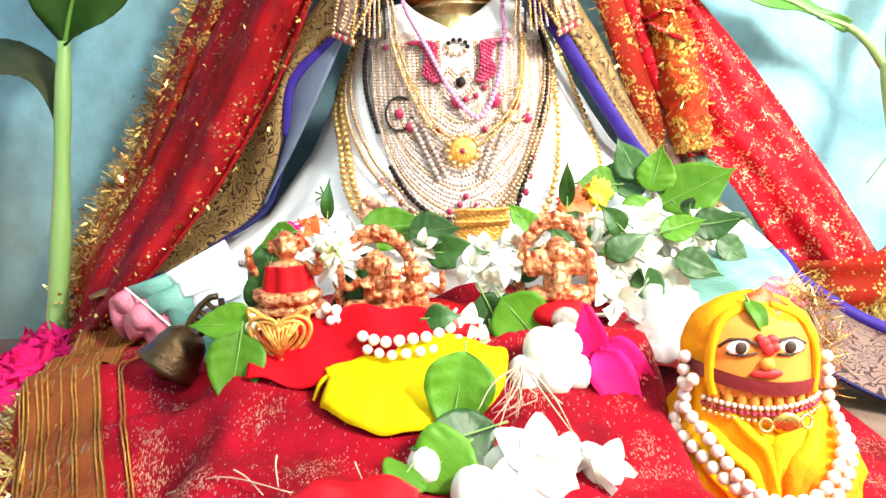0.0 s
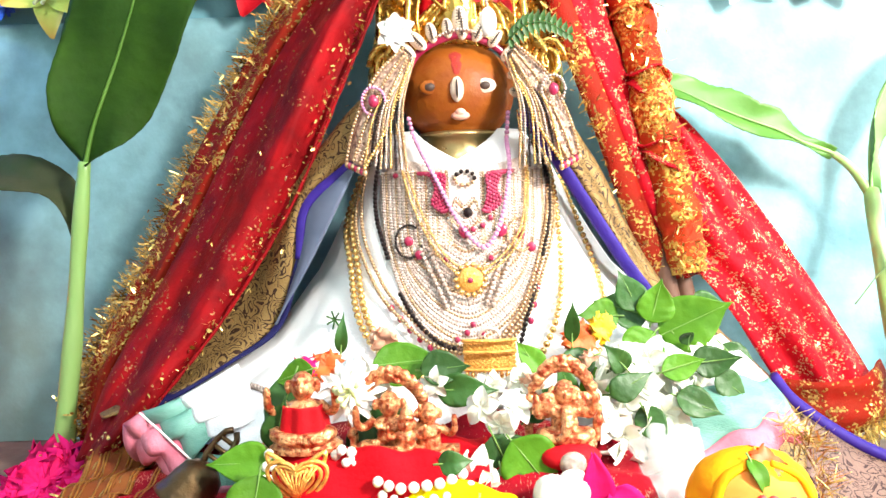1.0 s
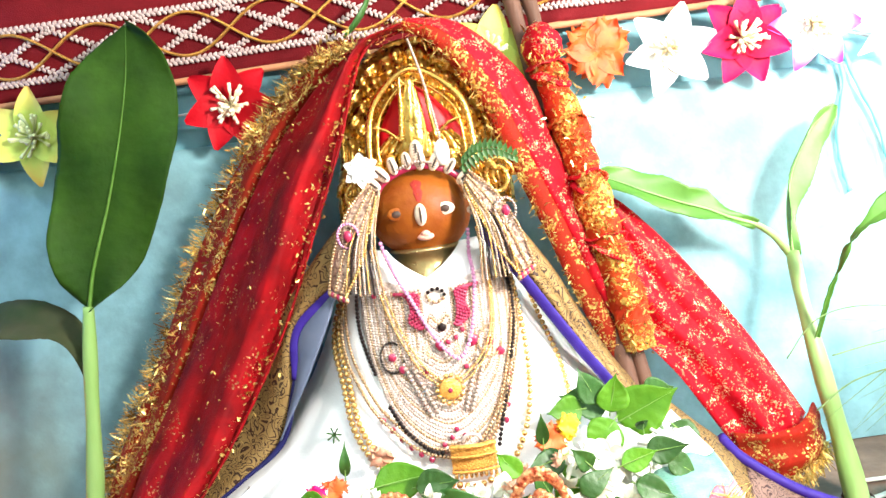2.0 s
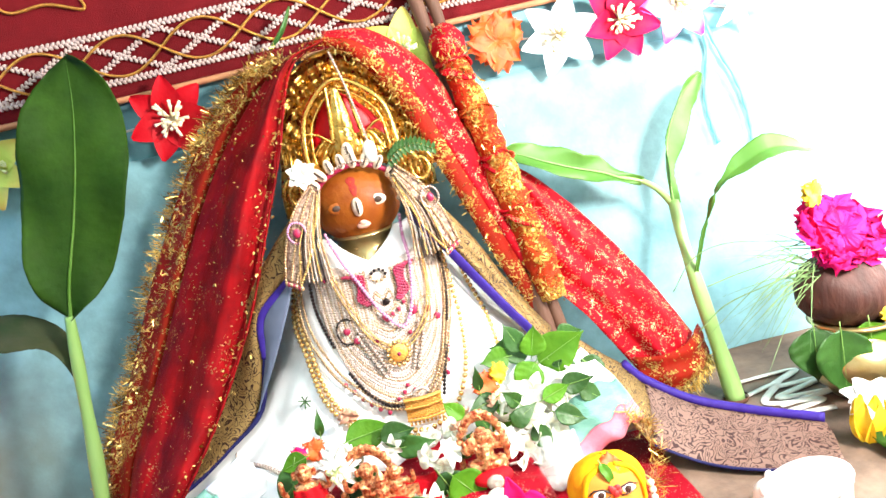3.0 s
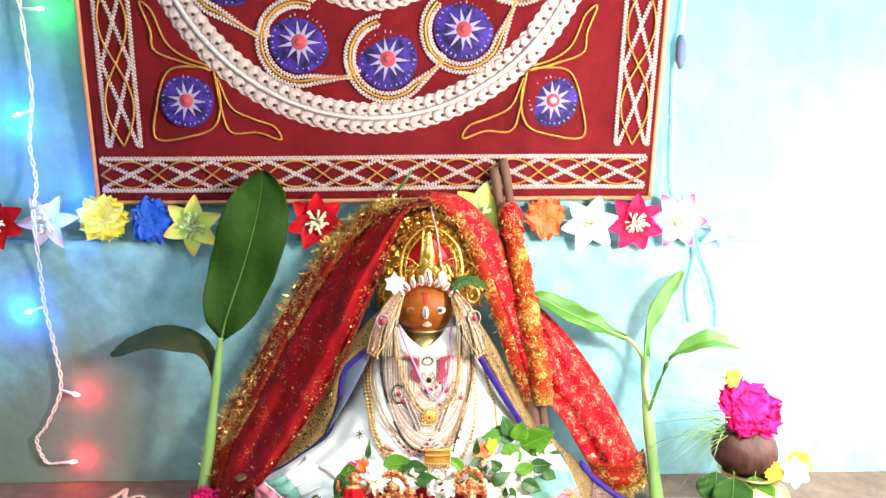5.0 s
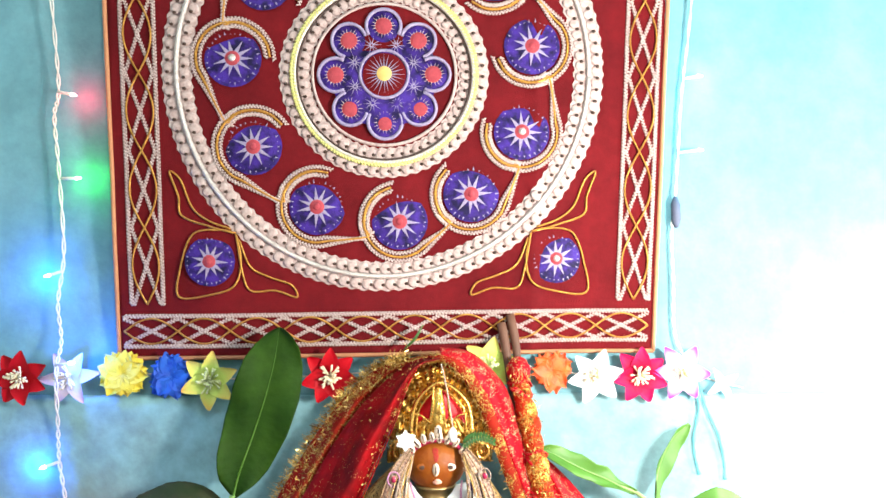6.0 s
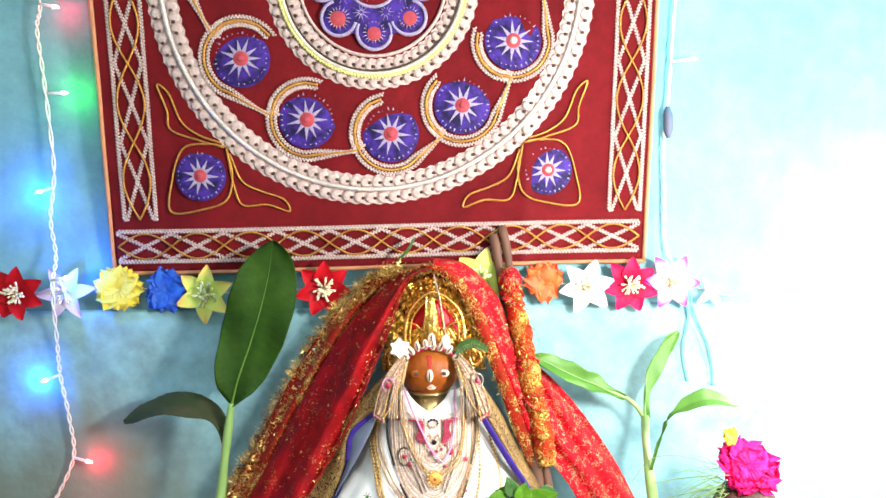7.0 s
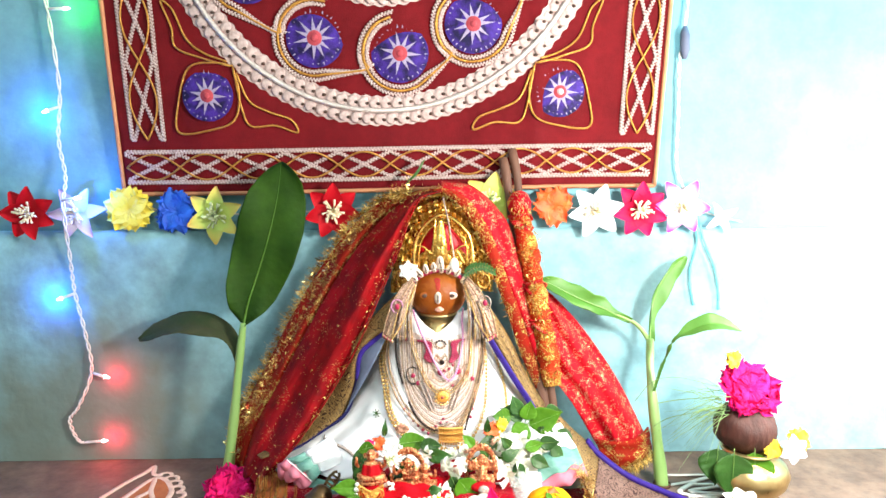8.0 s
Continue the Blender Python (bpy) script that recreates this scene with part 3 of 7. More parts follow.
# flower in the middle
part("heart_ground", disc(MID.x, MID.z, 0.1, 0.002), M_INDIGO, hang)
part("heart_ring", tube(on_hang(arc(MID.xz, 0.044, 0, 2 * math.pi, 60), 0.008), 0.003, 5), M_LILAC, hang)
part("heart_disc", disc(MID.x, MID.z, 0.041, 0.006), M_MAROON, hang)
tagged(part("heart_stitching", star(MID.x, MID.z, 0.012, 0.042, 24, 0.010, 0.0012, 3), M_LILAC, hang), kind="stuff")
part("heart_knot", disc(MID.x, MID.z, 0.014, 0.013), M_HEARTGOLD, hang)
for i in range(8):
    a = 2 * math.pi * (i + 0.02) / 8
    x, z = MID.x + 0.089 * math.cos(a), MID.z + 0.089 * math.sin(a)
    part("petal_ground", disc(x, z, 0.030, 0.004), M_INDIGO, hang)
    part("petal_outline", tube(on_hang(arc((x, z), 0.031, a - 2.1, a + 2.1, 30), 0.0075), 0.0035, 5), M_LILAC, hang)
    part("petal_heart", disc(x, z, 0.016, 0.0075), M_ROSE, hang)
    tagged(part("petal_stitching", star(x, z, 0.015, 0.025, 18, 0.009, 0.0008, i), M_WHITEBEAD, hang), kind="stuff")
    tagged(part("spoke_stitching", star(MID.x + 0.058 * math.cos(a + 0.39), MID.z + 0.058 * math.sin(a + 0.39), 0.002, 0.02, 10, 0.008, 0.001, i), M_LILAC, hang), kind="stuff")

# corner buds with gold cord leaves
for sx, sz in ((-1, -1), (1, -1), (-1, 1), (1, 1)):
    cx, cz = MID.x + (sx * 0.325), MID.z + sz * 0.345
    medallion(cx, cz, 0.047, 4 + sx + 2 * sz)
    f = lambda pts: [(cx + sx * px, cz + sz * pz) for px, pz in pts]
    for pts in ([(-0.05, -0.052), (-0.02, -0.058), (0.03, -0.05), (0.055, 0.01), (0.06, 0.065), (0.0, 0.062), (-0.045, 0.045), (-0.058, 0.0), (-0.05, -0.05)],
                [(-0.05, -0.05), (-0.06, 0.02), (-0.075, 0.055), (-0.12, 0.055), (-0.16, 0.068), (-0.15, 0.045), (-0.11, 0.03), (-0.075, 0.01), (-0.055, -0.04)],
                [(-0.045, -0.052), (0.0, -0.065), (0.05, -0.085), (0.055, -0.12), (0.07, -0.165), (0.05, -0.15), (0.03, -0.10), (0.0, -0.075), (-0.04, -0.06)]):
        part("corner_cord", tube(on_hang([(p.x, p.z) for p in spline([(q[0], 0, q[1]) for q in f(pts)], 60)], 0.005), 0.0020, 5), M_GOLDCORD, hang)


# ---- the draped shrine figure ----
def robe_a(z, side):
    left = [(0.06, 0.30), (0.076, 0.298), (0.09, 0.27), (0.105, 0.235), (0.14, 0.178), (0.194, 0.138), (0.254, 0.108), (0.293, 0.09), (0.33, 0.06), (0.36, 0.03)]
    right = [(0.06, 0.238), (0.08, 0.236), (0.10, 0.228), (0.12, 0.213), (0.15, 0.19), (0.196, 0.146), (0.252, 0.112), (0.293, 0.09), (0.33, 0.06), (0.36, 0.03)]
    return lerp_table(left if side < 0 else right, z)


def robe_b(z):
    return lerp_table([(0.06, 0.205), (0.09, 0.185), (0.15, 0.145), (0.2, 0.122), (0.25, 0.104), (0.3, 0.082), (0.33, 0.05), (0.36, 0.03)], z)


AXIS_Y = -0.082


def robe_square(z):
    """How square the robe's outline is at that height."""
    return lerp_table([(0.08, 3.6), (0.12, 3.0), (0.2, 2.0)], z)


def robe_front(x, z):
    a = robe_a(z, x)
    p = robe_square(z)
    return AXIS_Y - robe_b(z) * max(0.02, 1 - min(1, abs(x / a) ** p)) ** (1 / p)


def robe_point(u, z, lift=0.0):
    ang = math.pi * (1 + u)  # from the left side round the front to the right
    cx, sy = math.cos(ang), math.sin(ang)
    a, b = robe_a(z, cx), robe_b(z)
    low = max(0, (0.26 - z) / 0.2)
    fold = (0.010 * math.sin(u * 21 + 3 * z) + 0.006 * math.sin(u * 47 + 1.7)) * low * low + 0.004 * fbm(u * 6, z * 14) * low
    q = 2 / robe_square(z)
    cx, sy = math.copysign(abs(cx) ** q, cx), math.copysign(abs(sy) ** q, sy)
    return Vector((cx * (a + lift) * (1 + fold / max(a, 0.05)), AXIS_Y + sy * (b + lift + fold), z))


robe = thing("statue_robe", "white cotton robe with sea-green and pink hem, draped over the statue", "robe", (0, -0.15, 0.07))
part("cloth", grid(lambda u, v: robe_point(u, 0.080 + (0.217 + 0.028 * min(1, abs(u - 0.5) * 5)) * v), 90, 60), M_WHITE, robe, solid=0.002)


def hem_z(u, v):
    dip = -0.010 * math.exp(-((u - 0.28) / 0.12) ** 2) - 0.012 * math.exp(-((u - 0.7) / 0.14) ** 2)
    return v + dip * max(0, min(1, (0.105 - v) / 0.03))


part("green_hem", grid(lambda u, v: robe_point(u, hem_z(u, 0.064 + 0.018 * v), 0.002), 110, 8), M_TEAL, robe, "sea-green woven border", solid=0.002)
part("pink_hem", grid(lambda u, v: robe_point(u, hem_z(u, 0.050 + 0.016 * v), 0.0035), 110, 8), M_PINK, robe, "pink woven border", solid=0.002)

end_w = [(0.118, -0.245, 0.128), (0.165, -0.222, 0.148), (0.215, -0.205, 0.144)]
end_t = [(0.132, -0.288, 0.092), (0.187, -0.272, 0.120), (0.234, -0.255, 0.120)]
end_m = [(0.142, -0.312, 0.074), (0.200, -0.304, 0.098), (0.240, -0.280, 0.104)]
end_b = [(0.152, -0.316, 0.056), (0.208, -0.312, 0.080), (0.246, -0.290, 0.086)]


def hem_strip(a, b, n=40, m=10):
    ra, rb = spline(a, n), spline(b, n)
    return grid(lambda u, v: ra[round(v * n)].lerp(rb[round(v * n)], u) + Vector((0, -0.006 * math.sin(math.pi * u) - 0.003 * math.sin(v * 15), 0.002 * math.sin(v * 19))), m, n)


part("corner", hem_strip(end_w, end_t), M_WHITE, robe, solid=0.002)
part("green_hem", hem_strip(end_t, end_m), M_TEAL, robe, "sea-green woven border", solid=0.002)
part("pink_hem", hem_strip(end_m, end_b), M_PINK, robe, "pink woven border", solid=0.002)

# the corner of the robe that spreads over the altar cloth
fl_a = [(-0.185, -0.226, 0.135), (-0.172, -0.236, 0.115), (-0.160, -0.246, 0.098)]
fl_b = [(-0.228, -0.244, 0.113), (-0.213, -0.254, 0.101), (-0.197, -0.262, 0.087)]
fl_c = [(-0.257, -0.249, 0.104), (-0.236, -0.258, 0.090), (-0.212, -0.266, 0.071)]
fl_d = [(-0.272, -0.250, 0.095), (-0.250, -0.262, 0.079), (-0.223, -0.270, 0.061)]
fl_e = [(-0.274, -0.236, 0.062), (-0.262, -0.240, 0.060), (-0.240, -0.246, 0.058)]
part("corner", hem_strip(fl_a, fl_b), M_WHITE, robe, solid=0.0015)
part("green_hem", hem_strip(fl_b, fl_c), M_TEAL, robe, "sea-green woven border", solid=0.0015)
part("pink_hem", hem_strip(fl_c, fl_d), M_PINK, robe, "pink woven border", solid=0.0015)
part("pink_hem", hem_strip(fl_d, fl_e), M_PINK, robe, "pink woven border", solid=0.0015)
part("hem_stitch", tube(spline([(x, y - 0.005, z + 0.001) for x, y, z in fl_c], 30), 0.0009, 5), M_WHITE, robe)

# brocade shawl, one fall on either side
def two_rail(a, b, n, m, bulge=0.0, folds=0.0, freq=6.0, seed=0.0):
    ra, rb = spline(a, n), spline(b, n)

    def fn(u, v):
        i = min(int(round(v * n)), n)
        p = ra[i].lerp(rb[i], u)
        p.y -= bulge * math.sin(math.pi * u) + folds * math.sin(u * freq + seed + 1.2 * math.sin(v * 5)) + folds * 0.5 * fbm(u * 4, v * 9, seed)
        return p
    return grid(fn, m, n)


shawl = thing("statue_shawl", "gold brocade shawl with violet piping and grey lining on the statue", "shawl", (0, -0.12, 0.08))
purple_l = [(-0.062, -0.158, 0.335), (-0.094, -0.158, 0.298), (-0.137, -0.158, 0.262), (-0.145, -0.165, 0.214), (-0.165, -0.172, 0.156), (-0.205, -0.188, 0.128), (-0.246, -0.20, 0.106), (-0.285, -0.21, 0.092)]
outer_l = [(-0.04, -0.13, 0.385), (-0.086, -0.145, 0.352), (-0.140, -0.140, 0.292), (-0.198, -0.135, 0.215), (-0.232, -0.145, 0.168), (-0.270, -0.165, 0.124), (-0.300, -0.185, 0.096), (-0.320, -0.195, 0.085)]
part("left_fall", two_rail(outer_l, purple_l, 60, 12, 0.008, 0.003, 9), M_BROCADE, shawl, solid=0.002)
part("left_piping", tube(spline([(x + 0.002, y - 0.004, z) for x, y, z in purple_l[:4]], 40), lambda s: 0.0058 - 0.002 * s, 8, 0.35, up=(0.3, 1, 0)), M_PURPLE, shawl)
part("left_edging", tube(spline([(x + 0.002, y - 0.003, z) for x, y, z in purple_l[3:]], 40), lambda s: 0.0028 + 0.0008 * math.sin(s * 9), 8, 0.35, up=(0.3, 1, 0)), M_NAVY, shawl)
lin_in = [(-0.088, -0.163, 0.297), (-0.10, -0.172, 0.27), (-0.118, -0.176, 0.235), (-0.14, -0.178, 0.196), (-0.165, -0.178, 0.158)]
lin_out = [(-0.092, -0.157, 0.297), (-0.135, -0.156, 0.262), (-0.143, -0.16, 0.232), (-0.147, -0.164, 0.206), (-0.163, -0.17, 0.158)]
part("lining", two_rail(lin_out, lin_in, 30, 8, 0.004), M_GREYLINING, shawl, "grey lining", solid=0.0015)
purple_r = [(0.062, -0.158, 0.338), (0.092, -0.16, 0.293), (0.118, -0.165, 0.25), (0.146, -0.17, 0.205), (0.168, -0.178, 0.172), (0.178, -0.19, 0.15)]
outer_r = [(0.05, -0.13, 0.392), (0.085, -0.14, 0.352), (0.126, -0.14, 0.29), (0.152, -0.14, 0.235), (0.176, -0.15, 0.19), (0.195, -0.16, 0.16)]
part("right_fall", two_rail(outer_r, purple_r, 50, 12, 0.008, 0.003, 9), M_BROCADE, shawl, solid=0.002)
part("right_piping", tube(spline([(x - 0.003, y - 0.004, z) for x, y, z in purple_r], 50), 0.0056, 8, 0.35, up=(0.3, 1, 0)), M_PURPLE, shawl)

# red veil
veil = thing("statue_veil", "red net veil with gold sequins and tinsel over the statue", "veil", (0, -0.08, 0.05))
out_l = [(0.012, -0.082, 0.552), (-0.045, -0.068, 0.540), (-0.108, -0.055, 0.518), (-0.182, -0.046, 0.447), (-0.262, -0.045, 0.328), (-0.332, -0.052, 0.199), (-0.380, -0.078, 0.107), (-0.386, -0.096, 0.03)]
in_l = [(0.008, -0.112, 0.546), (-0.036, -0.122, 0.525), (-0.072, -0.135, 0.435), (-0.102, -0.148, 0.366), (-0.148, -0.158, 0.266), (-0.200, -0.178, 0.18), (-0.248, -0.210, 0.115), (-0.304, -0.225, 0.055)]


def between(a, b, s):
    return [tuple(Vector(p).lerp(Vector(q), s)) for p, q in zip(a, b)]


mid_l = between(out_l, in_l, 0.30)
part("left_fall", two_rail(mid_l, in_l, 90, 60, 0.030, 0.011, 9.5, 1.0), M_RED, veil, solid=0.0012)
part("left_trim", two_rail(out_l, between(out_l, in_l, 0.32), 90, 14, 0.012, 0.005, 9, 1.0), M_GOLDTRIM, veil, "gold lace border", solid=0.0015)
in_edge = [Vector(p) + Vector((0.002, -0.003, 0)) for p in in_l]
part("left_inner_edging", tube(spline(in_edge, 90), lambda s: 0.0030 + 0.0008 * math.sin(s * 150), 6, 0.5), M_RED, veil)
strip_a = [(0.010, -0.115, 0.552), (0.050, -0.118, 0.535), (0.092, -0.112, 0.478), (0.120, -0.108, 0.406), (0.150, -0.108, 0.325), (0.178, -0.112, 0.241), (0.205, -0.115, 0.18)]
strip_b = [(0.010, -0.082, 0.562), (0.070, -0.082, 0.550), (0.130, -0.08, 0.49), (0.158, -0.08, 0.41), (0.19, -0.08, 0.325), (0.215, -0.085, 0.24), (0.235, -0.09, 0.18)]
part("right_fall", two_rail(strip_a, strip_b, 70, 14, 0.012, 0.004, 9), M_REDBRIGHT, veil, solid=0.0012)
part("right_inner_edging", two_rail([(x - 0.02, y - 0.004, z - 0.004) for x, y, z in strip_a], [(x + 0.003, y - 0.004, z) for x, y, z in strip_a], 70, 6, 0.004), M_GOLDTRIM, veil, solid=0.0015)
wide_a = [(0.172, -0.09, 0.385), (0.180, -0.095, 0.33), (0.196, -0.10, 0.26), (0.212, -0.11, 0.205), (0.255, -0.12, 0.145), (0.300, -0.135, 0.068)]
wide_b = [(0.182, -0.055, 0.372), (0.226, -0.05, 0.338), (0.276, -0.045, 0.284), (0.320, -0.05, 0.225), (0.360, -0.07, 0.16), (0.398, -0.105, 0.078)]
part("right_wing", two_rail(wide_a, wide_b, 70, 40, 0.02, 0.007, 17, 2.0), M_REDBRIGHT, veil, solid=0.0012)
hem_a = [(0.297, -0.142, 0.086), (0.330, -0.160, 0.088), (0.368, -0.152, 0.092), (0.402, -0.112, 0.094)]
hem_b = [(0.303, -0.150, 0.042), (0.336, -0.164, 0.036), (0.372, -0.156, 0.042), (0.408, -0.118, 0.050)]
part("right_hem_trim", two_rail(hem_a, hem_b, 40, 8, 0.003, 0.003, 11), M_GOLDTRIM, veil, "gold lace border", solid=0.0015)


def fringe(path, count, length, spread, away, seed, drop=0.0, r=0.0007, wander=0.003):
    rnd = random.Random(seed)
    g = Geo()
    pts = spline(path, 200)
    for i in range(count):
        p = pts[int(rnd.random() * 200)] + Vector([rnd.gauss(0, wander) for _ in range(3)])
        d = (Vector(away) + Vector([rnd.gauss(0, spread) for _ in range(3)])).normalized() * length * rnd.uniform(0.5, 1.2)
        s = Vector((rnd.gauss(0, 1), rnd.gauss(0, 1), rnd.gauss(0, 1))).normalized() * r * rnd.uniform(0.7, 1.6)
        e = p + d + Vector((0, 0, -drop))
        m = p + d * 0.5
        g.add([p - s, p + s, m + s, e + s * 0.6, e - s * 0.6, m - s], [(0, 1, 2, 5), (5, 2, 3, 4)])
    return g


tagged(part("tinsel", fringe(out_l[1:], 2600, 0.016, 0.5, (-0.75, -0.35, 0.45), 3, r=0.00048), M_TINSEL, veil, smooth=False), kind="stuff")
tagged(part("tinsel", fringe([(x, y - 0.008, z) for x, y, z in between(out_l, in_l, 0.14)[1:]], 1900, 0.008, 0.9, (-0.3, -0.8, 0.1), 13, r=0.0010, wander=0.010), M_TINSEL, veil, smooth=False), kind="stuff")
tagged(part("sequin_sparkle", fringe([(x - 0.004, y - 0.008, z) for x, y, z in in_l], 420, 0.0038, 1.0, (0, -0.6, 0), 23, r=0.0011, wander=0.006), M_TINSEL, veil, smooth=False), kind="stuff")
tagged(part("sequin_sparkle", fringe([(x, y - 0.030, z) for x, y, z in between(out_l, in_l, 0.62)[1:]], 160, 0.0030, 1.0, (0, -0.6, 0), 24, r=0.0010, wander=0.016), M_TINSEL, veil, smooth=False), kind="stuff")
tagged(part("tinsel", fringe(hem_b, 420, 0.014, 0.35, (0.1, -0.3, -0.8), 4), M_TINSEL, veil, smooth=False), kind="stuff")
tagged(part("tinsel", fringe([(x - 0.018, y - 0.006, z) for x, y, z in strip_a], 420, 0.010, 0.6, (-0.4, -0.6, 0), 5), M_TINSEL, veil, smooth=False), kind="stuff")

# statue: one plain form
FACE = Vector((0.002, -0.108, 0.360))
st = Geo()
st.join(ball(FACE, (0.0535, 0.0490, 0.0485), 48, 32, 0))
st.join(lathe([(0.002, 0.262), (0.055, 0.262), (0.05, 0.29), (0.035, 0.300), (0.034, 0.318), (0.0375, 0.3205), (0.0375, 0.3225), (0.034, 0.3245)], 40, 1).moved(Matrix.Translation((FACE.x, FACE.y, 0))))
FRONT_Y = FACE.y - 0.045


def on_face(x, z, lift=0.0):
    dx, dz = (x - FACE.x) / 0.0535, (z - FACE.z) / 0.0485
    return Vector((x, FACE.y - 0.0490 * math.sqrt(max(0.02, 1 - dx * dx - dz * dz)) - lift, z))


for x, z, rx, rz in ((0.002, 0.379, 0.0045, 0.0075), (0.001, 0.388, 0.0055, 0.0055)):
    # smears that follow the curve of the brow
    st.join(grid(lambda u, v: on_face(x + rx * (0.15 + 0.85 * v) * math.cos(6.283 * u) * (1 + 0.15 * math.sin(u * 19)), z + rz * (0.15 + 0.85 * v) * math.sin(6.283 * u), 0.0007 * (1 - v ** 3)), 20, 5, 2, True))
for x in (-0.022, 0.027):
    st.join(ball(on_face(x, 0.362), (0.0100, 0.0020, 0.0066), 14, 6, 3 if x > 0 else 0))
    st.join(ball(on_face(x, 0.362, 0.001), (0.0052, 0.0018, 0.0040), 12, 6, 4))
st.join(ball(on_face(0.002, 0.359), (0.0062, 0.006, 0.0112), 14, 10, 3))
st.join(ball(on_face(0.002, 0.359, 0.006), (0.0012, 0.0012, 0.0085), 8, 6, 4))
st.join(ball(on_face(0.0045, 0.3365), (0.0085, 0.0042, 0.0042), 12, 8, 5))
st.join(ball(on_face(0.0045, 0.3395), (0.005, 0.004, 0.0035), 10, 8, 5))
M_LIPS = mat("pale_coral_shell", (0.80, 0.46, 0.36), (0.70, 0.34, 0.26), scale=90, rough=0.4)
single("statue", st, [M_CLAY, M_BRASS, M_VERMILION, M_SHELL, M_DARK, M_LIPS], "round reddish-brown statue head with shell features on a brass collar", "statue", (0.005, -0.1, 0.262))

# crown
crown = thing("crown", "tall stamped gold crown with pointed arches over red satin", "crown", (0.01, -0.1, 0.37))


def crown_panel(u, v):
    a = math.pi * (1.06 - 1.12 * u)
    w, h = 0.093 + 0.004 * math.sin(u * 40), 0.168
    x = w * math.cos(a) * (0.45 + 0.55 * v)
    top = abs(math.sin(a)) ** 0.75 if math.sin(a) > 0 else -0.1
    z = h * top * (0.5 + 0.5 * v)
    ridge = 0.0030 * math.sin(u * 130) * math.sin(math.pi * v) + 0.0022 * math.sin(v * 34 + u * 9) + 0.002 * math.sin(u * 62)
    return (0.012 + x, -0.098 - ridge - 0.018 * (1 - v) + 0.012 * abs(math.cos(a)), 0.372 + z)


part("back_plate", grid(crown_panel, 260, 40), M_GOLDSTAMPED, crown, solid=0.0015)
part("satin_panel", two_rail([(-0.03, -0.112, 0.40), (-0.03, -0.114, 0.44), (-0.012, -0.114, 0.475), (0.006, -0.114, 0.492)], [(0.055, -0.112, 0.40), (0.055, -0.114, 0.44), (0.03, -0.114, 0.475), (0.008, -0.114, 0.492)], 20, 12, 0.008), M_REDSATIN, crown, "red satin", solid=0.001)
for w, hgt, r in ((0.053, 0.104, 0.0050), (0.044, 0.092, 0.0022)):
    pts = [(0.012 - w * 0.92, -0.136, 0.400), (0.012 - w, -0.134, 0.428), (0.012 - w * 0.80, -0.130, 0.400 + hgt * 0.70), (0.010, -0.128, 0.400 + hgt), (0.012 + w * 0.82, -0.130, 0.400 + hgt * 0.70), (0.012 + w, -0.134, 0.428), (0.012 + w * 0.95, -0.136, 0.400)]
    part("arch", tube(spline(pts, 60), r, 8, 0.7), M_GOLD, crown)
part("lower_plate", two_rail([(-0.040, -0.121, 0.398), (-0.038, -0.122, 0.420), (-0.020, -0.122, 0.440)], [(0.064, -0.121, 0.398), (0.062, -0.122, 0.420), (0.044, -0.122, 0.440)], 16, 40, 0.006, 0.0025, 46), M_GOLDSTAMPED, crown, "stamped gold leaf work", solid=0.001)
for sx in (-1, 1):
    part("strut", tube(spline([(0.010 + sx * 0.012, -0.128, 0.500), (0.010 + sx * 0.014, -0.132, 0.465), (0.010 + sx * 0.018, -0.132, 0.432)], 20), 0.0026, 7, 0.7), M_GOLD, crown)
    part("side_strut", tube(spline([(0.010 + sx * 0.018, -0.131, 0.434), (0.010 + sx * 0.032, -0.132, 0.446), (0.010 + sx * 0.046, -0.131, 0.450)], 16), 0.0024, 7, 0.7), M_GOLD, crown)
part("centre_strip", two_rail([(-0.006, -0.128, 0.402), (-0.007, -0.13, 0.45), (0.004, -0.127, 0.495)], [(0.018, -0.128, 0.402), (0.019, -0.13, 0.45), (0.012, -0.127, 0.495)], 24, 10, 0.004, 0.001, 20), M_GOLDSTAMPED, crown, solid=0.0015)
for k in range(9):
    s = k / 8
    x = -0.055 + 0.132 * s
    part("gilt_leaf", ball((x, -0.128, 0.402 + 0.01 * math.sin(s * math.pi)), (0.005, 0.003, 0.013), 8, 8, 0, Matrix.Rotation(-(s - 0.5) * 1.4, 3, "Y")), M_GOLDSTAMPED, crown)
for sx in (-1, 1):
    part("side_scroll", tube([(0.012 + sx * (0.074 + 0.016 * math.cos(w * 0.5) * (1 - w / 30)), -0.125, 0.385 + 0.022 * math.sin(w * 0.5) * (1 - w / 30)) for w in range(22)], 0.0035, 6), M_GOLD, crown)

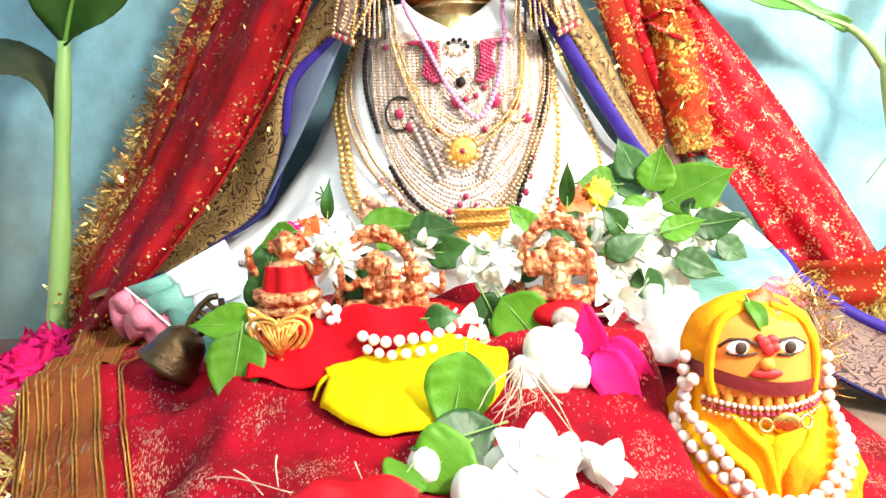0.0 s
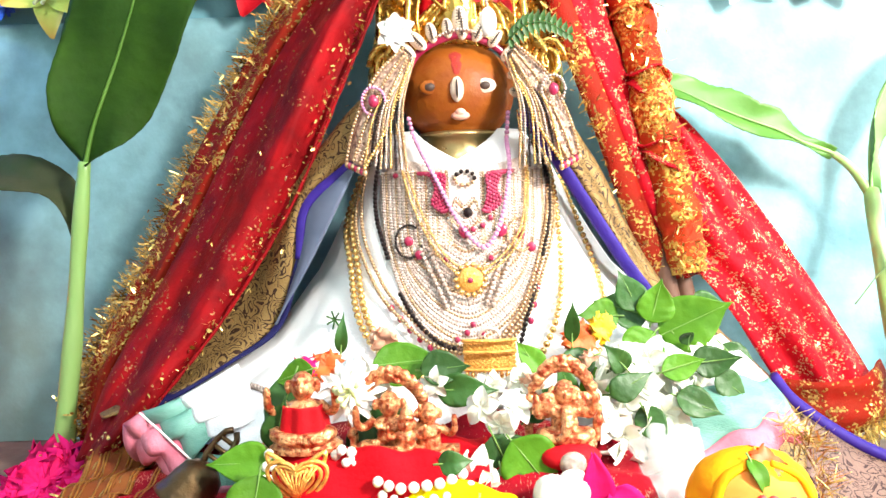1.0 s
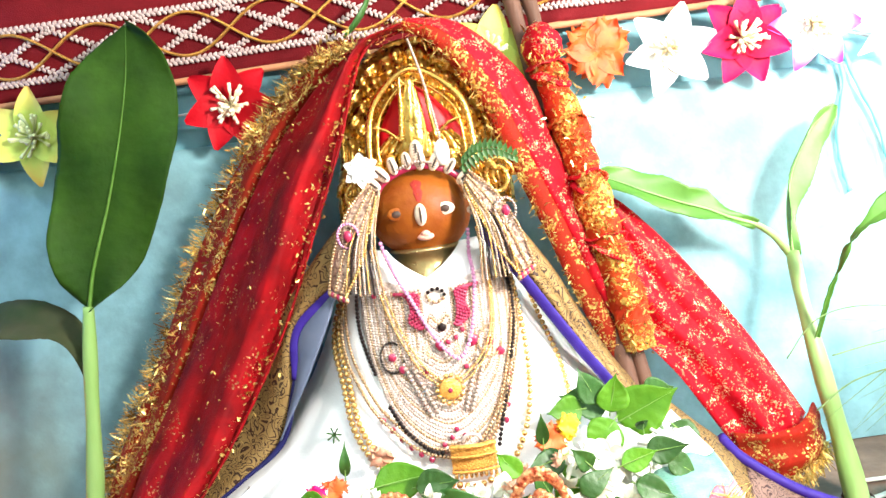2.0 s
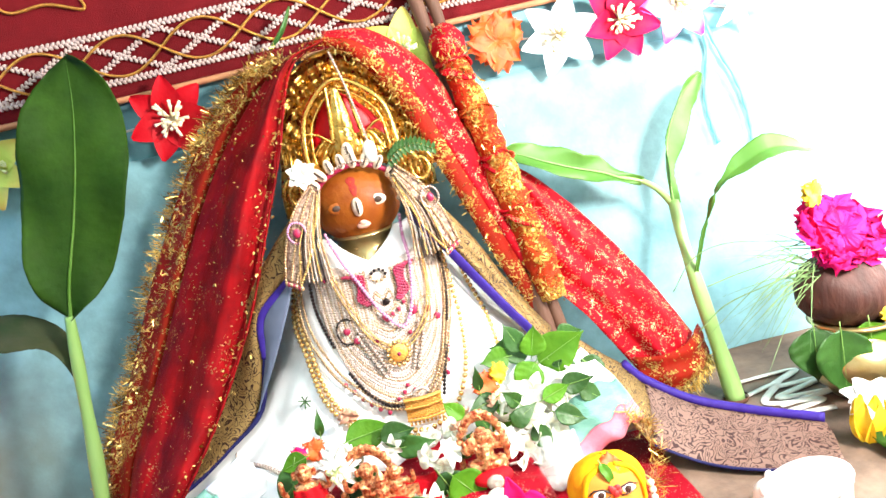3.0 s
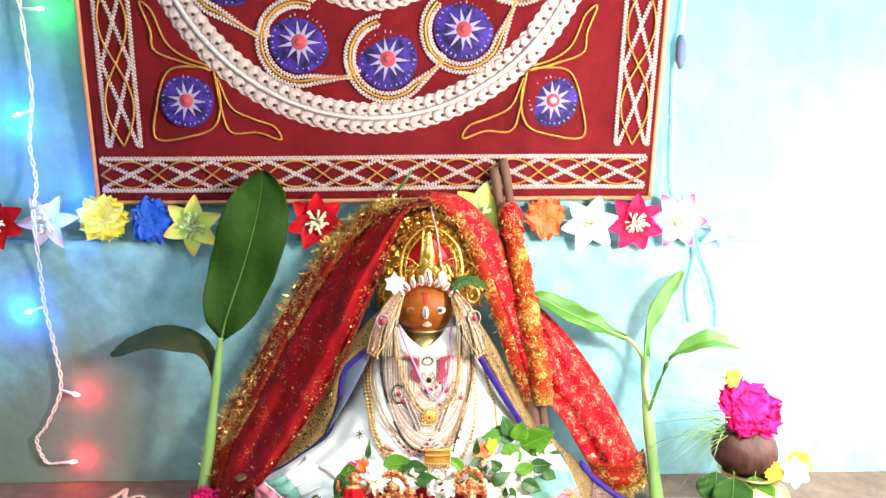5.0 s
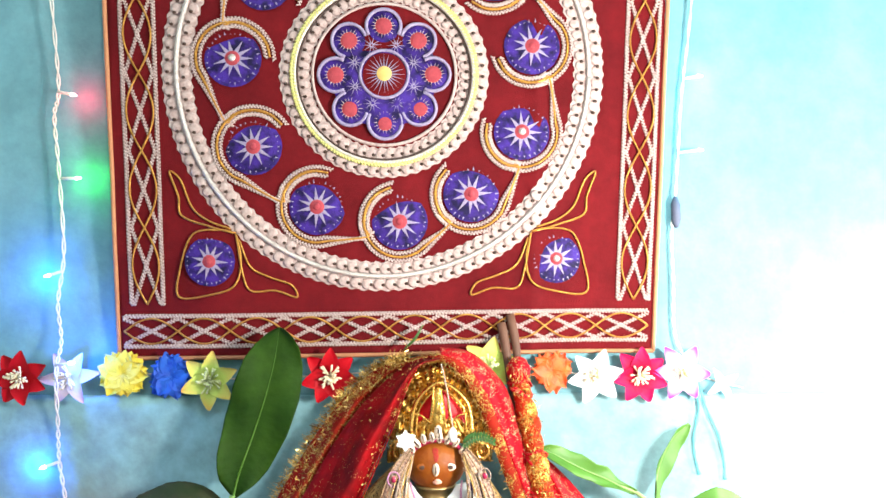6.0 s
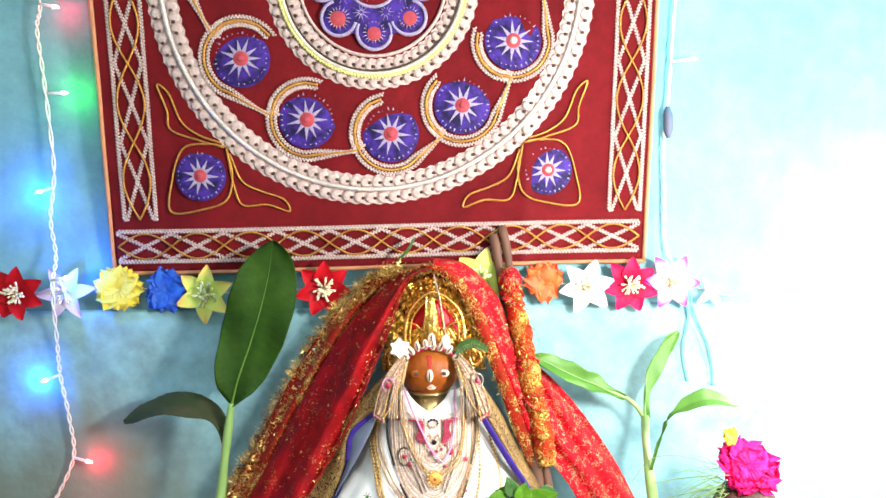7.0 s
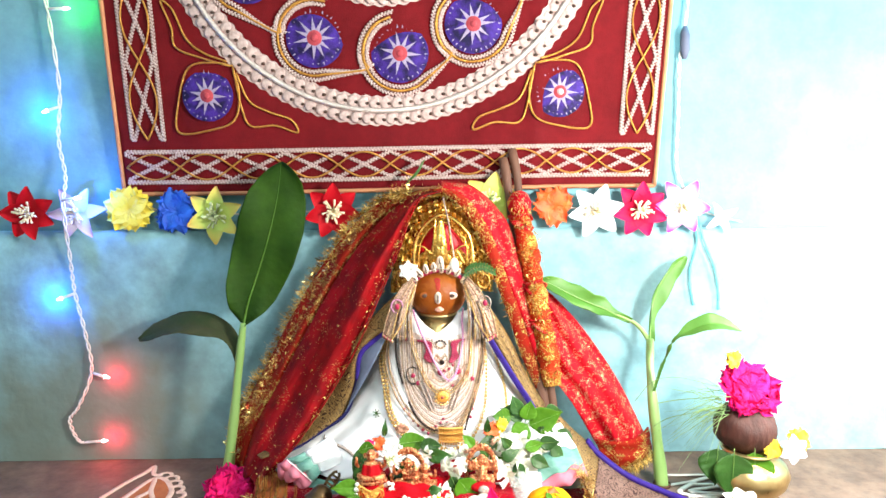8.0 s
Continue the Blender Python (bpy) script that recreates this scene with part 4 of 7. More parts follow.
# two sticks wrapped in cloth
for i, (a, b) in enumerate((((0.128, -0.035, 0.602), (0.205, -0.13, 0.12)), ((0.146, -0.030, 0.618), (0.222, -0.125, 0.11)))):
    pts = [Vector(a).lerp(Vector(b), s / 24) + Vector((0.002 * fbm(s * 0.3, i), 0.002 * fbm(s * 0.3, i + 4), 0)) for s in range(25)]
    single("stick", tube(pts, lambda s: 0.0085 + 0.001 * math.sin(s * 30), 10), M_WOOD, "brown wooden stick leaning beside the statue", "stick", a, group="sticks")
wrap = thing("stick_wrap", "red and gold glittering cloth wound round the sticks", "cloth", (0.18, -0.1, 0.17))
wp = spline([(0.152, -0.062, 0.525), (0.166, -0.078, 0.46), (0.178, -0.092, 0.40), (0.190, -0.102, 0.33), (0.204, -0.112, 0.26), (0.214, -0.125, 0.185)], 110)


def wrap_r(s):
    return 0.0172 + 0.0012 * math.sin(s * 61) + 0.0014 * math.sin(s * 23 + 1) + 0.002 * s


winding = tube(wp, wrap_r, 24)
winding.v = [(x + 0.0028 * fbm(x * 90, z * 55, y * 90), y + 0.0034 * fbm(x * 90 + 7, z * 55, y * 90), z) for x, y, z in winding.v]
part("winding", winding, M_WRAP, wrap)
knot = ball(wp[4] + Vector((0.002, -0.004, 0.004)), (0.021, 0.019, 0.026), 26, 18)
knot.v = [(x + 0.005 * fbm(x * 60, z * 60, y * 60), y + 0.005 * fbm(x * 60 + 5, z * 60, y * 60), z) for x, y, z in knot.v]
part("red_knot", knot, M_REDBRIGHT, wrap, "bunched red net cloth")
for k in range(4):
    c, pts = 0.06 + 0.2 * k, []
    for i in range(40):
        q = wp[min(int((c + 0.085 * (i / 39)) * 110), 110)]
        a = 2 * math.pi * i / 20 + k
        r = 0.0178
        pts.append(q + Vector((r * math.cos(a), r * math.sin(a), 0.3 * r * math.sin(a * 1.5))))
    part("gold_band", tube(pts, lambda s: 0.0062 + 0.0015 * math.sin(s * 40), 7, 0.2), M_WRAP if k == 1 else M_REDBRIGHT, wrap)
tagged(part("tinsel", fringe([tuple(p + Vector((0, -0.016, 0))) for p in wp[::12]], 900, 0.008, 0.9, (0.2, -0.6, 0), 8, r=0.0009, wander=0.008), M_TINSEL, wrap, smooth=False), kind="stuff")

# ---- flowers, leaves: makers ----
def petal_geo(length, width, lift, curl, point=0.6, ruffle=0.0, nu=6, nv=9, seed=0.0, cup=0.25):
    """A petal from the origin along +z that faces -y."""
    def fn(u, v):
        s = 2 * u - 1
        w = width * (math.sin(math.pi * min(1, v ** point * 0.93 + 0.05)) ** 0.8)
        y = -lift * math.sin(math.pi * 0.55 * v) + curl * v * v - cup * width * s * s * (1 - 0.4 * v)
        y += ruffle * math.sin(s * 9 + seed) * v * v + ruffle * fbm(s * 3, v * 4, seed) * v
        return (s * w, y, length * v + ruffle * 0.6 * math.sin(s * 14 + seed) * v ** 3)
    return grid(fn, nu, nv)


def piece(name, mesh, parent, matrix):
    """A part that shares its mesh with its fellows."""
    ob = new(name, mesh)
    ob.parent = parent
    ob.matrix_basis = matrix
    return ob


def place(ob, m):
    ob.matrix_basis = m
    return ob


def star_flower(label, mats, petals=6, length=0.048, width=0.014, stamen_mat=None, group="garland flowers", lift=0.014, curl=0.006, rows=1, category="flower", stamens=34, seed=0):
    rnd = random.Random(seed)
    t = thing("flower", label, category, group=group)
    me = mesh_of("petal", petal_geo(length, width, lift, curl), mats[0])
    for r in range(rows):
        for i in range(petals):
            a = 360 * (i + 0.5 * r) / petals + rnd.uniform(-5, 5)
            piece("petal", me, t, pose(0, -0.004 * r, 0, rnd.uniform(-6, 6), a, 0) @ Matrix.Scale(1 - 0.22 * r, 4))
    if stamen_mat:
        g = Geo()
        for i in range(stamens):
            a, q = rnd.uniform(0, 6.283), rnd.uniform(0.2, 1.0)
            e = Vector((math.cos(a) * q * length * 0.46, -0.020 - 0.006 * (1 - q), math.sin(a) * q * length * 0.46))
            g.join(tube([(0, -0.006, 0), e * 0.6, e], lambda s: 0.0011 + 0.0012 * (s > 0.9), 5))
        tagged(part("stamen_tuft", g, stamen_mat, t), kind="stuff")
    return t


def pompom(label, material, radius=0.042, n=90, group="garland flowers", ruffle=0.004, seed=0, category="flower", flat=0.75, name="flower", w=0.36, uneven=0.15):
    rnd = random.Random(seed)
    t = thing(name, label, category, group=group)
    g = Geo()
    for i in range(n):
        k = (i + 0.5) / n
        tilt = math.acos(1 - 1.15 * k)
        a = i * 2.39996
        pet = petal_geo(radius * rnd.uniform(1 - uneven, 1.08), radius * w, 0.004, 0.004, 0.85 if w < 0.4 else 1.9, ruffle, 4 if w < 0.4 else 8, 5, seed + i)
        m = Matrix.Rotation(a, 4, "Y") @ Matrix.Rotation(-(math.pi / 2 - tilt), 4, "X") @ Matrix.Diagonal((1, 1, 1 - 0.25 * (1 - k), 1))
        g.join(pet.moved(Matrix.Diagonal((1, flat, 1, 1)) @ m))
    tagged(part("petals", g, material, t), kind="stuff")
    return t


LEAF_OUTLINE = [(0, 0.04), (0.03, 0.28), (0.08, 0.55), (0.15, 0.79), (0.24, 0.95), (0.34, 1.0), (0.46, 0.95), (0.58, 0.80), (0.70, 0.58), (0.80, 0.34), (0.87, 0.17), (0.93, 0.07), (1, 0.008)]


def leaf_geo(length, width, fold=0.2, droop=0.0, tip=0.12, heart=0.45, wave=0.0, nu=10, nv=22, seed=0.0):
    """A leaf blade from the origin along +z that faces -y."""
    def fn(u, v):
        s = 2 * u - 1
        v0 = v ** (0.75 + 0.4 * heart)
        w = width * lerp_table(LEAF_OUTLINE, v0)
        y = -fold * abs(s) * w + droop * v * v + (wave + 0.05 * width) * math.sin(v * 9 + s * 2 + seed) * abs(s) - 0.035 * w * math.sin(v * 34 - 5 * abs(s)) * abs(s) + 0.5 * droop * math.sin(v * 3 + seed)
        return (s * w, y, length * v)
    return grid(fn, nu, nv)


M_GREEN1 = mat("bright_green_leaf", (0.042, 0.135, 0.006), (0.085, 0.205, 0.012), scale=40, rough=0.5, bump=0.35, bscale=160, vary=0.3, spec=0.2)
M_GREEN2 = mat("deep_green_leaf", (0.018, 0.062, 0.010), (0.036, 0.105, 0.018), scale=40, rough=0.45, bump=0.35, bscale=160, vary=0.3, spec=0.35)
M_RIB = mat("pale_leaf_rib", (0.13, 0.25, 0.05), (0.18, 0.31, 0.07), scale=60, rough=0.5)


def leaf(label, m, length=0.05, width=0.02, deep=False, fold=0.2, droop=0.01, heart=0.45, tip=0.12, wave=0.0, group="offering leaves", seed=0):
    t = thing("leaf", label, "leaf", group=group)
    part("blade", leaf_geo(length, width, fold, droop, tip, heart, wave, seed=seed), M_GREEN2 if deep else M_GREEN1, t, solid=0.0005)
    part("midrib", tube([(0, droop * s * s - 0.0007, length * s) for s in [i / 12 - 0.12 for i in range(13)]], lambda s: 0.0006 * (1.2 - s), 5), M_RIB, t)
    return place(t, m)


def towards(at, direction, facing=(0, -1, 0.35)):
    """The pose that lays a leaf or petal's +z along direction, its face turned to facing."""
    z = Vector(direction).normalized()
    y = -(Vector(facing) - z * Vector(facing).dot(z)).normalized()
    x = y.cross(z)
    m = Matrix((x, y, z)).transposed().to_4x4()
    m.translation = at
    return m


# ---- artificial garland on the dado's edge ----
P_RED = petal_mat("red_cloth_petal", (0.36, 0.004, 0.010), (0.46, 0.004, 0.012), 0.05)
P_ROSE = petal_mat("crimson_pink_petal", (0.38, 0.004, 0.030), (0.48, 0.006, 0.075), 0.05)
P_LIME = petal_mat("lime_petal_red_tip", (0.58, 0.70, 0.16), (0.78, 0.20, 0.08), 0.082)
P_LILAC = petal_mat("lilac_white_petal", (0.66, 0.62, 0.74), (0.55, 0.34, 0.55), 0.055)
P_MAGENTATIP = petal_mat("white_petal_magenta_tip", (0.80, 0.74, 0.78), (0.62, 0.05, 0.36), 0.05)
P_WHITE = petal_mat("white_cloth_petal", (0.78, 0.78, 0.76), (0.82, 0.82, 0.82), 0.05)
P_YELLOW = mat("yellow_cloth_petal", (0.72, 0.55, 0.03), (0.80, 0.66, 0.08), scale=60, rough=0.6)
P_BLUE = mat("blue_cloth_petal", (0.008, 0.05, 0.46), (0.012, 0.13, 0.60), scale=60, rough=0.6)
P_ORANGE = mat("orange_cloth_petal", (0.72, 0.045, 0.010), (0.76, 0.16, 0.018), scale=60, rough=0.6)
M_STAMEN = mat("cream_stamen", (0.78, 0.66, 0.42), (0.82, 0.74, 0.55), scale=200, rough=0.6)
M_GREENSTAMEN = mat("pale_green_stamen", (0.62, 0.70, 0.32), (0.72, 0.76, 0.45), scale=200, rough=0.6)

GY = -0.026
garland = [
    (star_flower("red cloth lily with cream stamens in the garland", [P_RED], 7, 0.052, 0.019, M_STAMEN, seed=1), -0.768, 0.502, 10),
    (star_flower("white and lilac cloth lily in the garland", [P_LILAC], 6, 0.054, 0.014, M_STAMEN, seed=2), -0.676, 0.502, 25),
    (pompom("yellow cloth pompom flower in the garland", P_YELLOW, 0.046, 80, seed=3), -0.582, 0.508, 0),
    (pompom("deep blue cloth carnation in the garland", P_BLUE, 0.045, 70, ruffle=0.006, seed=4), -0.492, 0.503, 0),
    (star_flower("lime cloth lily with reddish petal tips in the garland", [P_LIME], 6, 0.056, 0.018, M_GREENSTAMEN, seed=5), -0.418, 0.496, 5),
    (star_flower("red cloth lily with cream stamens in the garland", [P_RED], 7, 0.054, 0.0195, M_STAMEN, seed=6), -0.195, 0.503, 0),
    (star_flower("lime cloth lily with reddish petal tips in the garland", [P_LIME], 6, 0.052, 0.019, M_GREENSTAMEN, seed=7), 0.104, 0.524, 15),
    (pompom("orange and red cloth rose in the garland", P_ORANGE, 0.040, 60, ruffle=0.006, seed=8), 0.228, 0.510, 0),
    (star_flower("white cloth lily in the garland", [P_WHITE], 6, 0.054, 0.018, M_STAMEN, seed=9), 0.309, 0.500, 20),
    (star_flower("crimson cloth lily with cream stamens in the garland", [P_ROSE], 7, 0.054, 0.0195, M_STAMEN, seed=10), 0.394, 0.502, 4),
    (star_flower("white cloth lily with magenta petal tips in the garland", [P_MAGENTATIP], 6, 0.056, 0.018, M_STAMEN, seed=11), 0.474, 0.508, 30),
    (star_flower("small white cloth bud at the end of the garland", [P_LILAC], 4, 0.035, 0.008, None, seed=12), 0.553, 0.486, 60),
]
for ob, x, z, spin in garland:
    place(ob, pose(x, GY, z, 0, spin, 0))
thread = spline([(-0.80, -0.019, 0.50)] + [(x, -0.018, z) for _, x, z, _ in garland] + [(0.60, -0.018, 0.475)], 160)
single("garland_thread", tube(thread, 0.0015, 5), M_SILVER, "thin white thread on which the cloth flowers hang", "thread")
M_RIBBON = mat("turquoise_ribbon", (0.08, 0.42, 0.50), (0.12, 0.52, 0.60), scale=60, rough=0.5)
for k, pts in enumerate(([(0.505, -0.02, 0.49), (0.512, -0.022, 0.44), (0.502, -0.02, 0.38), (0.505, -0.02, 0.34), (0.512, -0.02, 0.31)], [(0.51, -0.022, 0.49), (0.525, -0.024, 0.44), (0.548, -0.022, 0.39), (0.560, -0.02, 0.34), (0.562, -0.02, 0.30)])):
    single("ribbon", tube(spline(pts, 40), lambda s: 0.0032 + 0.0008 * math.sin(s * 40), 6, 0.25, up=(0, 1, 0)), M_RIBBON, "thin turquoise ribbon hanging from the garland's end", "ribbon", pts[0], group="garland ribbons")


# ---- fairy lights ----
M_WIRE = mat("white_wire", (0.74, 0.72, 0.68), (0.62, 0.60, 0.56), scale=100, rough=0.5)
G_RED, G_BLUE, G_GREEN = (1.0, 0.0, 0.03), (0.0, 0.14, 1.0), (0.0, 1.0, 0.04)
lights = thing("fairy_lights", "string of small coloured lights on twisted white wire, lit", "fairy lights", (-0.69, 0, 0.02))
wire = spline([(-0.745, -0.06, 1.55), (-0.722, -0.03, 1.2), (-0.711, -0.022, 1.047), (-0.718, -0.022, 0.993), (-0.708, -0.022, 0.892), (-0.696, -0.022, 0.735), (-0.705, -0.022, 0.641), (-0.694, -0.03, 0.57), (-0.690, -0.056, 0.515),
               (-0.700, -0.024, 0.409), (-0.697, -0.022, 0.344), (-0.683, -0.022, 0.262), (-0.677, -0.022, 0.188), (-0.707, -0.022, 0.117), (-0.727, -0.022, 0.088), (-0.713, -0.022, 0.046), (-0.690, -0.022, 0.042)], 300)
for ph in (0, math.pi):
    pts = [p + Vector((0.0024 * math.cos(i * 0.55 + ph), 0.0024 * math.sin(i * 0.55 + ph), 0)) for i, p in enumerate(wire)]
    part("wire", tube(pts, 0.0017, 6), M_WIRE, lights)
bulbs = [((-0.712, 1.04), (-0.685, 1.034), G_RED, 0.2), ((-0.706, 0.875), (-0.674, 0.875), G_GREEN, 0.14), ((-0.698, 0.70), (-0.718, 0.693), G_BLUE, 0.8), ((-0.692, 0.528), (-0.664, 0.532), G_BLUE, 0.8), ((-0.697, 0.345), (-0.720, 0.337), G_BLUE, 0.6), ((-0.677, 0.185), (-0.651, 0.179), G_RED, 0.2), ((-0.695, 0.042), (-0.664, 0.046), G_RED, 0.2)]
for (ax, az), (bx, bz), colour, power in bulbs:
    a, b = Vector((ax, -0.022, az)), Vector((bx, -0.026, bz))
    if az == 0.528:
        a.y, b.y = -0.056, -0.062
    holder = part("bulb_holder", tube([a, a.lerp(b, 0.5), b], 0.0028, 7), M_WIRE, lights)
    d = (b - a).normalized()
    gm = glow("lit_bulb", tuple(0.55 + 0.45 * c for c in colour), 9.0)
    part("bulb", tube([b, b + d * 0.004, b + d * 0.009, b + d * 0.012], lambda s: 0.0034 * (1.05 - s * s), 8), gm, holder, "lit coloured bulb")
    lamp("bulb_light", b + d * 0.018 + Vector((0, -0.004, 0)), power, 0.006, colour)
lights_r = thing("fairy_lights", "string of small turquoise lights on pale wire, lit", "fairy lights", (0.47, 0, 0.58))
wr = spline([(0.530, -0.05, 1.55), (0.502, -0.022, 1.196), (0.484, -0.02, 1.04), (0.472, -0.018, 0.86), (0.464, -0.016, 0.78), (0.466, -0.016, 0.68), (0.468, -0.016, 0.58), (0.49, -0.03, 0.52)], 160)
for ph in (0, math.pi):
    part("wire", tube([p + Vector((0.0018 * math.cos(i * 0.5 + ph), 0.0018 * math.sin(i * 0.5 + ph), 0)) for i, p in enumerate(wr)], 0.0015, 5), M_WIRE, lights_r)
part("connector", tube([(0.470, -0.02, 0.845), (0.470, -0.022, 0.83), (0.471, -0.022, 0.80), (0.472, -0.02, 0.785)], lambda s: 0.004 + 0.006 * math.sin(math.pi * s), 8), M_GREYLINING, lights_r, "grey plastic connector")
for bx, bz in ((0.522, 1.081), (0.522, 0.936)):
    a, b = Vector((0.488 if bz > 1 else 0.478, -0.018, bz - 0.004)), Vector((bx - 0.006, -0.024, bz))
    holder = part("bulb_holder", tube([a, a.lerp(b, 0.5), b], 0.0026, 7), M_WIRE, lights_r)
    part("bulb", tube([b, b + Vector((0.004, 0, 0)), b + Vector((0.010, 0, 0))], lambda s: 0.0034 * (1.05 - s * s), 8), glow("lit_bulb", (0.45, 0.95, 1.0), 9.0), holder, "lit turquoise bulb")
    lamp("bulb_light", b + Vector((0.02, -0.010, 0)), 0.6, 0.006, (0.05, 0.75, 1.0))


# ---- banana plants ----
def blade(mid, widths, n=50, m=16, face=(0, -1, 0.1), fold=0.15, wave=0.0, side=None, seed=0.0):
    """A long leaf about a midrib; widths: (0 to 1, half width)."""
    pts = spline(mid, n)
    rows = []
    for i, p in enumerate(pts):
        d = (pts[min(i + 1, n)] - pts[max(i - 1, 0)]).normalized()
        f = Vector(face)
        f = (f - d * f.dot(d)).normalized()
        s = d.cross(f) if side is None else (Vector(side) - d * Vector(side).dot(d)).normalized()
        rows.append((p, s, f, lerp_table(widths, i / n)))

    def fn(u, v):
        p, s, f, w = rows[min(int(round(v * n)), n)]
        q = 2 * u - 1
        vein = 0.0006 * math.sin(v * 150 + 9 * abs(q)) * abs(q)
        return p + s * (q * w) + f * (fold * abs(q) * w + vein + wave * math.sin(v * 13 + q * 1.5 + seed) * q * q)
    return grid(fn, m, n)


plant_l = thing("banana_plant", "young banana plant with one broad upright dark green leaf", "banana plant", (-0.393, -0.132, 0), group="banana plants")
stem_l = spline([(-0.393, -0.132, 0.0), (-0.384, -0.130, 0.07), (-0.374, -0.126, 0.14), (-0.363, -0.122, 0.23), (-0.352, -0.121, 0.308)], 40)
part("stem", tube(stem_l, lambda s: 0.0108 - 0.0046 * s + 0.0006 * math.sin(s * 17), 14), M_STEM, plant_l)
rib_l = [(-0.352, -0.120, 0.303), (-0.343, -0.112, 0.345), (-0.322, -0.098, 0.41), (-0.303, -0.088, 0.475), (-0.289, -0.076, 0.54), (-0.283, -0.066, 0.597)]
big = part("leaf", blade(rib_l, [(0, 0.003), (0.05, 0.014), (0.13, 0.030), (0.26, 0.046), (0.44, 0.058), (0.62, 0.060), (0.78, 0.052), (0.88, 0.040), (0.95, 0.024), (0.985, 0.011), (1, 0.002)], 70, 26, (0.1, -1, 0.1), 0.14, 0.011), M_LEAF, plant_l, solid=0.0008)
part("midrib", tube([p + Vector((0, -0.0015, 0)) for p in spline(rib_l, 40)], lambda s: 0.0022 * (1.05 - s), 7), M_LEAFRIB, big)
droop_l = [(-0.364, -0.120, 0.224), (-0.371, -0.112, 0.262), (-0.394, -0.10, 0.285), (-0.435, -0.095, 0.296), (-0.475, -0.088, 0.297), (-0.52, -0.08, 0.283), (-0.562, -0.07, 0.264)]
part("leaf", blade(droop_l, [(0, 0.004), (0.2, 0.012), (0.45, 0.026), (0.7, 0.030), (0.88, 0.02), (1, 0.002)], 40, 12, (0, -0.55, 0.85), 0.25, 0.003), M_DRYLEAF, plant_l, "dark drooping leaf", solid=0.0008)

plant_r = thing("banana_plant", "young banana plant with three narrow bright green leaves", "banana plant", (0.416, -0.160, 0), group="banana plants")
stem_r = spline([(0.416, -0.160, 0.0), (0.412, -0.145, 0.06), (0.407, -0.125, 0.13), (0.405, -0.10, 0.2), (0.411, -0.072, 0.256)], 40)
part("stem", tube(stem_r, lambda s: 0.0122 - 0.0056 * s + 0.0008 * math.sin(s * 15), 14), M_STEM, plant_r)
part("stem_scar", lathe([(0.001, 0.0005), (0.0158, 0.0005), (0.0162, 0.004), (0.0155, 0.006)], 16).moved(Matrix.Translation((0.416, -0.160, 0))), M_WOOD, plant_r)
up_r = [(0.411, -0.072, 0.252), (0.411, -0.068, 0.292), (0.417, -0.062, 0.325), (0.430, -0.058, 0.358), (0.452, -0.055, 0.391), (0.480, -0.055, 0.414)]
up_leaf = part("leaf", blade(up_r, [(0, 0.006), (0.2, 0.009), (0.4, 0.016), (0.65, 0.021), (0.82, 0.018), (0.94, 0.009), (1, 0.002)], 44, 14, (0.55, -0.8, 0.1), 0.7, 0.003), M_LEAFPALE, plant_r, solid=0.0008)
part("midrib", tube([p + Vector((-0.001, -0.002, 0)) for p in spline(up_r, 30)], lambda s: 0.0020 * (1.05 - s), 6), M_STEM, up_leaf)
part("petiole", tube(spline([(0.411, -0.072, 0.250), (0.393, -0.072, 0.276), (0.372, -0.072, 0.293), (0.345, -0.071, 0.304)], 24), lambda s: 0.0052 - 0.0025 * s, 8), M_STEM, plant_r)
left_r = [(0.372, -0.073, 0.292), (0.345, -0.072, 0.303), (0.318, -0.072, 0.317), (0.290, -0.070, 0.328), (0.255, -0.066, 0.344), (0.225, -0.062, 0.360), (0.200, -0.058, 0.370)]
left_leaf = part("leaf", blade(left_r, [(0, 0.003), (0.2, 0.011), (0.36, 0.020), (0.48, 0.015), (0.62, 0.022), (0.8, 0.019), (0.93, 0.010), (1, 0.002)], 50, 16, (0.05, -0.85, 0.55), 0.5, 0.006), M_LEAFPALE, plant_r, solid=0.0008)
part("midrib", tube([p + Vector((0, -0.002, 0.001)) for p in spline(left_r, 30)], lambda s: 0.0018 * (1.05 - s), 6), M_STEM, left_leaf)
right_r = [(0.406, -0.118, 0.165), (0.412, -0.15, 0.235), (0.418, -0.19, 0.288), (0.448, -0.205, 0.312), (0.48, -0.215, 0.322), (0.53, -0.205, 0.306)]
part("leaf", blade(right_r, [(0, 0.003), (0.45, 0.004), (0.55, 0.014), (0.75, 0.019), (0.9, 0.012), (1, 0.001)], 44, 14, (0.1, -0.6, 0.8), 0.4), M_LEAFPALE, plant_r, solid=0.0008)
single("twig", tube(spline([(-0.232, -0.034, 0.412), (-0.205, -0.03, 0.402), (-0.17, -0.03, 0.392)], 14), lambda s: 0.0035 * math.sin(math.pi * (0.1 + 0.8 * s)) + 0.001, 7, 0.4), M_GREEN2, "small dark green leaf tip sticking out behind the veil", "leaf", (-0.2, -0.03, 0.4))
single("twig", tube(spline([(-0.055, -0.06, 0.555), (-0.035, -0.06, 0.575), (-0.02, -0.055, 0.60)], 14), lambda s: 0.006 * math.sin(math.pi * (0.1 + 0.8 * s)) + 0.001, 7, 0.3), M_GREEN2, "small dark green leaf tip above the veil", "leaf", (-0.03, -0.06, 0.57))


# ---- painted floor patterns ----
def floor_line(pts, r=0.0045):
    return tube([(x, y, 0.0012) for x, y in pts], r, 6, 0.28)


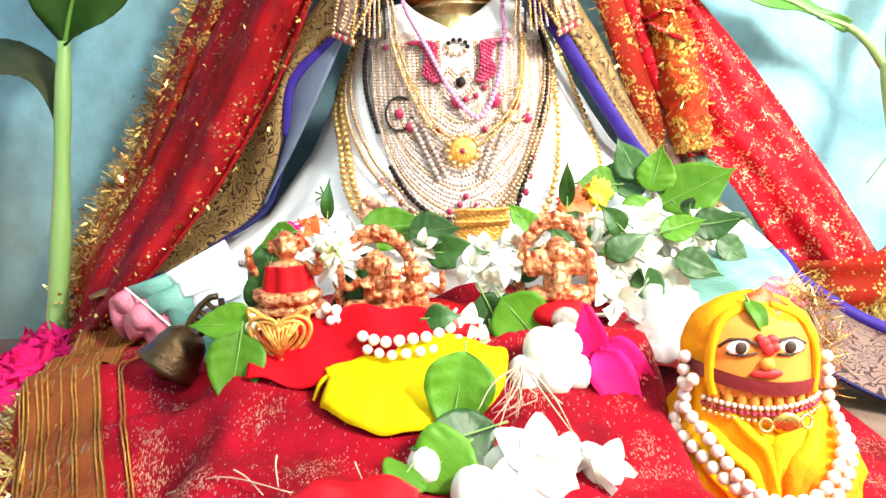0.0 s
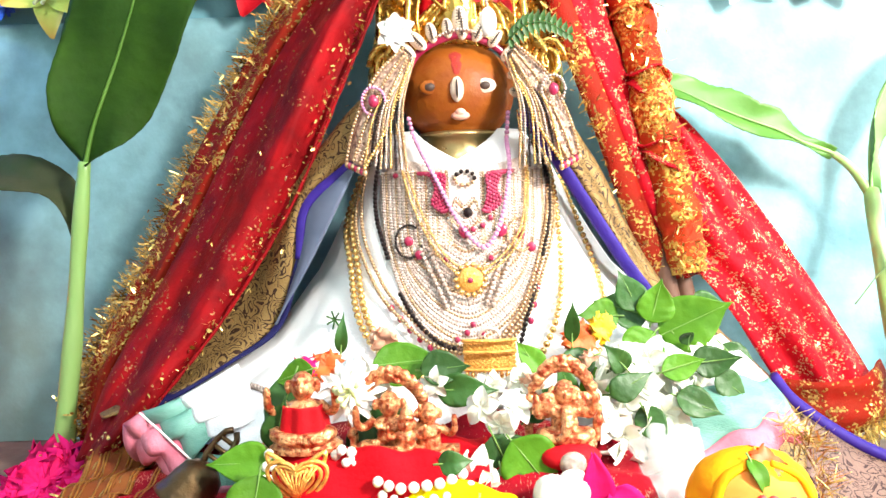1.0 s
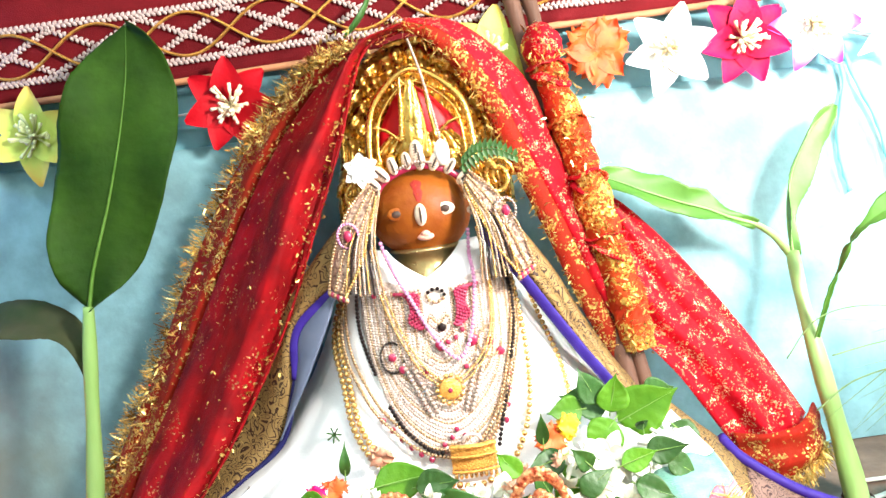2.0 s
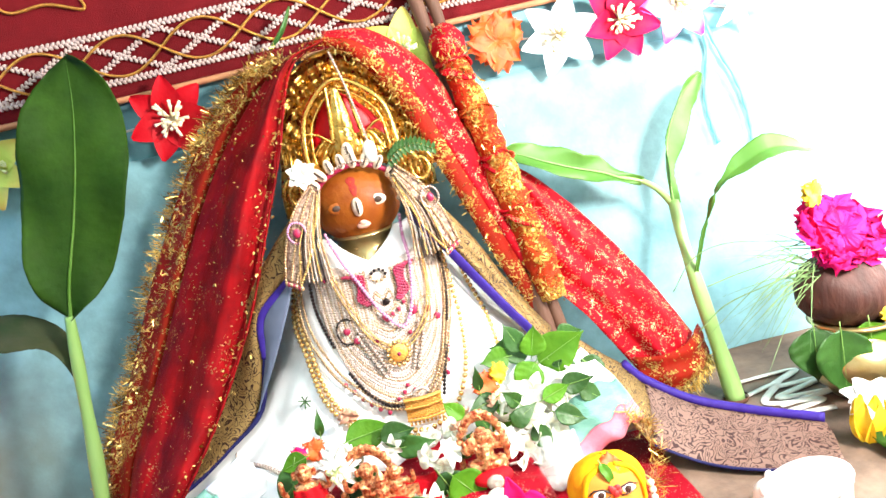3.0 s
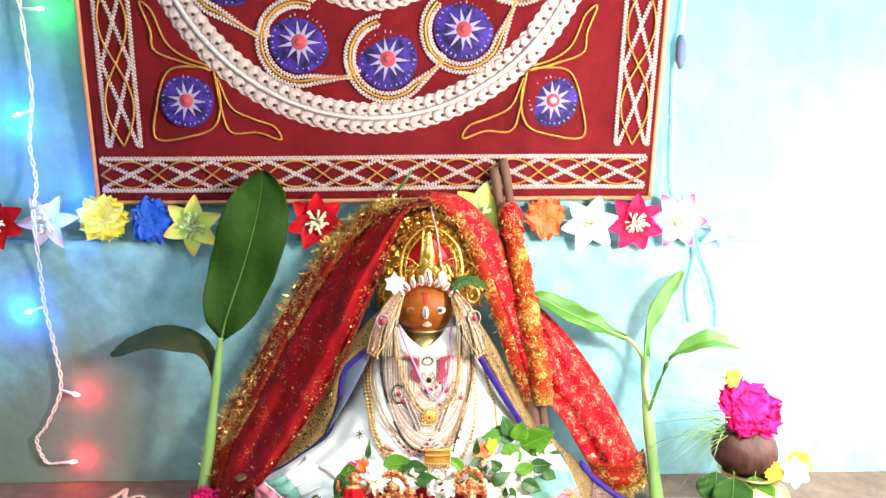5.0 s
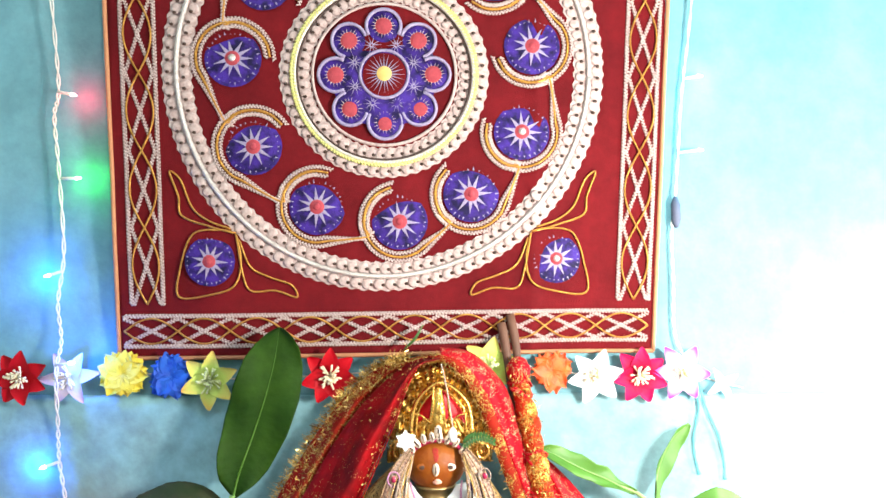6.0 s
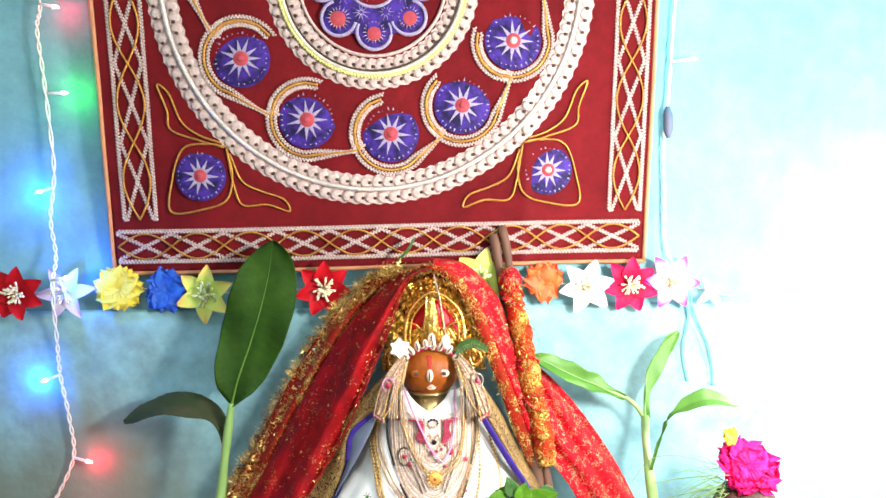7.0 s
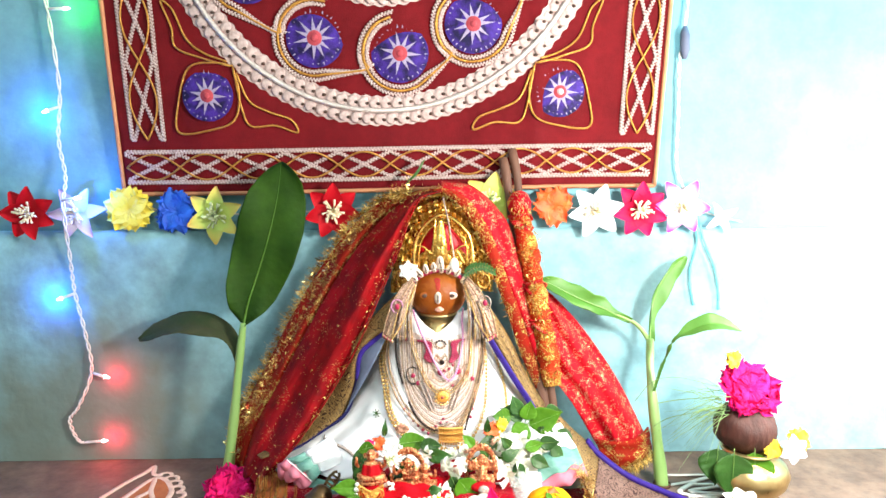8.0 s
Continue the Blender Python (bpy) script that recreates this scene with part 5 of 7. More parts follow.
rang = thing("floor_painting", "white rice-paste flower pattern with red earth fill on the floor", "floor painting", (-0.56, -0.18, 0))
RC = Vector((-0.60, -0.21))


def rp(pts, n=50):
    return [(p.x, p.y) for p in spline([(a, b, 0) for a, b in pts], n)]


fill = rp([(-0.60, -0.26), (-0.575, -0.185), (-0.555, -0.13), (-0.538, -0.098), (-0.515, -0.102), (-0.487, -0.150), (-0.488, -0.220), (-0.52, -0.26)], 60)
g = Geo()
cx = (-0.535, -0.18)
for (a, b), (c, d) in zip(fill, fill[1:] + fill[:1]):
    g.add([(cx[0], cx[1], 0.0016), (a, b, 0.0016), (c, d, 0.0016)], [(0, 1, 2)])
part("red_fill", g, M_TERRA, rang, smooth=False)
for pts, w in (([(-0.64, -0.27), (-0.609, -0.186), (-0.586, -0.122), (-0.563, -0.074), (-0.556, -0.050), (-0.545, -0.084), (-0.528, -0.088)], 0.0052),
               ([(-0.62, -0.28), (-0.570, -0.192), (-0.559, -0.160), (-0.541, -0.106), (-0.517, -0.106), (-0.489, -0.151), (-0.486, -0.190), (-0.492, -0.222)], 0.0056),
               ([(-0.535, -0.104), (-0.530, -0.130), (-0.524, -0.156), (-0.507, -0.196), (-0.504, -0.238), (-0.51, -0.27)], 0.0058),
               ([(-0.56, -0.27), (-0.553, -0.225), (-0.543, -0.185), (-0.526, -0.155)], 0.0058),
               ([(-0.53, -0.265), (-0.536, -0.233), (-0.530, -0.20), (-0.518, -0.222), (-0.52, -0.255)], 0.0046),
               ([(-0.50, -0.262), (-0.47, -0.250), (-0.445, -0.262)], 0.0058),
               ([(-0.456, -0.208), (-0.466, -0.216), (-0.476, -0.220)], 0.0050)):
    part("paste_line", floor_line(rp(pts), w), M_CHALKPINK, rang)
for i in range(6):
    s = i / 5
    c = (-0.522 + 0.060 * s ** 0.8, -0.090 - 0.108 * s ** 1.25)
    a0 = 1.9 - 1.7 * s
    part("paste_scallop", floor_line(arc(c, 0.0125, a0 - 1.7, a0 + 1.5, 16), 0.0046), M_CHALKPINK, rang)
rang_r = thing("floor_painting", "white rice-paste zigzag strokes on the cement floor", "floor painting", (0.47, -0.17, 0))
for pts in ([(0.44, -0.12), (0.52, -0.125), (0.47, -0.155), (0.53, -0.165), (0.46, -0.185), (0.52, -0.20), (0.45, -0.205)], [(0.43, -0.16), (0.48, -0.15), (0.44, -0.19), (0.50, -0.215), (0.43, -0.225), (0.50, -0.24)], [(0.50, -0.36), (0.56, -0.385), (0.62, -0.37), (0.66, -0.40), (0.72, -0.39)]):
    part("paste_line", floor_line(rp(pts, 60), 0.0055), M_CHALK, rang_r)
single("floor_stain", Geo().join(ball((-0.425, -0.185, 0.0005), (0.022, 0.008, 0.0014), 12, 4)).join(ball((-0.40, -0.20, 0.0005), (0.008, 0.005, 0.0014), 10, 4)), M_DARK, "dark chipped spots in the cement floor", "stain")


# ---- water pot with coconut ----
M_HUSK = mat("brown_coconut_husk", (0.030, 0.007, 0.005), (0.085, 0.024, 0.016), scale=50, rough=0.7, bump=0.9, bscale=130, stretch=(1, 1, 0.3))
P_MAGENTA = mat("magenta_petal", (0.70, 0.006, 0.09), (0.80, 0.012, 0.20), scale=50, rough=0.7, bump=0.3, bscale=150, spec=0.15)
M_GRASS = mat("thin_green_grass", (0.12, 0.24, 0.07), (0.26, 0.38, 0.16), scale=90, rough=0.6)
KX, KY = 0.556, -0.21
pot = thing("water_pot", "round worn brass water pot on the floor", "pot", (KX, KY, 0))
part("body", lathe([(0.03, 0.0), (0.036, 0.001), (0.037, 0.008), (0.05, 0.018), (0.062, 0.034), (0.066, 0.05), (0.06, 0.066), (0.046, 0.078), (0.04, 0.083), (0.042, 0.09)], 40).moved(Matrix.Translation((KX, KY, 0))), M_BRASS, pot, solid=0.002)
part("rim", lathe([(0.040, 0.088), (0.050, 0.092), (0.054, 0.095), (0.050, 0.098), (0.040, 0.095)], 40).moved(Matrix.Translation((KX, KY, 0))), M_BRASS, pot)
nut = Geo().join(ball((0, 0, 0), (0.054, 0.05, 0.046), 30, 20))
nut.v = [tuple(Vector(p) * (1 + 0.09 * fbm(p[0] * 26, p[1] * 26, p[2] * 26) + 0.02 * fbm(p[0] * 160, p[1] * 160, p[2] * 30))) for p in nut.v]
coconut = single("coconut", nut.moved(Matrix.Translation((KX - 0.012, KY, 0.134))), M_HUSK, "brown husked coconut resting on the brass pot", "coconut", (KX, KY, 0.13))
place(pompom("magenta carnation lying on the coconut", P_MAGENTA, 0.053, 150, "", 0.012, 21, w=0.41, uneven=0.5), pose(KX - 0.012, KY - 0.01, 0.206, -35, 0, 10))
P_MARIGOLD = mat("yellow_marigold", (0.80, 0.46, 0.01), (0.85, 0.60, 0.03), scale=80, rough=0.6)
for i, (x, y, z, r) in enumerate(((KX + 0.018, KY - 0.045, 0.110, 0.018), (KX + 0.072, KY - 0.025, 0.118, 0.024), (KX - 0.046, KY - 0.015, 0.262, 0.018))):
    place(pompom("small yellow marigold on the water pot", P_MARIGOLD, r, 36, "pot marigolds", 0.003, 30 + i), pose(x, y, z, -20, 40 * i, 0))
place(star_flower("white blossom tucked between pot and coconut", [P_WHITE], 6, 0.026, 0.011, None, "", seed=33), pose(KX + 0.048, KY - 0.045, 0.112, -15, 0, 0))
for k, (dx, ang, ln) in enumerate(((-0.050, -8, 0.086), (-0.014, 6, 0.078), (-0.07, -22, 0.066))):
    leaf("green leaf hanging over the brass pot's rim", towards((KX + dx, KY - 0.045 + 0.02 * (k == 2), 0.103), (0.15 * math.sin(radians(ang)), -0.10, -1), (-0.2, -1, 0.1)), ln, 0.033, deep=k != 1, heart=0.6, group="pot leaves", seed=k)
rnd = random.Random(5)
gg = Geo()
for i in range(46):
    a = Vector((KX - 0.055 + rnd.gauss(0, 0.006), KY - 0.01 + rnd.gauss(0, 0.01), 0.175 + rnd.gauss(0, 0.012)))
    d = Vector((-rnd.uniform(0.4, 1.0), rnd.uniform(-0.5, 0.4), rnd.uniform(-0.75, 0.35))) * rnd.uniform(0.05, 0.15)
    gg.join(tube([a, a + d * 0.4 + Vector((0, 0, 0.008)), a + d * 0.75 + Vector((0, 0, 0.004)), a + d], lambda s: 0.0007 * (1.1 - s), 4))
single("grass_tuft", gg, M_GRASS, "tuft of thin sacred grass tucked under the magenta flower", "grass", (KX - 0.05, KY, 0.17), kind="stuff")

# flowers and leaf on the floor beside the pot
place(star_flower("large white blossom on the floor", [P_WHITE], 7, 0.036, 0.014, None, "floor blossoms", rows=2, seed=41), pose(0.505, -0.30, 0.026, -60, 0, 0))
place(star_flower("white blossom with a pale heart on the floor", [P_WHITE], 6, 0.028, 0.012, M_GREENSTAMEN, "floor blossoms", seed=42), pose(0.56, -0.385, 0.016, -65, 20, 0))
tr = thing("flower", "yellow trumpet flower leaning on the white blossom", "flower", (0.478, -0.325, 0), group="floor blossoms")
tm = mesh_of("petal", petal_geo(0.050, 0.013, 0.008, 0.012, 0.7, 0.002), P_MARIGOLD)
for k in range(6):
    piece("petal", tm, tr, pose(0, 0, 0.004, 0, 8, 0) @ Matrix.Rotation(k * math.pi / 3, 4, "Z") @ pose(0, -0.003, 0, 16, 0, 0))
fl = thing("leaf", "piece of banana leaf lying on the floor", "leaf", (0.55, -0.35, 0))
part("blade", blade([(0.475, -0.345, 0.012), (0.53, -0.345, 0.018), (0.59, -0.34, 0.016), (0.66, -0.335, 0.006)], [(0, 0.018), (0.3, 0.034), (0.8, 0.034), (1, 0.026)], 30, 12, (0, -0.3, 1), 0.2, 0.003), M_LEAF, fl, solid=0.0008)
place(pompom("magenta carnation on the floor beside the banana stem", P_MAGENTA, 0.048, 150, "", 0.012, 51, w=0.41, flat=0.8, uneven=0.5), pose(-0.374, -0.190, 0.020, -62, 0, -10))

# small white animal figure
an = Geo()
an.join(ball((0.345, -0.385, 0.030), (0.046, 0.024, 0.022), 24, 16))
an.join(ball((0.300, -0.398, 0.036), (0.018, 0.017, 0.018), 18, 12))
an.join(ball((0.290, -0.412, 0.028), (0.010, 0.010, 0.009), 12, 8))
for x, y in ((0.292, -0.402), (0.306, -0.388)):
    an.join(ball((x - 0.004, y - 0.004, 0.052), (0.005, 0.003, 0.008), 8, 6))
for x, y in ((0.315, -0.398), (0.318, -0.372), (0.372, -0.398), (0.372, -0.372)):
    an.join(tube([(x, y, 0.03), (x, y, 0.012), (x - 0.002, y - 0.002, 0.0)], lambda s: 0.0085 - 0.002 * s, 8))
for x in (0.290, 0.303):
    an.join(ball((x, -0.413 + 0.005 * (x > 0.3), 0.041), 0.0018, 8, 6, 1))
an = an.moved(Matrix.Translation((0.016, -0.014, 0.0)))
M_PLASTER = mat("white_glazed_clay", (0.80, 0.80, 0.82), (0.74, 0.74, 0.76), scale=40, rough=0.35, coat=0.2)
single("animal_figurine", an, [M_PLASTER, M_DARK], "small white glazed clay animal figure on the floor", "figurine", (0.34, -0.385, 0))

# brocade end trailing over the floor
tail = thing("shawl_end", "brown brocade cloth end with blue piping trailing on the floor", "cloth", (0.36, -0.26, 0))
top_e = [(0.200, -0.175, 0.165), (0.240, -0.185, 0.125), (0.268, -0.182, 0.098), (0.290, -0.185, 0.072), (0.338, -0.205, 0.040), (0.395, -0.238, 0.024), (0.455, -0.285, 0.018)]
low_e = [(0.180, -0.215, 0.145), (0.215, -0.235, 0.10), (0.238, -0.245, 0.072), (0.262, -0.262, 0.030), (0.312, -0.295, 0.008), (0.368, -0.335, 0.006), (0.432, -0.352, 0.005)]
part("upper_fold", two_rail(top_e[:4], low_e[:4], 30, 14, 0.006, 0.002, 8), M_BROCADE, tail, solid=0.002)
part("lower_fold", two_rail(top_e[3:], low_e[3:], 40, 14, 0.004, 0.002, 8), M_BROCADERED, tail, solid=0.002)
part("blue_piping", tube(spline([(x, y - 0.002, z + 0.003) for x, y, z in top_e[2:]], 50), 0.0058, 8), M_PURPLE, tail)
part("lower_piping", tube(spline([(x, y - 0.001, z + 0.001) for x, y, z in low_e[3:]], 50), 0.0032, 8, 0.5), M_NAVY, tail)

# ---- statue's ornaments ----
M_BIB = mat("white_beadwork", (0.76, 0.67, 0.63), (0.44, 0.31, 0.27), scale=330, rough=0.35, bump=0.9, bscale=520, spread=0.35)
M_SILVERBEAD = mat("silver_glass_beads", (0.66, 0.54, 0.48), (0.42, 0.31, 0.26), scale=400, rough=0.2, metal=0.45)
M_BIBDARK = mat("pink_champagne_beadwork", (0.60, 0.42, 0.32), (0.16, 0.08, 0.06), scale=260, rough=0.35, bump=1.0, bscale=480, spread=0.25, metal=0.2)
M_CHAMPAGNE = mat("champagne_beads", (0.66, 0.46, 0.28), (0.50, 0.30, 0.16), scale=400, rough=0.25, metal=0.7)
M_BLACKBEAD = mat("black_beads", (0.008, 0.005, 0.006), (0.016, 0.008, 0.008), scale=300, rough=0.5, spec=0.15)
M_GARNET = mat("garnet_beads", (0.26, 0.012, 0.05), (0.36, 0.02, 0.07), scale=300, rough=0.2, coat=0.3)
M_PINKPEARL = mat("violet_pink_pearl", (0.52, 0.20, 0.42), (0.62, 0.30, 0.50), scale=200, rough=0.2, coat=0.4)
M_GOLDBEAD = mat("gold_plated_bead", (0.88, 0.62, 0.27), (0.70, 0.43, 0.14), scale=200, rough=0.24, metal=0.85)
M_FILIGREE = mat("bright_gold_filigree", (0.92, 0.52, 0.13), (0.70, 0.33, 0.06), scale=240, rough=0.34, metal=0.5, bump=0.8, bscale=420)


def drape(x, z, lift=0.004):
    return Vector((x, robe_front(x, z) - lift, z))


def on_robe(pts, n, lift=0.006):
    return [drape(p.x, p.z, lift) if p.z < 0.315 else Vector((p.x, min(robe_front(p.x, 0.315) - lift, -0.15), p.z)) for p in spline([(x, 0, z) for x, z in pts], n)]


def spaced(path, step):
    out, rest = [], 0.0
    for a, b in zip(path, path[1:]):
        d = (b - a).length
        while rest < d:
            out.append(a.lerp(b, rest / d))
            rest += step
        rest -= d
    return out


def bead_run(path, r, mats, parent, name="bead_strand", gap=1.9):
    g = Geo()
    for p in spaced(path, r * gap):
        g.join(ball(p, r, 6, 5))
    return tagged(part(name, g, mats, parent), kind="stuff")


def bead_pieces(path, r, material, parent, gap=1.95, name="bead"):
    me = mesh_of(name, ball((0, 0, 0), r, 10, 7), material)
    o = base_of(parent)
    for p in spaced(path, r * gap):
        piece(name, me, parent, Matrix.Translation(p - o))


bib = thing("bead_collar", "broad white beaded collar with red motifs on the statue", "collar", (0.005, -0.2, 0.2))
BIBW = [(0.140, 0.012), (0.15, 0.028), (0.17, 0.044), (0.20, 0.060), (0.23, 0.071), (0.26, 0.077), (0.285, 0.074), (0.305, 0.058)]
part("ground", grid(lambda u, v: drape(0.006 + (2 * u - 1) * lerp_table(BIBW, 0.142 + 0.16 * v), 0.142 + 0.16 * v - 0.012 * (v ** 4) * (1 - (2 * u - 1) ** 2), 0.0035 + 0.0006 * math.sin(u * 90) * math.sin(v * 110)), 50, 50), M_BIB, bib, solid=0.0015)
for k in range(34):
    s = 1.0 - 0.0245 * k
    pts = [(0.006 - 0.074 * s, 0.287), (0.006 - 0.068 * s, 0.225), (0.006 - 0.045 * s, 0.285 - 0.115 * s), (0.006, 0.285 - 0.142 * s), (0.006 + 0.045 * s, 0.285 - 0.115 * s), (0.006 + 0.068 * s, 0.225), (0.006 + 0.074 * s, 0.287)]
    bead_run(on_robe(pts, 120, 0.0043), 0.0013 if k % 2 else 0.0016, (M_SILVERBEAD, M_BIB, M_CHAMPAGNE, M_SILVERBEAD, M_BIB)[k % 5], bib)
for sx, x0 in ((-1, -0.014), (1, 0.028)):
    for off in (0.0, 0.003, 0.006, 0.009, 0.012):
        pts = [(x0 + sx * (0.020 - off * 0.4), 0.286), (x0 + sx * (0.010 - off), 0.284), (x0 + sx * (0.005 - off * 0.6), 0.272), (x0 + sx * (0.008 - off), 0.26), (x0 + sx * (-0.002 - off * 0.5), 0.252)]
        bead_run(on_robe(pts, 40, 0.0105), 0.0019, M_GARNET, bib, "red_motif")
    part("red_gem", ball(drape(0.004 if sx < 0 else 0.036, 0.236, 0.010), (0.0045, 0.003, 0.006), 10, 8, 0, Matrix.Rotation(0.5 * sx, 3, "Y")), M_GARNET, bib)
    cx, cz = (-0.043, 0.229) if sx < 0 else (0.052, 0.232)
    bead_run([drape(cx + 0.0115 * math.cos(a / 10), cz + 0.0135 * math.sin(a / 10), 0.008) for a in range(10, 62)], 0.0012, M_BLACKBEAD if sx < 0 else M_CHAMPAGNE, bib, "ring_motif")
    part("ring_heart", ball(drape(cx, cz, 0.008), (0.0042, 0.002, 0.0042), 10, 6), M_GARNET, bib)
    part("ring_tail", ball(drape(cx + 0.009, cz - 0.011, 0.008), (0.0042, 0.002, 0.0042), 10, 6), M_GARNET, bib)
for a in range(10):
    part("flower_bead", ball(drape(0.006 + 0.0085 * math.cos(a * 0.63), 0.281 + 0.006 * math.sin(a * 0.63), 0.008), (0.002, 0.0018, 0.002), 8, 5), M_BLACKBEAD if a < 5 else M_CHAMPAGNE, bib)
part("dark_button", ball(drape(0.008, 0.252, 0.008), (0.0042, 0.0025, 0.0042), 12, 8), M_BLACKBEAD, bib)
for x, z in ((-0.012, 0.214), (0.026, 0.214), (-0.055, 0.285), (0.012, 0.238), (0.02, 0.241), (0.027, 0.247), (0.009, 0.163), (0.004, 0.157), (0.016, 0.157), (-0.004, 0.152)):
    part("dark_button", ball(drape(x, z, 0.008), (0.0026, 0.002, 0.0026), 8, 6), M_GARNET, bib)
for x0, x1 in ((-0.033, -0.012), (-0.026, -0.005), (0.046, 0.026), (0.038, 0.02)):
    bead_run([drape(x0 + (x1 - x0) * i / 30, 0.222 - 0.045 * i / 30, 0.0085) for i in range(31)], 0.0022, M_SILVERBEAD, bib, "strap")

# the many chains
def chain(label, pts, r, material, lift, strands=1, single_beads=False, gap=1.95, n=140):
    t = thing("necklace", label, "necklace", (0.005, -0.2, 0.2), group="necklaces")
    for k in range(strands):
        path = on_robe([(x * (1 + 0.05 * k) - 0.0012 * k, z - 0.0045 * k) for x, z in pts], n, lift + 0.0015 * (k % 2))
        (bead_pieces if single_beads else bead_run)(path, r, material, t, gap=gap)
    return t


GOLD_PTS = [(-0.060, 0.345), (-0.082, 0.303), (-0.097, 0.25), (-0.091, 0.215), (-0.080, 0.172), (-0.058, 0.145), (-0.020, 0.128), (0.020, 0.118), (0.052, 0.130), (0.075, 0.16), (0.086, 0.20), (0.087, 0.255), (0.082, 0.30), (0.062, 0.350)]
chain("long double strand of round gold beads", GOLD_PTS[:8], 0.0032, M_GOLDBEAD, 0.0095, 2, True, 2.15)
chain("long single strand of round gold beads", GOLD_PTS[7:], 0.0030, M_GOLDBEAD, 0.0095, 1, True, 2.3)
chain("thin strand of gold beads falling over the shoulder", [(0.060, 0.352), (0.088, 0.32), (0.100, 0.275), (0.112, 0.23), (0.122, 0.192), (0.118, 0.15), (0.095, 0.125)], 0.0028, M_GOLDBEAD, 0.006, 1, True, 2.3)
chain("short strand of violet pink pearls with red drops", [(-0.042, 0.335), (-0.036, 0.315), (-0.018, 0.28), (-0.002, 0.248), (0.014, 0.227), (0.024, 0.225), (0.036, 0.245), (0.045, 0.285), (0.045, 0.315), (0.047, 0.34)], 0.0022, M_PINKPEARL, 0.013, 1, True)
chain("gold chain with fine links", [(-0.050, 0.335), (-0.044, 0.29), (-0.03, 0.25), (-0.012, 0.218), (0.008, 0.205), (0.03, 0.212), (0.052, 0.238), (0.060, 0.285), (0.055, 0.34)], 0.0014, M_GOLDBEAD, 0.012, 2, False)
for pts in ([(-0.063, 0.325), (-0.073, 0.285), (-0.072, 0.25), (-0.06, 0.212)], [(-0.050, 0.187), (-0.036, 0.166), (-0.016, 0.149), (-0.004, 0.146)], [(0.066, 0.33), (0.080, 0.29), (0.080, 0.25), (0.070, 0.212)], [(0.062, 0.19), (0.052, 0.165), (0.045, 0.144)]):
    chain("strand of small black beads beside the collar", pts, 0.0023, M_BLACKBEAD, 0.0105, 1, False, n=50)
chain("strand of champagne glass beads round the collar", [(-0.055, 0.34), (-0.084, 0.29), (-0.086, 0.24), (-0.068, 0.198), (-0.045, 0.172), (-0.02, 0.153), (0.01, 0.145)], 0.0019, M_CHAMPAGNE, 0.009, 2)
chain("strand of champagne glass beads round the collar", [(0.062, 0.34), (0.080, 0.30), (0.078, 0.25), (0.064, 0.205), (0.048, 0.172), (0.03, 0.152)], 0.0019, M_CHAMPAGNE, 0.009, 3)
for k, (x, z) in enumerate(((-0.058, 0.176), (-0.050, 0.168), (-0.042, 0.160), (-0.034, 0.153), (-0.026, 0.147), (0.060, 0.176), (0.064, 0.188), (0.056, 0.164), (-0.017, 0.142), (0.066, 0.20))):
    me_d = ball((0, 0, 0), (0.0028, 0.0022, 0.0032), 8, 6).moved(Matrix.Translation(drape(x, z, 0.008)))
    single("bead_drop", me_d, M_GARNET, "dark garnet bead drop at the collar's edge", "bead", drape(x, z), group="bead drops")

sun = thing("pendant", "round gold sun pendant on the beaded collar", "pendant", (0.008, -0.21, 0.198))
part("disc", ball(drape(0.008, 0.198, 0.013), (0.0105, 0.003, 0.0105), 20, 8), M_FILIGREE, sun)
for a in range(14):
    part("ray", ball(drape(0.008 + 0.012 * math.cos(a * 0.4488), 0.198 + 0.012 * math.sin(a * 0.4488), 0.013), (0.0025, 0.002, 0.0025), 6, 5), M_GOLDBEAD, sun)
part("stone", ball(drape(0.008, 0.198, 0.0165), (0.0024, 0.0018, 0.0024), 8, 6), M_GARNET, sun)
gbox = thing("pendant", "rectangular filigree gold box pendant with gold drops", "pendant", (0.021, -0.24, 0.145))
GBY = -0.246
part("plate", grid(lambda u, v: (0.001 + 0.04 * u, GBY - 0.004 * math.sin(math.pi * u) - 0.001 * math.sin(u * 60) * math.sin(v * 40), 0.132 + 0.023 * v), 40, 24), M_FILIGREE, gbox, solid=0.003)
for z in (0.155, 0.146, 0.132):
    part("rim", tube([(0.0 + 0.042 * i / 20, GBY - 0.006 - 0.004 * math.sin(math.pi * i / 20), z) for i in range(21)], 0.0014, 6), M_FILIGREE, gbox)
for i in range(9):
    part("drop", ball((0.003 + 0.0045 * i, GBY - 0.006, 0.1275), (0.0019, 0.0019, 0.003), 8, 6), M_GOLDBEAD, gbox)
part("bail", Geo().join(tube([(0.021 + 0.008 * math.cos(a / 5), GBY, 0.157 + 0.006 * math.sin(a / 5)) for a in range(17)], 0.0018, 6)), M_SILVER, gbox)

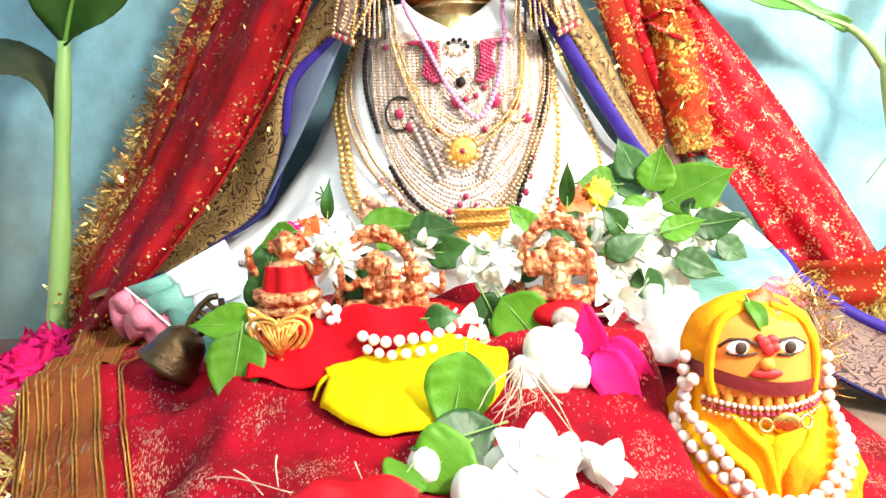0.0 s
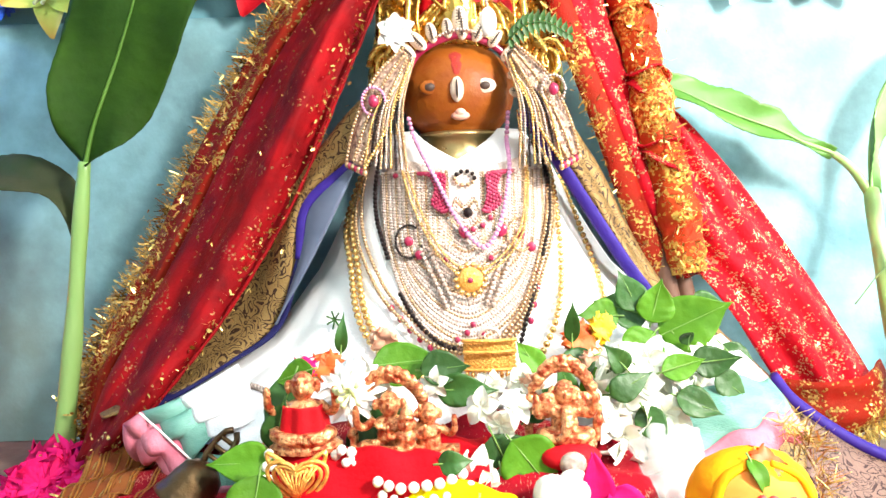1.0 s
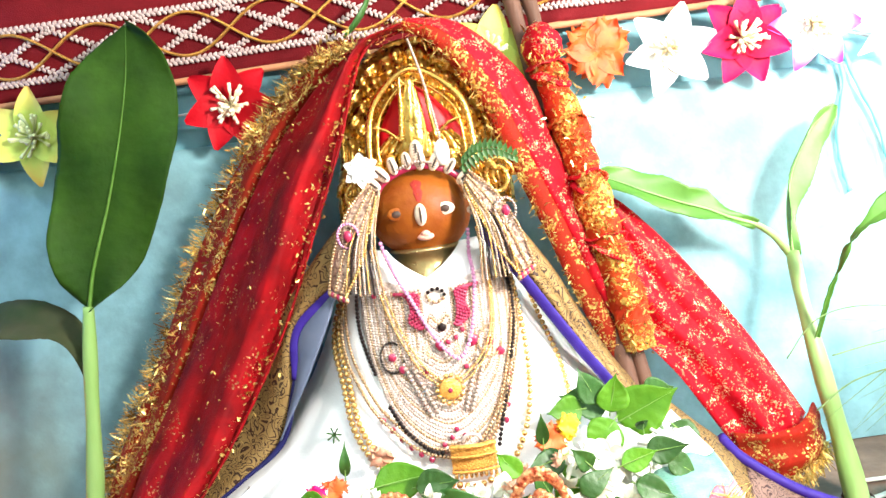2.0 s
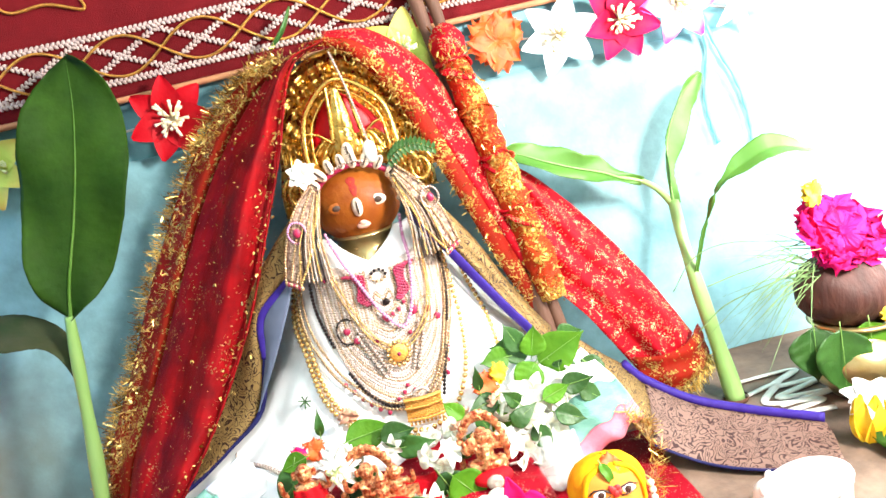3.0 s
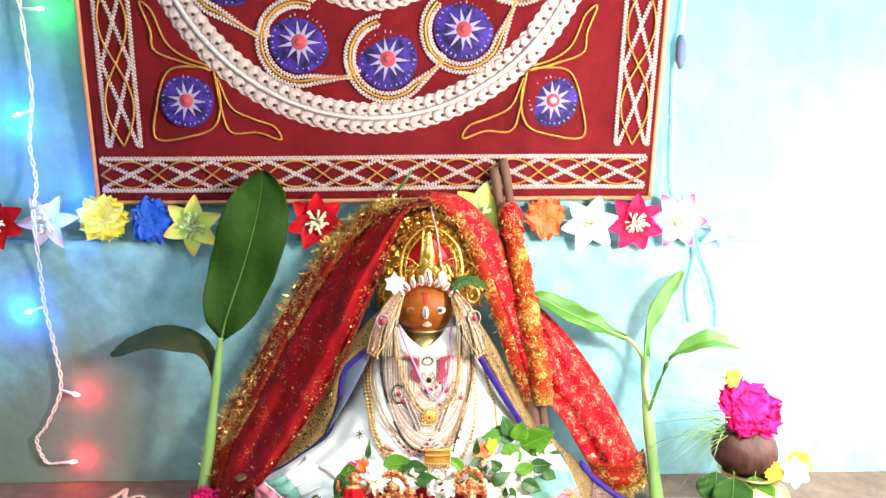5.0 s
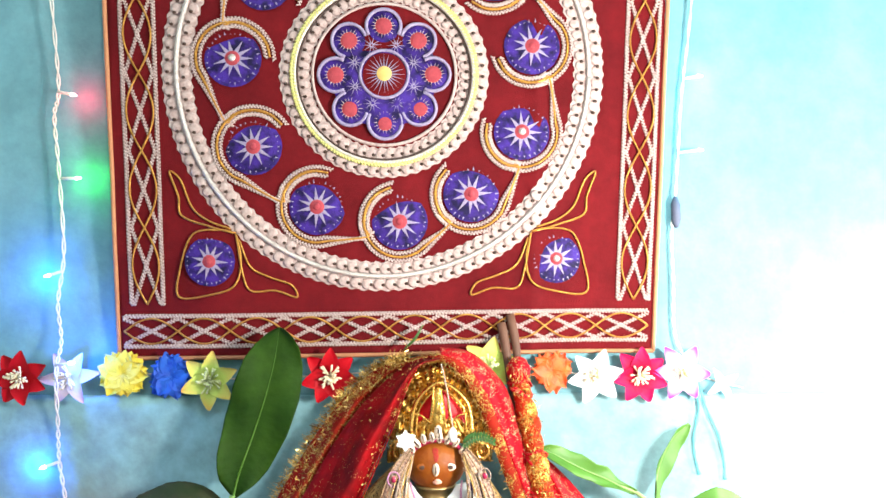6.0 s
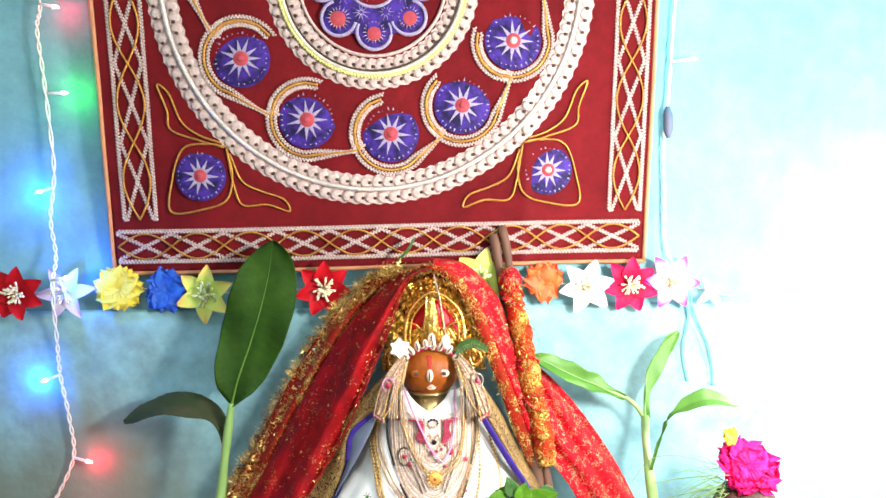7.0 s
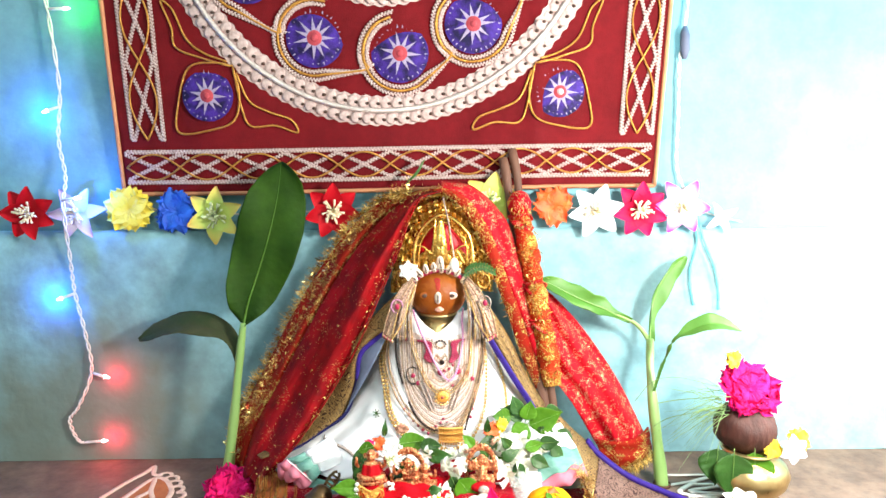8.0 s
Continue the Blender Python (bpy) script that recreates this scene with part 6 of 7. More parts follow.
# bead bunches on the shoulders
for sx, cx, cz in ((-1, -0.070, 0.345), (1, 0.084, 0.350)):
    b = thing("shoulder_ornament", "bunch of pink and champagne beaded strands on the statue's shoulder", "ornament", (cx, -0.16, cz), group="shoulder ornaments")
    rail_o = [(0.005 + sx * px, py, pz) for px, py, pz in ((0.050, -0.150, 0.396), (0.074, -0.162, 0.370), (0.092, -0.168, 0.332), (0.100, -0.172, 0.300))]
    rail_i = [(0.005 + sx * px, py, pz) for px, py, pz in ((0.044, -0.154, 0.382), (0.054, -0.170, 0.350), (0.068, -0.178, 0.318), (0.084, -0.180, 0.292))]
    part("bead_panel", two_rail(rail_o, rail_i, 30, 10, 0.004, 0.0012, 12, sx), M_BIBDARK, b, "flat panel of white and pink beadwork", solid=0.002)
    for rail in (rail_o, rail_i, between(rail_o, rail_i, 0.35), between(rail_o, rail_i, 0.68)):
        bead_run(spline([(x, y - 0.006, z) for x, y, z in rail], 40), 0.0017, (M_CHAMPAGNE, M_GOLDBEAD)[rail is rail_i], b, "panel_beading")
    for k in range(7):
        p = Vector(rail_o[-1]).lerp(Vector(rail_i[-1]), k / 6)
        part("end_drop", ball(p + Vector((0, -0.004, -0.004)), (0.0024, 0.0024, 0.0034), 8, 6), M_GARNET if k % 2 else M_CHAMPAGNE, b)
    for k in range(9):
        t = k / 8
        top = Vector((0.005 + sx * (0.040 + 0.010 * t), -0.152, 0.388 - 0.008 * t))
        end = Vector((0.005 + sx * (0.048 + 0.036 * t), -0.184, 0.288 + 0.006 * t))
        bead_run(spline([top, top.lerp(end, 0.5) + Vector((sx * 0.006, -0.012, 0.003)), end], 40), 0.0013, (M_CHAMPAGNE, M_SILVERBEAD, M_BLACKBEAD, M_GOLDBEAD, M_SILVERBEAD)[k % 5], b)
    part("panel_stone", ball((cx, -0.178, cz + 0.004), (0.0045, 0.003, 0.0055), 10, 6), M_GARNET, b)
    bead_run([Vector((cx + 0.010 * math.cos(a / 6), -0.176, cz + 0.004 + 0.012 * math.sin(a / 6))) for a in range(38)], 0.0015, M_PINKPEARL if sx < 0 else M_SILVERBEAD, b, "stone_rim")

# cowrie headband
band = thing("cowrie_headband", "band of cream cowrie shells round the statue's brow", "headband", (0.005, -0.14, 0.39))
shell = ball((0, 0, 0), (0.0052, 0.0045, 0.0095), 12, 10)
shell.join(ball((0, -0.0042, 0), (0.0010, 0.0009, 0.0078), 6, 6, 1))
for i in range(7):
    for sx in (-1, 1):
        shell.join(ball((sx * 0.0016, -0.0041, -0.006 + 0.002 * i), (0.0010, 0.0005, 0.0004), 4, 3, 1))
shell_me = mesh_of("cowrie", shell, [M_SHELL, M_DARK])
bo = base_of(band)
for k, ang in enumerate((-8, 10, 33, 52, 68, 84, 97, 112, 127, 141, 163, 187)):
    a = radians(ang)
    p = Vector((FACE.x + 0.0570 * math.cos(a), -0.143 - 0.006 * abs(math.sin(a)), FACE.z + 0.003 + 0.0505 * math.sin(a)))
    turn = Matrix.Rotation(math.pi / 2 - a + 0.15 * math.sin(k * 2.1), 4, "Y")
    piece("cowrie", shell_me, band, Matrix.Translation(p - bo) @ turn @ Matrix.Scale(1.05 + 0.12 * math.sin(k * 1.7), 4))
piece("cowrie", shell_me, band, Matrix.Translation(Vector((0.006, -0.146, 0.420)) - bo) @ Matrix.Scale(1.35, 4))
part("band", tube(spline([(-0.045, -0.135, 0.372), (-0.030, -0.142, 0.395), (0.005, -0.147, 0.407), (0.040, -0.142, 0.395), (0.055, -0.135, 0.372)], 40), 0.0035, 7), M_GARNET, band)
bead_run(spline([(-0.018, -0.150, 0.405), (0.006, -0.154, 0.411), (0.030, -0.150, 0.405)], 30), 0.0017, M_SILVERBEAD, band)
place(star_flower("white blossom at the side of the crown", [P_WHITE], 6, 0.018, 0.007, None, "", rows=2, seed=61), pose(-0.050, -0.150, 0.408, -10, 0, 0))
bud = thing("hanging_bud", "white bud on a beaded cord hanging before the crown", "bud", (0.03, -0.15, 0.415))
part("bud", ball((0.031, -0.150, 0.417), (0.008, 0.007, 0.013), 14, 10), P_WHITE, bud)
bead_run(spline([(0.031, -0.148, 0.43), (0.027, -0.143, 0.46), (0.020, -0.134, 0.50), (0.012, -0.12, 0.535)], 50), 0.0017, M_SILVERBEAD, bud)
fern = thing("fern_sprig", "small dark green fern sprig at the side of the crown", "fern", (0.07, -0.15, 0.41))
fr = spline([(0.046, -0.148, 0.398), (0.062, -0.154, 0.412), (0.082, -0.154, 0.414), (0.102, -0.15, 0.404)], 12)
part("stalk", tube(fr, 0.0009, 5), M_GREEN2, fern)
for i, p in enumerate(fr[1:]):
    for sx in (-1, 1):
        part("leaflet", leaf_geo(0.015 - 0.0006 * i, 0.0028, 0.2, 0.0, nu=4, nv=6).moved(towards(p, (0.35, -0.05, sx), (0, -1, 0.1))), M_GREEN2, fern)

# ---- low platform with red cloth ----
M_REDCLOTH = glitter("red_gold_tissue", (0.38, 0.002, 0.014), (0.11, 0.001, 0.005), (1.0, 0.50, 0.34), cell=2000, amount=0.34, patches=26, patch_low=0.53, stretch=(1.0, 0.3, 0.3), metal=0.2)
M_BORDER = glitter("gold_striped_border", (0.13, 0.02, 0.008), (0.22, 0.07, 0.015), (1.0, 0.60, 0.18), cell=700, amount=0.30, patches=34, patch_low=0.45, stretch=(1.4, 0.12, 0.3))


def cloth_edge(y):
    return lerp_table([(-0.70, -0.16), (-0.44, -0.262), (-0.385, -0.290), (-0.325, -0.318), (-0.2, -0.335)], y)


def bed(x, y):
    h = lerp_table([(-0.70, 0.0), (-0.655, 0.004), (-0.62, 0.034), (-0.54, 0.042), (-0.43, 0.05), (-0.395, 0.062), (-0.365, 0.084), (-0.33, 0.09), (-0.2, 0.09)], y)
    low = lerp_table([(-0.70, 0.0), (-0.56, 0.002), (-0.47, 0.010), (-0.41, 0.020), (-0.37, 0.040), (-0.345, 0.052), (-0.32, 0.056), (-0.2, 0.052)], y)
    s = min(1, max(0, (x + 0.175) / 0.05))
    h = low + (h - low) * s * s * (3 - 2 * s)
    left = min(1, max(0, (x - cloth_edge(y)) / 0.026))
    lim = 0.115
    right = min(1, max(0, (lim + 0.02 - x) / 0.022))
    e = min(left, right)
    e = math.sin(e * math.pi / 2)
    wr = 0.0035 * math.sin(x * 42 + 9 * y) * math.sin(y * 60 + 3 * x) + 0.004 * fbm(x * 16, y * 16, 4.0)
    wr += 0.004 * math.sin(y * 95 + 6 * math.sin(x * 9)) + 0.004 * max(0, math.sin(y * 46 - 11 * x + 2 * math.sin(x * 14))) ** 3
    return (h + wr * (0.4 + 0.6 * e)) * e + 0.002


cloth = thing("altar_cloth", "red tissue cloth with gold specks over a low platform", "cloth", (-0.08, -0.4, 0))
part("cloth", grid(lambda u, v: (-0.340 + 0.62 * u, -0.69 + 0.52 * v, bed(-0.340 + 0.62 * u, -0.69 + 0.52 * v)), 170, 150), M_REDCLOTH, cloth)
def on_border(u, y):
    x = cloth_edge(y) + 0.016 + 0.056 * u
    return (x, y, bed(x, y) + 0.0016)


part("gold_border", grid(lambda u, v: on_border(u, -0.66 + 0.44 * v), 30, 130), M_BORDER, cloth, "gold striped border")
for u in (0.02, 0.07, 0.12, 0.24, 0.30, 0.36, 0.52, 0.66, 0.70, 0.92, 0.97, 1.22, 1.27):
    part("gold_stripe", tube([Vector(on_border(u + 0.02 * fbm(i * 0.3, u * 30), -0.62 + 0.39 * i / 60)) + Vector((0, 0, 0.0008)) for i in range(61)], 0.0007, 5), M_GOLDCORD, cloth)
tagged(part("tinsel", fringe([(cloth_edge(-0.56 + 0.04 * i) + 0.012, -0.56 + 0.04 * i, 0.03) for i in range(9)], 300, 0.018, 0.7, (-0.7, 0, 0.5), 9), M_TINSEL, cloth, smooth=False), kind="stuff")
bundle = Geo().join(grid(lambda u, v: (-0.125 + 0.14 * u, -0.388 + 0.075 * v, bed(-0.125 + 0.14 * u, -0.388 + 0.075 * v) + 0.004 + 0.012 * math.sin(math.pi * u) * math.sin(math.pi * min(1, v * 1.4)) + 0.0025 * math.sin(u * 23 + v * 9)), 50, 26))
single("red_cloth", bundle, mat("bright_red_cotton", (0.56, 0.003, 0.010), (0.40, 0.003, 0.010), scale=26, rough=0.75, bump=0.35, bscale=300, spec=0.1), "bright red cotton cloth under the small idols", "cloth", (-0.05, -0.35, 0.09), solid=0.0015)
single("red_cloth", grid(lambda u, v: (-0.100 + 0.085 * u, -0.560 + 0.062 * v, bed(-0.100 + 0.085 * u, -0.560 + 0.062 * v) + 0.005 + 0.009 * math.sin(math.pi * u) * v + 0.002 * math.sin(u * 17)), 30, 20), M_REDSATIN, "folded bright red satin cloth on the altar cloth", "cloth", (-0.06, -0.5, 0.05), solid=0.0015)

# yellow cloth crescent
M_YELLOW = mat("yellow_cotton", (0.70, 0.47, 0.0), (0.78, 0.57, 0.003), scale=24, rough=0.75, bump=0.3, bscale=300, spec=0.1)


def yellow(u, v):
    x = -0.076 + 0.104 * u
    belly = 0.020 + 0.036 * math.sin(math.pi * min(1, 0.12 + 0.86 * u)) ** 0.7
    y = -0.374 - belly * (1 - v) - 0.002 * math.sin(u * 6)
    return (x + 0.003 * math.sin(v * 5), y, bed(x, y) + 0.004 + 0.009 * math.sin(math.pi * v) ** 0.6 + 0.0012 * math.sin(u * 13 + v * 5) + 0.0006 * math.sin(u * 31))


ycl = thing("yellow_cloth", "bright yellow gathered cotton cloth lying on the altar", "cloth", (-0.02, -0.39, 0.07))
part("cloth", grid(yellow, 50, 20), M_YELLOW, ycl, solid=0.0015)
part("tied_corner", tube(spline([(-0.068, -0.387, 0.078), (-0.078, -0.392, 0.074), (-0.083, -0.398, 0.064)], 16), lambda s: 0.0045 - 0.003 * s, 8, 0.5), M_YELLOW, ycl)

# ---- small idols: plain forms ----
M_IDOL = mat("orange_gilt_metal", (0.36, 0.055, 0.020), (0.84, 0.42, 0.19), scale=210, rough=0.30, metal=0.6, bump=1.0, bscale=360, spread=0.22)
M_IDOLRED = mat("red_doll_cloth", (0.42, 0.004, 0.010), (0.52, 0.006, 0.012), scale=70, rough=0.7, bump=0.4, spec=0.15)


def floor_z(x, y):
    return bed(x, y) + 0.008


def idol_seated(x, y, s, dressed, arch=False, wide=1.0):
    """A cast seated figure with crown and raised arms, in plain rounded forms."""
    g = Geo()
    z = floor_z(x, y) + 0.001
    at = lambda dx, dy, dz: Vector((x + dx * s * wide, y + dy * s, z + dz * s))
    add = lambda dx, dy, dz, r, turn=None: g.join(ball(at(dx, dy, dz), tuple(q * s for q in r), 14, 10, 0, turn))
    g.join(lathe([(0.001, 0), (0.024 * s, 0), (0.025 * s, 0.004 * s), (0.021 * s, 0.007 * s), (0.001, 0.0075 * s)], 20, 0, 0.65).moved(Matrix.Translation((x, y, z - 0.002))))
    for sx in (-1, 1):
        g.join(tube(spline([at(sx * 0.004, -0.002, 0.010), at(sx * 0.018, -0.006, 0.011), at(sx * 0.010, -0.013, 0.009), at(-sx * 0.002, -0.013, 0.009)], 14), 0.0048 * s, 8))
        g.join(tube(spline([at(sx * 0.010, 0, 0.029), at(sx * 0.018, -0.002, 0.024), at(sx * 0.022, -0.006, 0.029), at(sx * 0.022, -0.008, 0.036)], 14), lambda q: (0.0036 - 0.001 * q) * s, 8))
        add(sx * 0.022, -0.009, 0.039, (0.0026, 0.0022, 0.0042))
        add(sx * 0.0095, -0.001, 0.041, (0.0026, 0.0026, 0.0045))
    add(0, 0, 0.018, (0.0105, 0.008, 0.011))
    add(0, -0.001, 0.027, (0.0125, 0.008, 0.006))
    add(0, -0.001, 0.041, (0.0080, 0.0078, 0.0100))
    add(0, -0.0088, 0.0405, (0.0013, 0.0016, 0.0022))
    g.join(lathe([(0.0085 * s, 0.0), (0.0095 * s, 0.003 * s), (0.0075 * s, 0.006 * s), (0.0080 * s, 0.008 * s), (0.005 * s, 0.013 * s), (0.0012 * s, 0.018 * s), (0.0002, 0.0185 * s)], 14).moved(Matrix.Translation(at(0, 0, 0.046))))
    for k in range(9):
        a = math.pi * (1.1 + 0.8 * k / 8)
        add(0.010 * math.cos(a), -0.008, 0.030 + 0.006 * math.sin(a), (0.0015, 0.0015, 0.0015))
    if arch:
        for k in range(17):
            a = math.pi * (k / 16)
            add(0.027 * math.cos(a), 0.007, 0.016 + 0.048 * math.sin(a), (0.0042, 0.0035, 0.0048))
        g.join(tube([at(0.026 * math.cos(math.pi * k / 16), 0.008, 0.014 + 0.044 * math.sin(math.pi * k / 16)) for k in range(17)], 0.0028 * s, 7))
        for sx in (-1, 1):
            g.join(tube([at(sx * 0.026, 0.008, 0.0), at(sx * 0.026, 0.008, 0.016)], 0.0035 * s, 8))
    return g


def ornate(g, seed, n=70):
    """Small raised beads over a cast form."""
    rnd = random.Random(seed)
    out = Geo().join(g)
    for _ in range(n):
        p = Vector(rnd.choice(g.v))
        out.join(ball(p, rnd.uniform(0.0006, 0.0010), 6, 5))
    out.m = [0] * len(out.f)
    return out


def cast(g, label, at):
    """One fused metal form."""
    ob = single("idol", g, [M_IDOL], label, "idol", at, group="small idols")
    r = ob.modifiers.new("fused", "REMESH")
    r.mode, r.voxel_size, r.use_smooth_shade = "VOXEL", 0.0008, True
    return ob


cast(ornate(idol_seated(-0.108, -0.335, 1.02, True), 1), "small seated orange-gilt idol in a red dress", (-0.108, -0.335, 0.09))
dz = floor_z(-0.108, -0.335)
dress = grid(lambda u, v: (-0.108 + (0.0175 - 0.004 * v + 0.0010 * math.sin(u * 44)) * math.cos(2 * math.pi * u), -0.337 + (0.0125 - 0.002 * v + 0.0010 * math.sin(u * 44)) * math.sin(2 * math.pi * u), dz + 0.010 + 0.021 * v), 48, 12, 0, True)
single("idol_dress", dress, M_IDOLRED, "pleated red cloth dress on a small idol", "cloth", (-0.108, -0.337, 0.09), solid=0.001)
i2 = idol_seated(-0.050, -0.338, 0.9, False, True, 1.1).join(idol_seated(-0.024, -0.345, 0.78, False)).join(idol_seated(-0.038, -0.350, 0.55, False))
i2.join(box((-0.075, -0.352, floor_z(-0.04, -0.34) - 0.004), (-0.004, -0.328, floor_z(-0.04, -0.34) + 0.006)))
cast(ornate(i2, 2, 120), "small orange-gilt idol group under an arch", (-0.04, -0.34, 0.09))
i3 = idol_seated(0.066, -0.338, 0.88, False, True, 1.0)
for sx in (-1, 1):
    i3.join(ball((0.066 + sx * 0.012, -0.341, 0.130), (0.008, 0.003, 0.009), 12, 8))
i3.join(tube(spline([(0.066, -0.347, 0.130), (0.066, -0.353, 0.120), (0.063, -0.354, 0.112), (0.059, -0.352, 0.110)], 14), lambda s: 0.0045 - 0.002 * s, 8))
cast(ornate(i3, 3, 80), "small seated orange-gilt idol with large ears", (0.066, -0.338, 0.09))
single("idol_skirt", ball((0.068, -0.352, 0.099), (0.020, 0.012, 0.009), 18, 10).join(ball((0.068, -0.362, 0.098), (0.009, 0.005, 0.008), 12, 8, 1)), [M_IDOLRED, M_SILVERBEAD], "small red cloth skirt with silver lace round an idol", "cloth", (0.068, -0.35, 0.09))

# filigree heart pendant before the first idol
hp = thing("heart_pendant", "openwork gold heart pendant with a wire tassel", "pendant", (-0.106, -0.362, 0.07))
hx, hy, hz = -0.106, -0.373, 0.100


def heart(s, n=50):
    return [Vector((hx + s * 0.0165 * math.sin(a) ** 3, hy - 0.004 * math.cos(a), hz + s * (0.0135 * math.cos(a) - 0.005 * math.cos(2 * a) - 0.002 * math.cos(3 * a)) - 0.004)) for a in [2 * math.pi * i / n for i in range(n + 1)]]


for s in (1.15, 0.9, 0.6):
    part("heart_wire", tube(heart(s), 0.0014, 6), M_FILIGREE, hp)
for k in range(9):
    a = -1.2 + 2.4 * k / 8
    part("lattice_wire", tube([(hx, hy - 0.003, hz - 0.016), (hx + 0.006 * math.sin(a), hy - 0.005, hz - 0.004), (hx + 0.014 * math.sin(a), hy - 0.002, hz + 0.004 + 0.004 * math.cos(a))], 0.0009, 5), M_FILIGREE, hp)
for sx in (-1, 1):
    part("corner_curl", tube(spline([(hx + sx * 0.008, hy, hz + 0.008), (hx + sx * 0.018, hy, hz + 0.014), (hx + sx * 0.017, hy, hz + 0.006)], 14), 0.0015, 6), M_FILIGREE, hp)
for k in range(6):
    part("tassel_wire", tube(spline([(hx, hy, hz - 0.018), (hx - 0.004 + 0.0025 * k, hy - 0.004, hz - 0.028), (hx - 0.008 + 0.0035 * k, hy - 0.008, hz - 0.036 + 0.002 * (k % 3))], 10), 0.0009, 5), M_FILIGREE, hp)

# small dark bell lying beside the hem
M_OLDBRASS = mat("dark_tarnished_brass", (0.04, 0.028, 0.020), (0.15, 0.085, 0.035), scale=60, rough=0.35, metal=0.85, bump=0.4, bscale=160)
bell = thing("hand_bell", "dark tarnished brass hand bell lying on the altar cloth", "bell", (-0.19, -0.315, 0.055))
bm = towards((-0.197, -0.330, 0.066), (0.50, 0.25, 0.62), (0, -1, 0.3)) @ Matrix.Scale(0.74, 4)
part("cup", lathe([(0.028, -0.004), (0.027, 0.0), (0.024, 0.008), (0.022, 0.02), (0.019, 0.03), (0.011, 0.037), (0.003, 0.039)], 28).moved(bm), M_OLDBRASS, bell, solid=0.002)
part("clapper", ball(bm @ Vector((0.004, -0.006, -0.004)), 0.006, 10, 8), M_OLDBRASS, bell)
for sx in (-1, 1):
    part("handle_rail", tube([bm @ Vector((sx * q, 0, zz)) for q, zz in ((0.006, 0.036), (0.009, 0.046), (0.0095, 0.06), (0.007, 0.072), (0.002, 0.077))], 0.0024, 7), M_OLDBRASS, bell)
for zz in (0.046, 0.056, 0.066):
    part("handle_rung", tube([bm @ Vector((-0.009, 0, zz)), bm @ Vector((0, -0.001, zz)), bm @ Vector((0.009, 0, zz))], 0.0018, 6), M_OLDBRASS, bell)
ank = thing("silver_chain", "twisted silver chain lying on the robe's hem", "chain", (-0.19, -0.25, 0.12))
acp = [Vector((x, robe_front(x, z) - 0.006, z)) for x, z in ((-0.215, 0.134), (-0.210, 0.120), (-0.195, 0.112), (-0.175, 0.115), (-0.155, 0.112), (-0.140, 0.104))]
for ph in (0, 2.1, 4.2):
    part("strand", tube([p + Vector((0.002 * math.cos(i * 0.9 + ph), 0, 0.002 * math.sin(i * 0.9 + ph))) for i, p in enumerate(spline(acp, 70))], 0.0013, 5), M_SILVERBEAD, ank)

# ---- orange-faced doll in yellow cloth: one plain form ----
M_DOLLYELLOW = mat("yellow_orange_cotton", (0.82, 0.44, 0.006), (0.80, 0.19, 0.006), scale=15, spread=0.3, rough=0.75, bump=0.4, bscale=260, spec=0.12)
M_DOLLFACE = mat("orange_vermilion_face", (0.72, 0.20, 0.03), (0.78, 0.28, 0.05), scale=40, rough=0.65, spec=0.2)
M_EYEWHITE = mat("painted_white", (0.82, 0.80, 0.76), (0.8, 0.78, 0.74), scale=50, rough=0.5)
M_REDPAINT = mat("painted_red", (0.60, 0.02, 0.02), (0.50, 0.02, 0.02), scale=100, rough=0.6)
M_MAROONBAND = mat("dark_red_band", (0.13, 0.004, 0.006), (0.18, 0.006, 0.008), scale=100, rough=0.6, bump=0.3)
DX, DY = 0.163, -0.405
DOLL = [(0.0, 0.064), (0.020, 0.062), (0.038, 0.053), (0.054, 0.042), (0.066, 0.0365), (0.080, 0.0370), (0.100, 0.0350), (0.109, 0.0295), (0.116, 0.020), (0.1205, 0.007), (0.1215, 0.0015)]


def doll_r(z):
    return lerp_table(DOLL, z)


def doll_p(x, z, lift=0.0):
    r = doll_r(z)
    return Vector((DX + x, DY - 0.72 * math.sqrt(max(0.0, r * r - x * x)) - lift, z))


def doll_fold(u, v):
    return (0.0034 * math.sin(u * 37.7 + 9 * v) + 0.002 * math.sin(u * 75.4 - 14 * v)) * (1 - v) ** 1.5 + 0.0007 * math.sin(u * 25.1 + 20 * v) + 0.0006 * math.sin(v * 60 + u * 12)


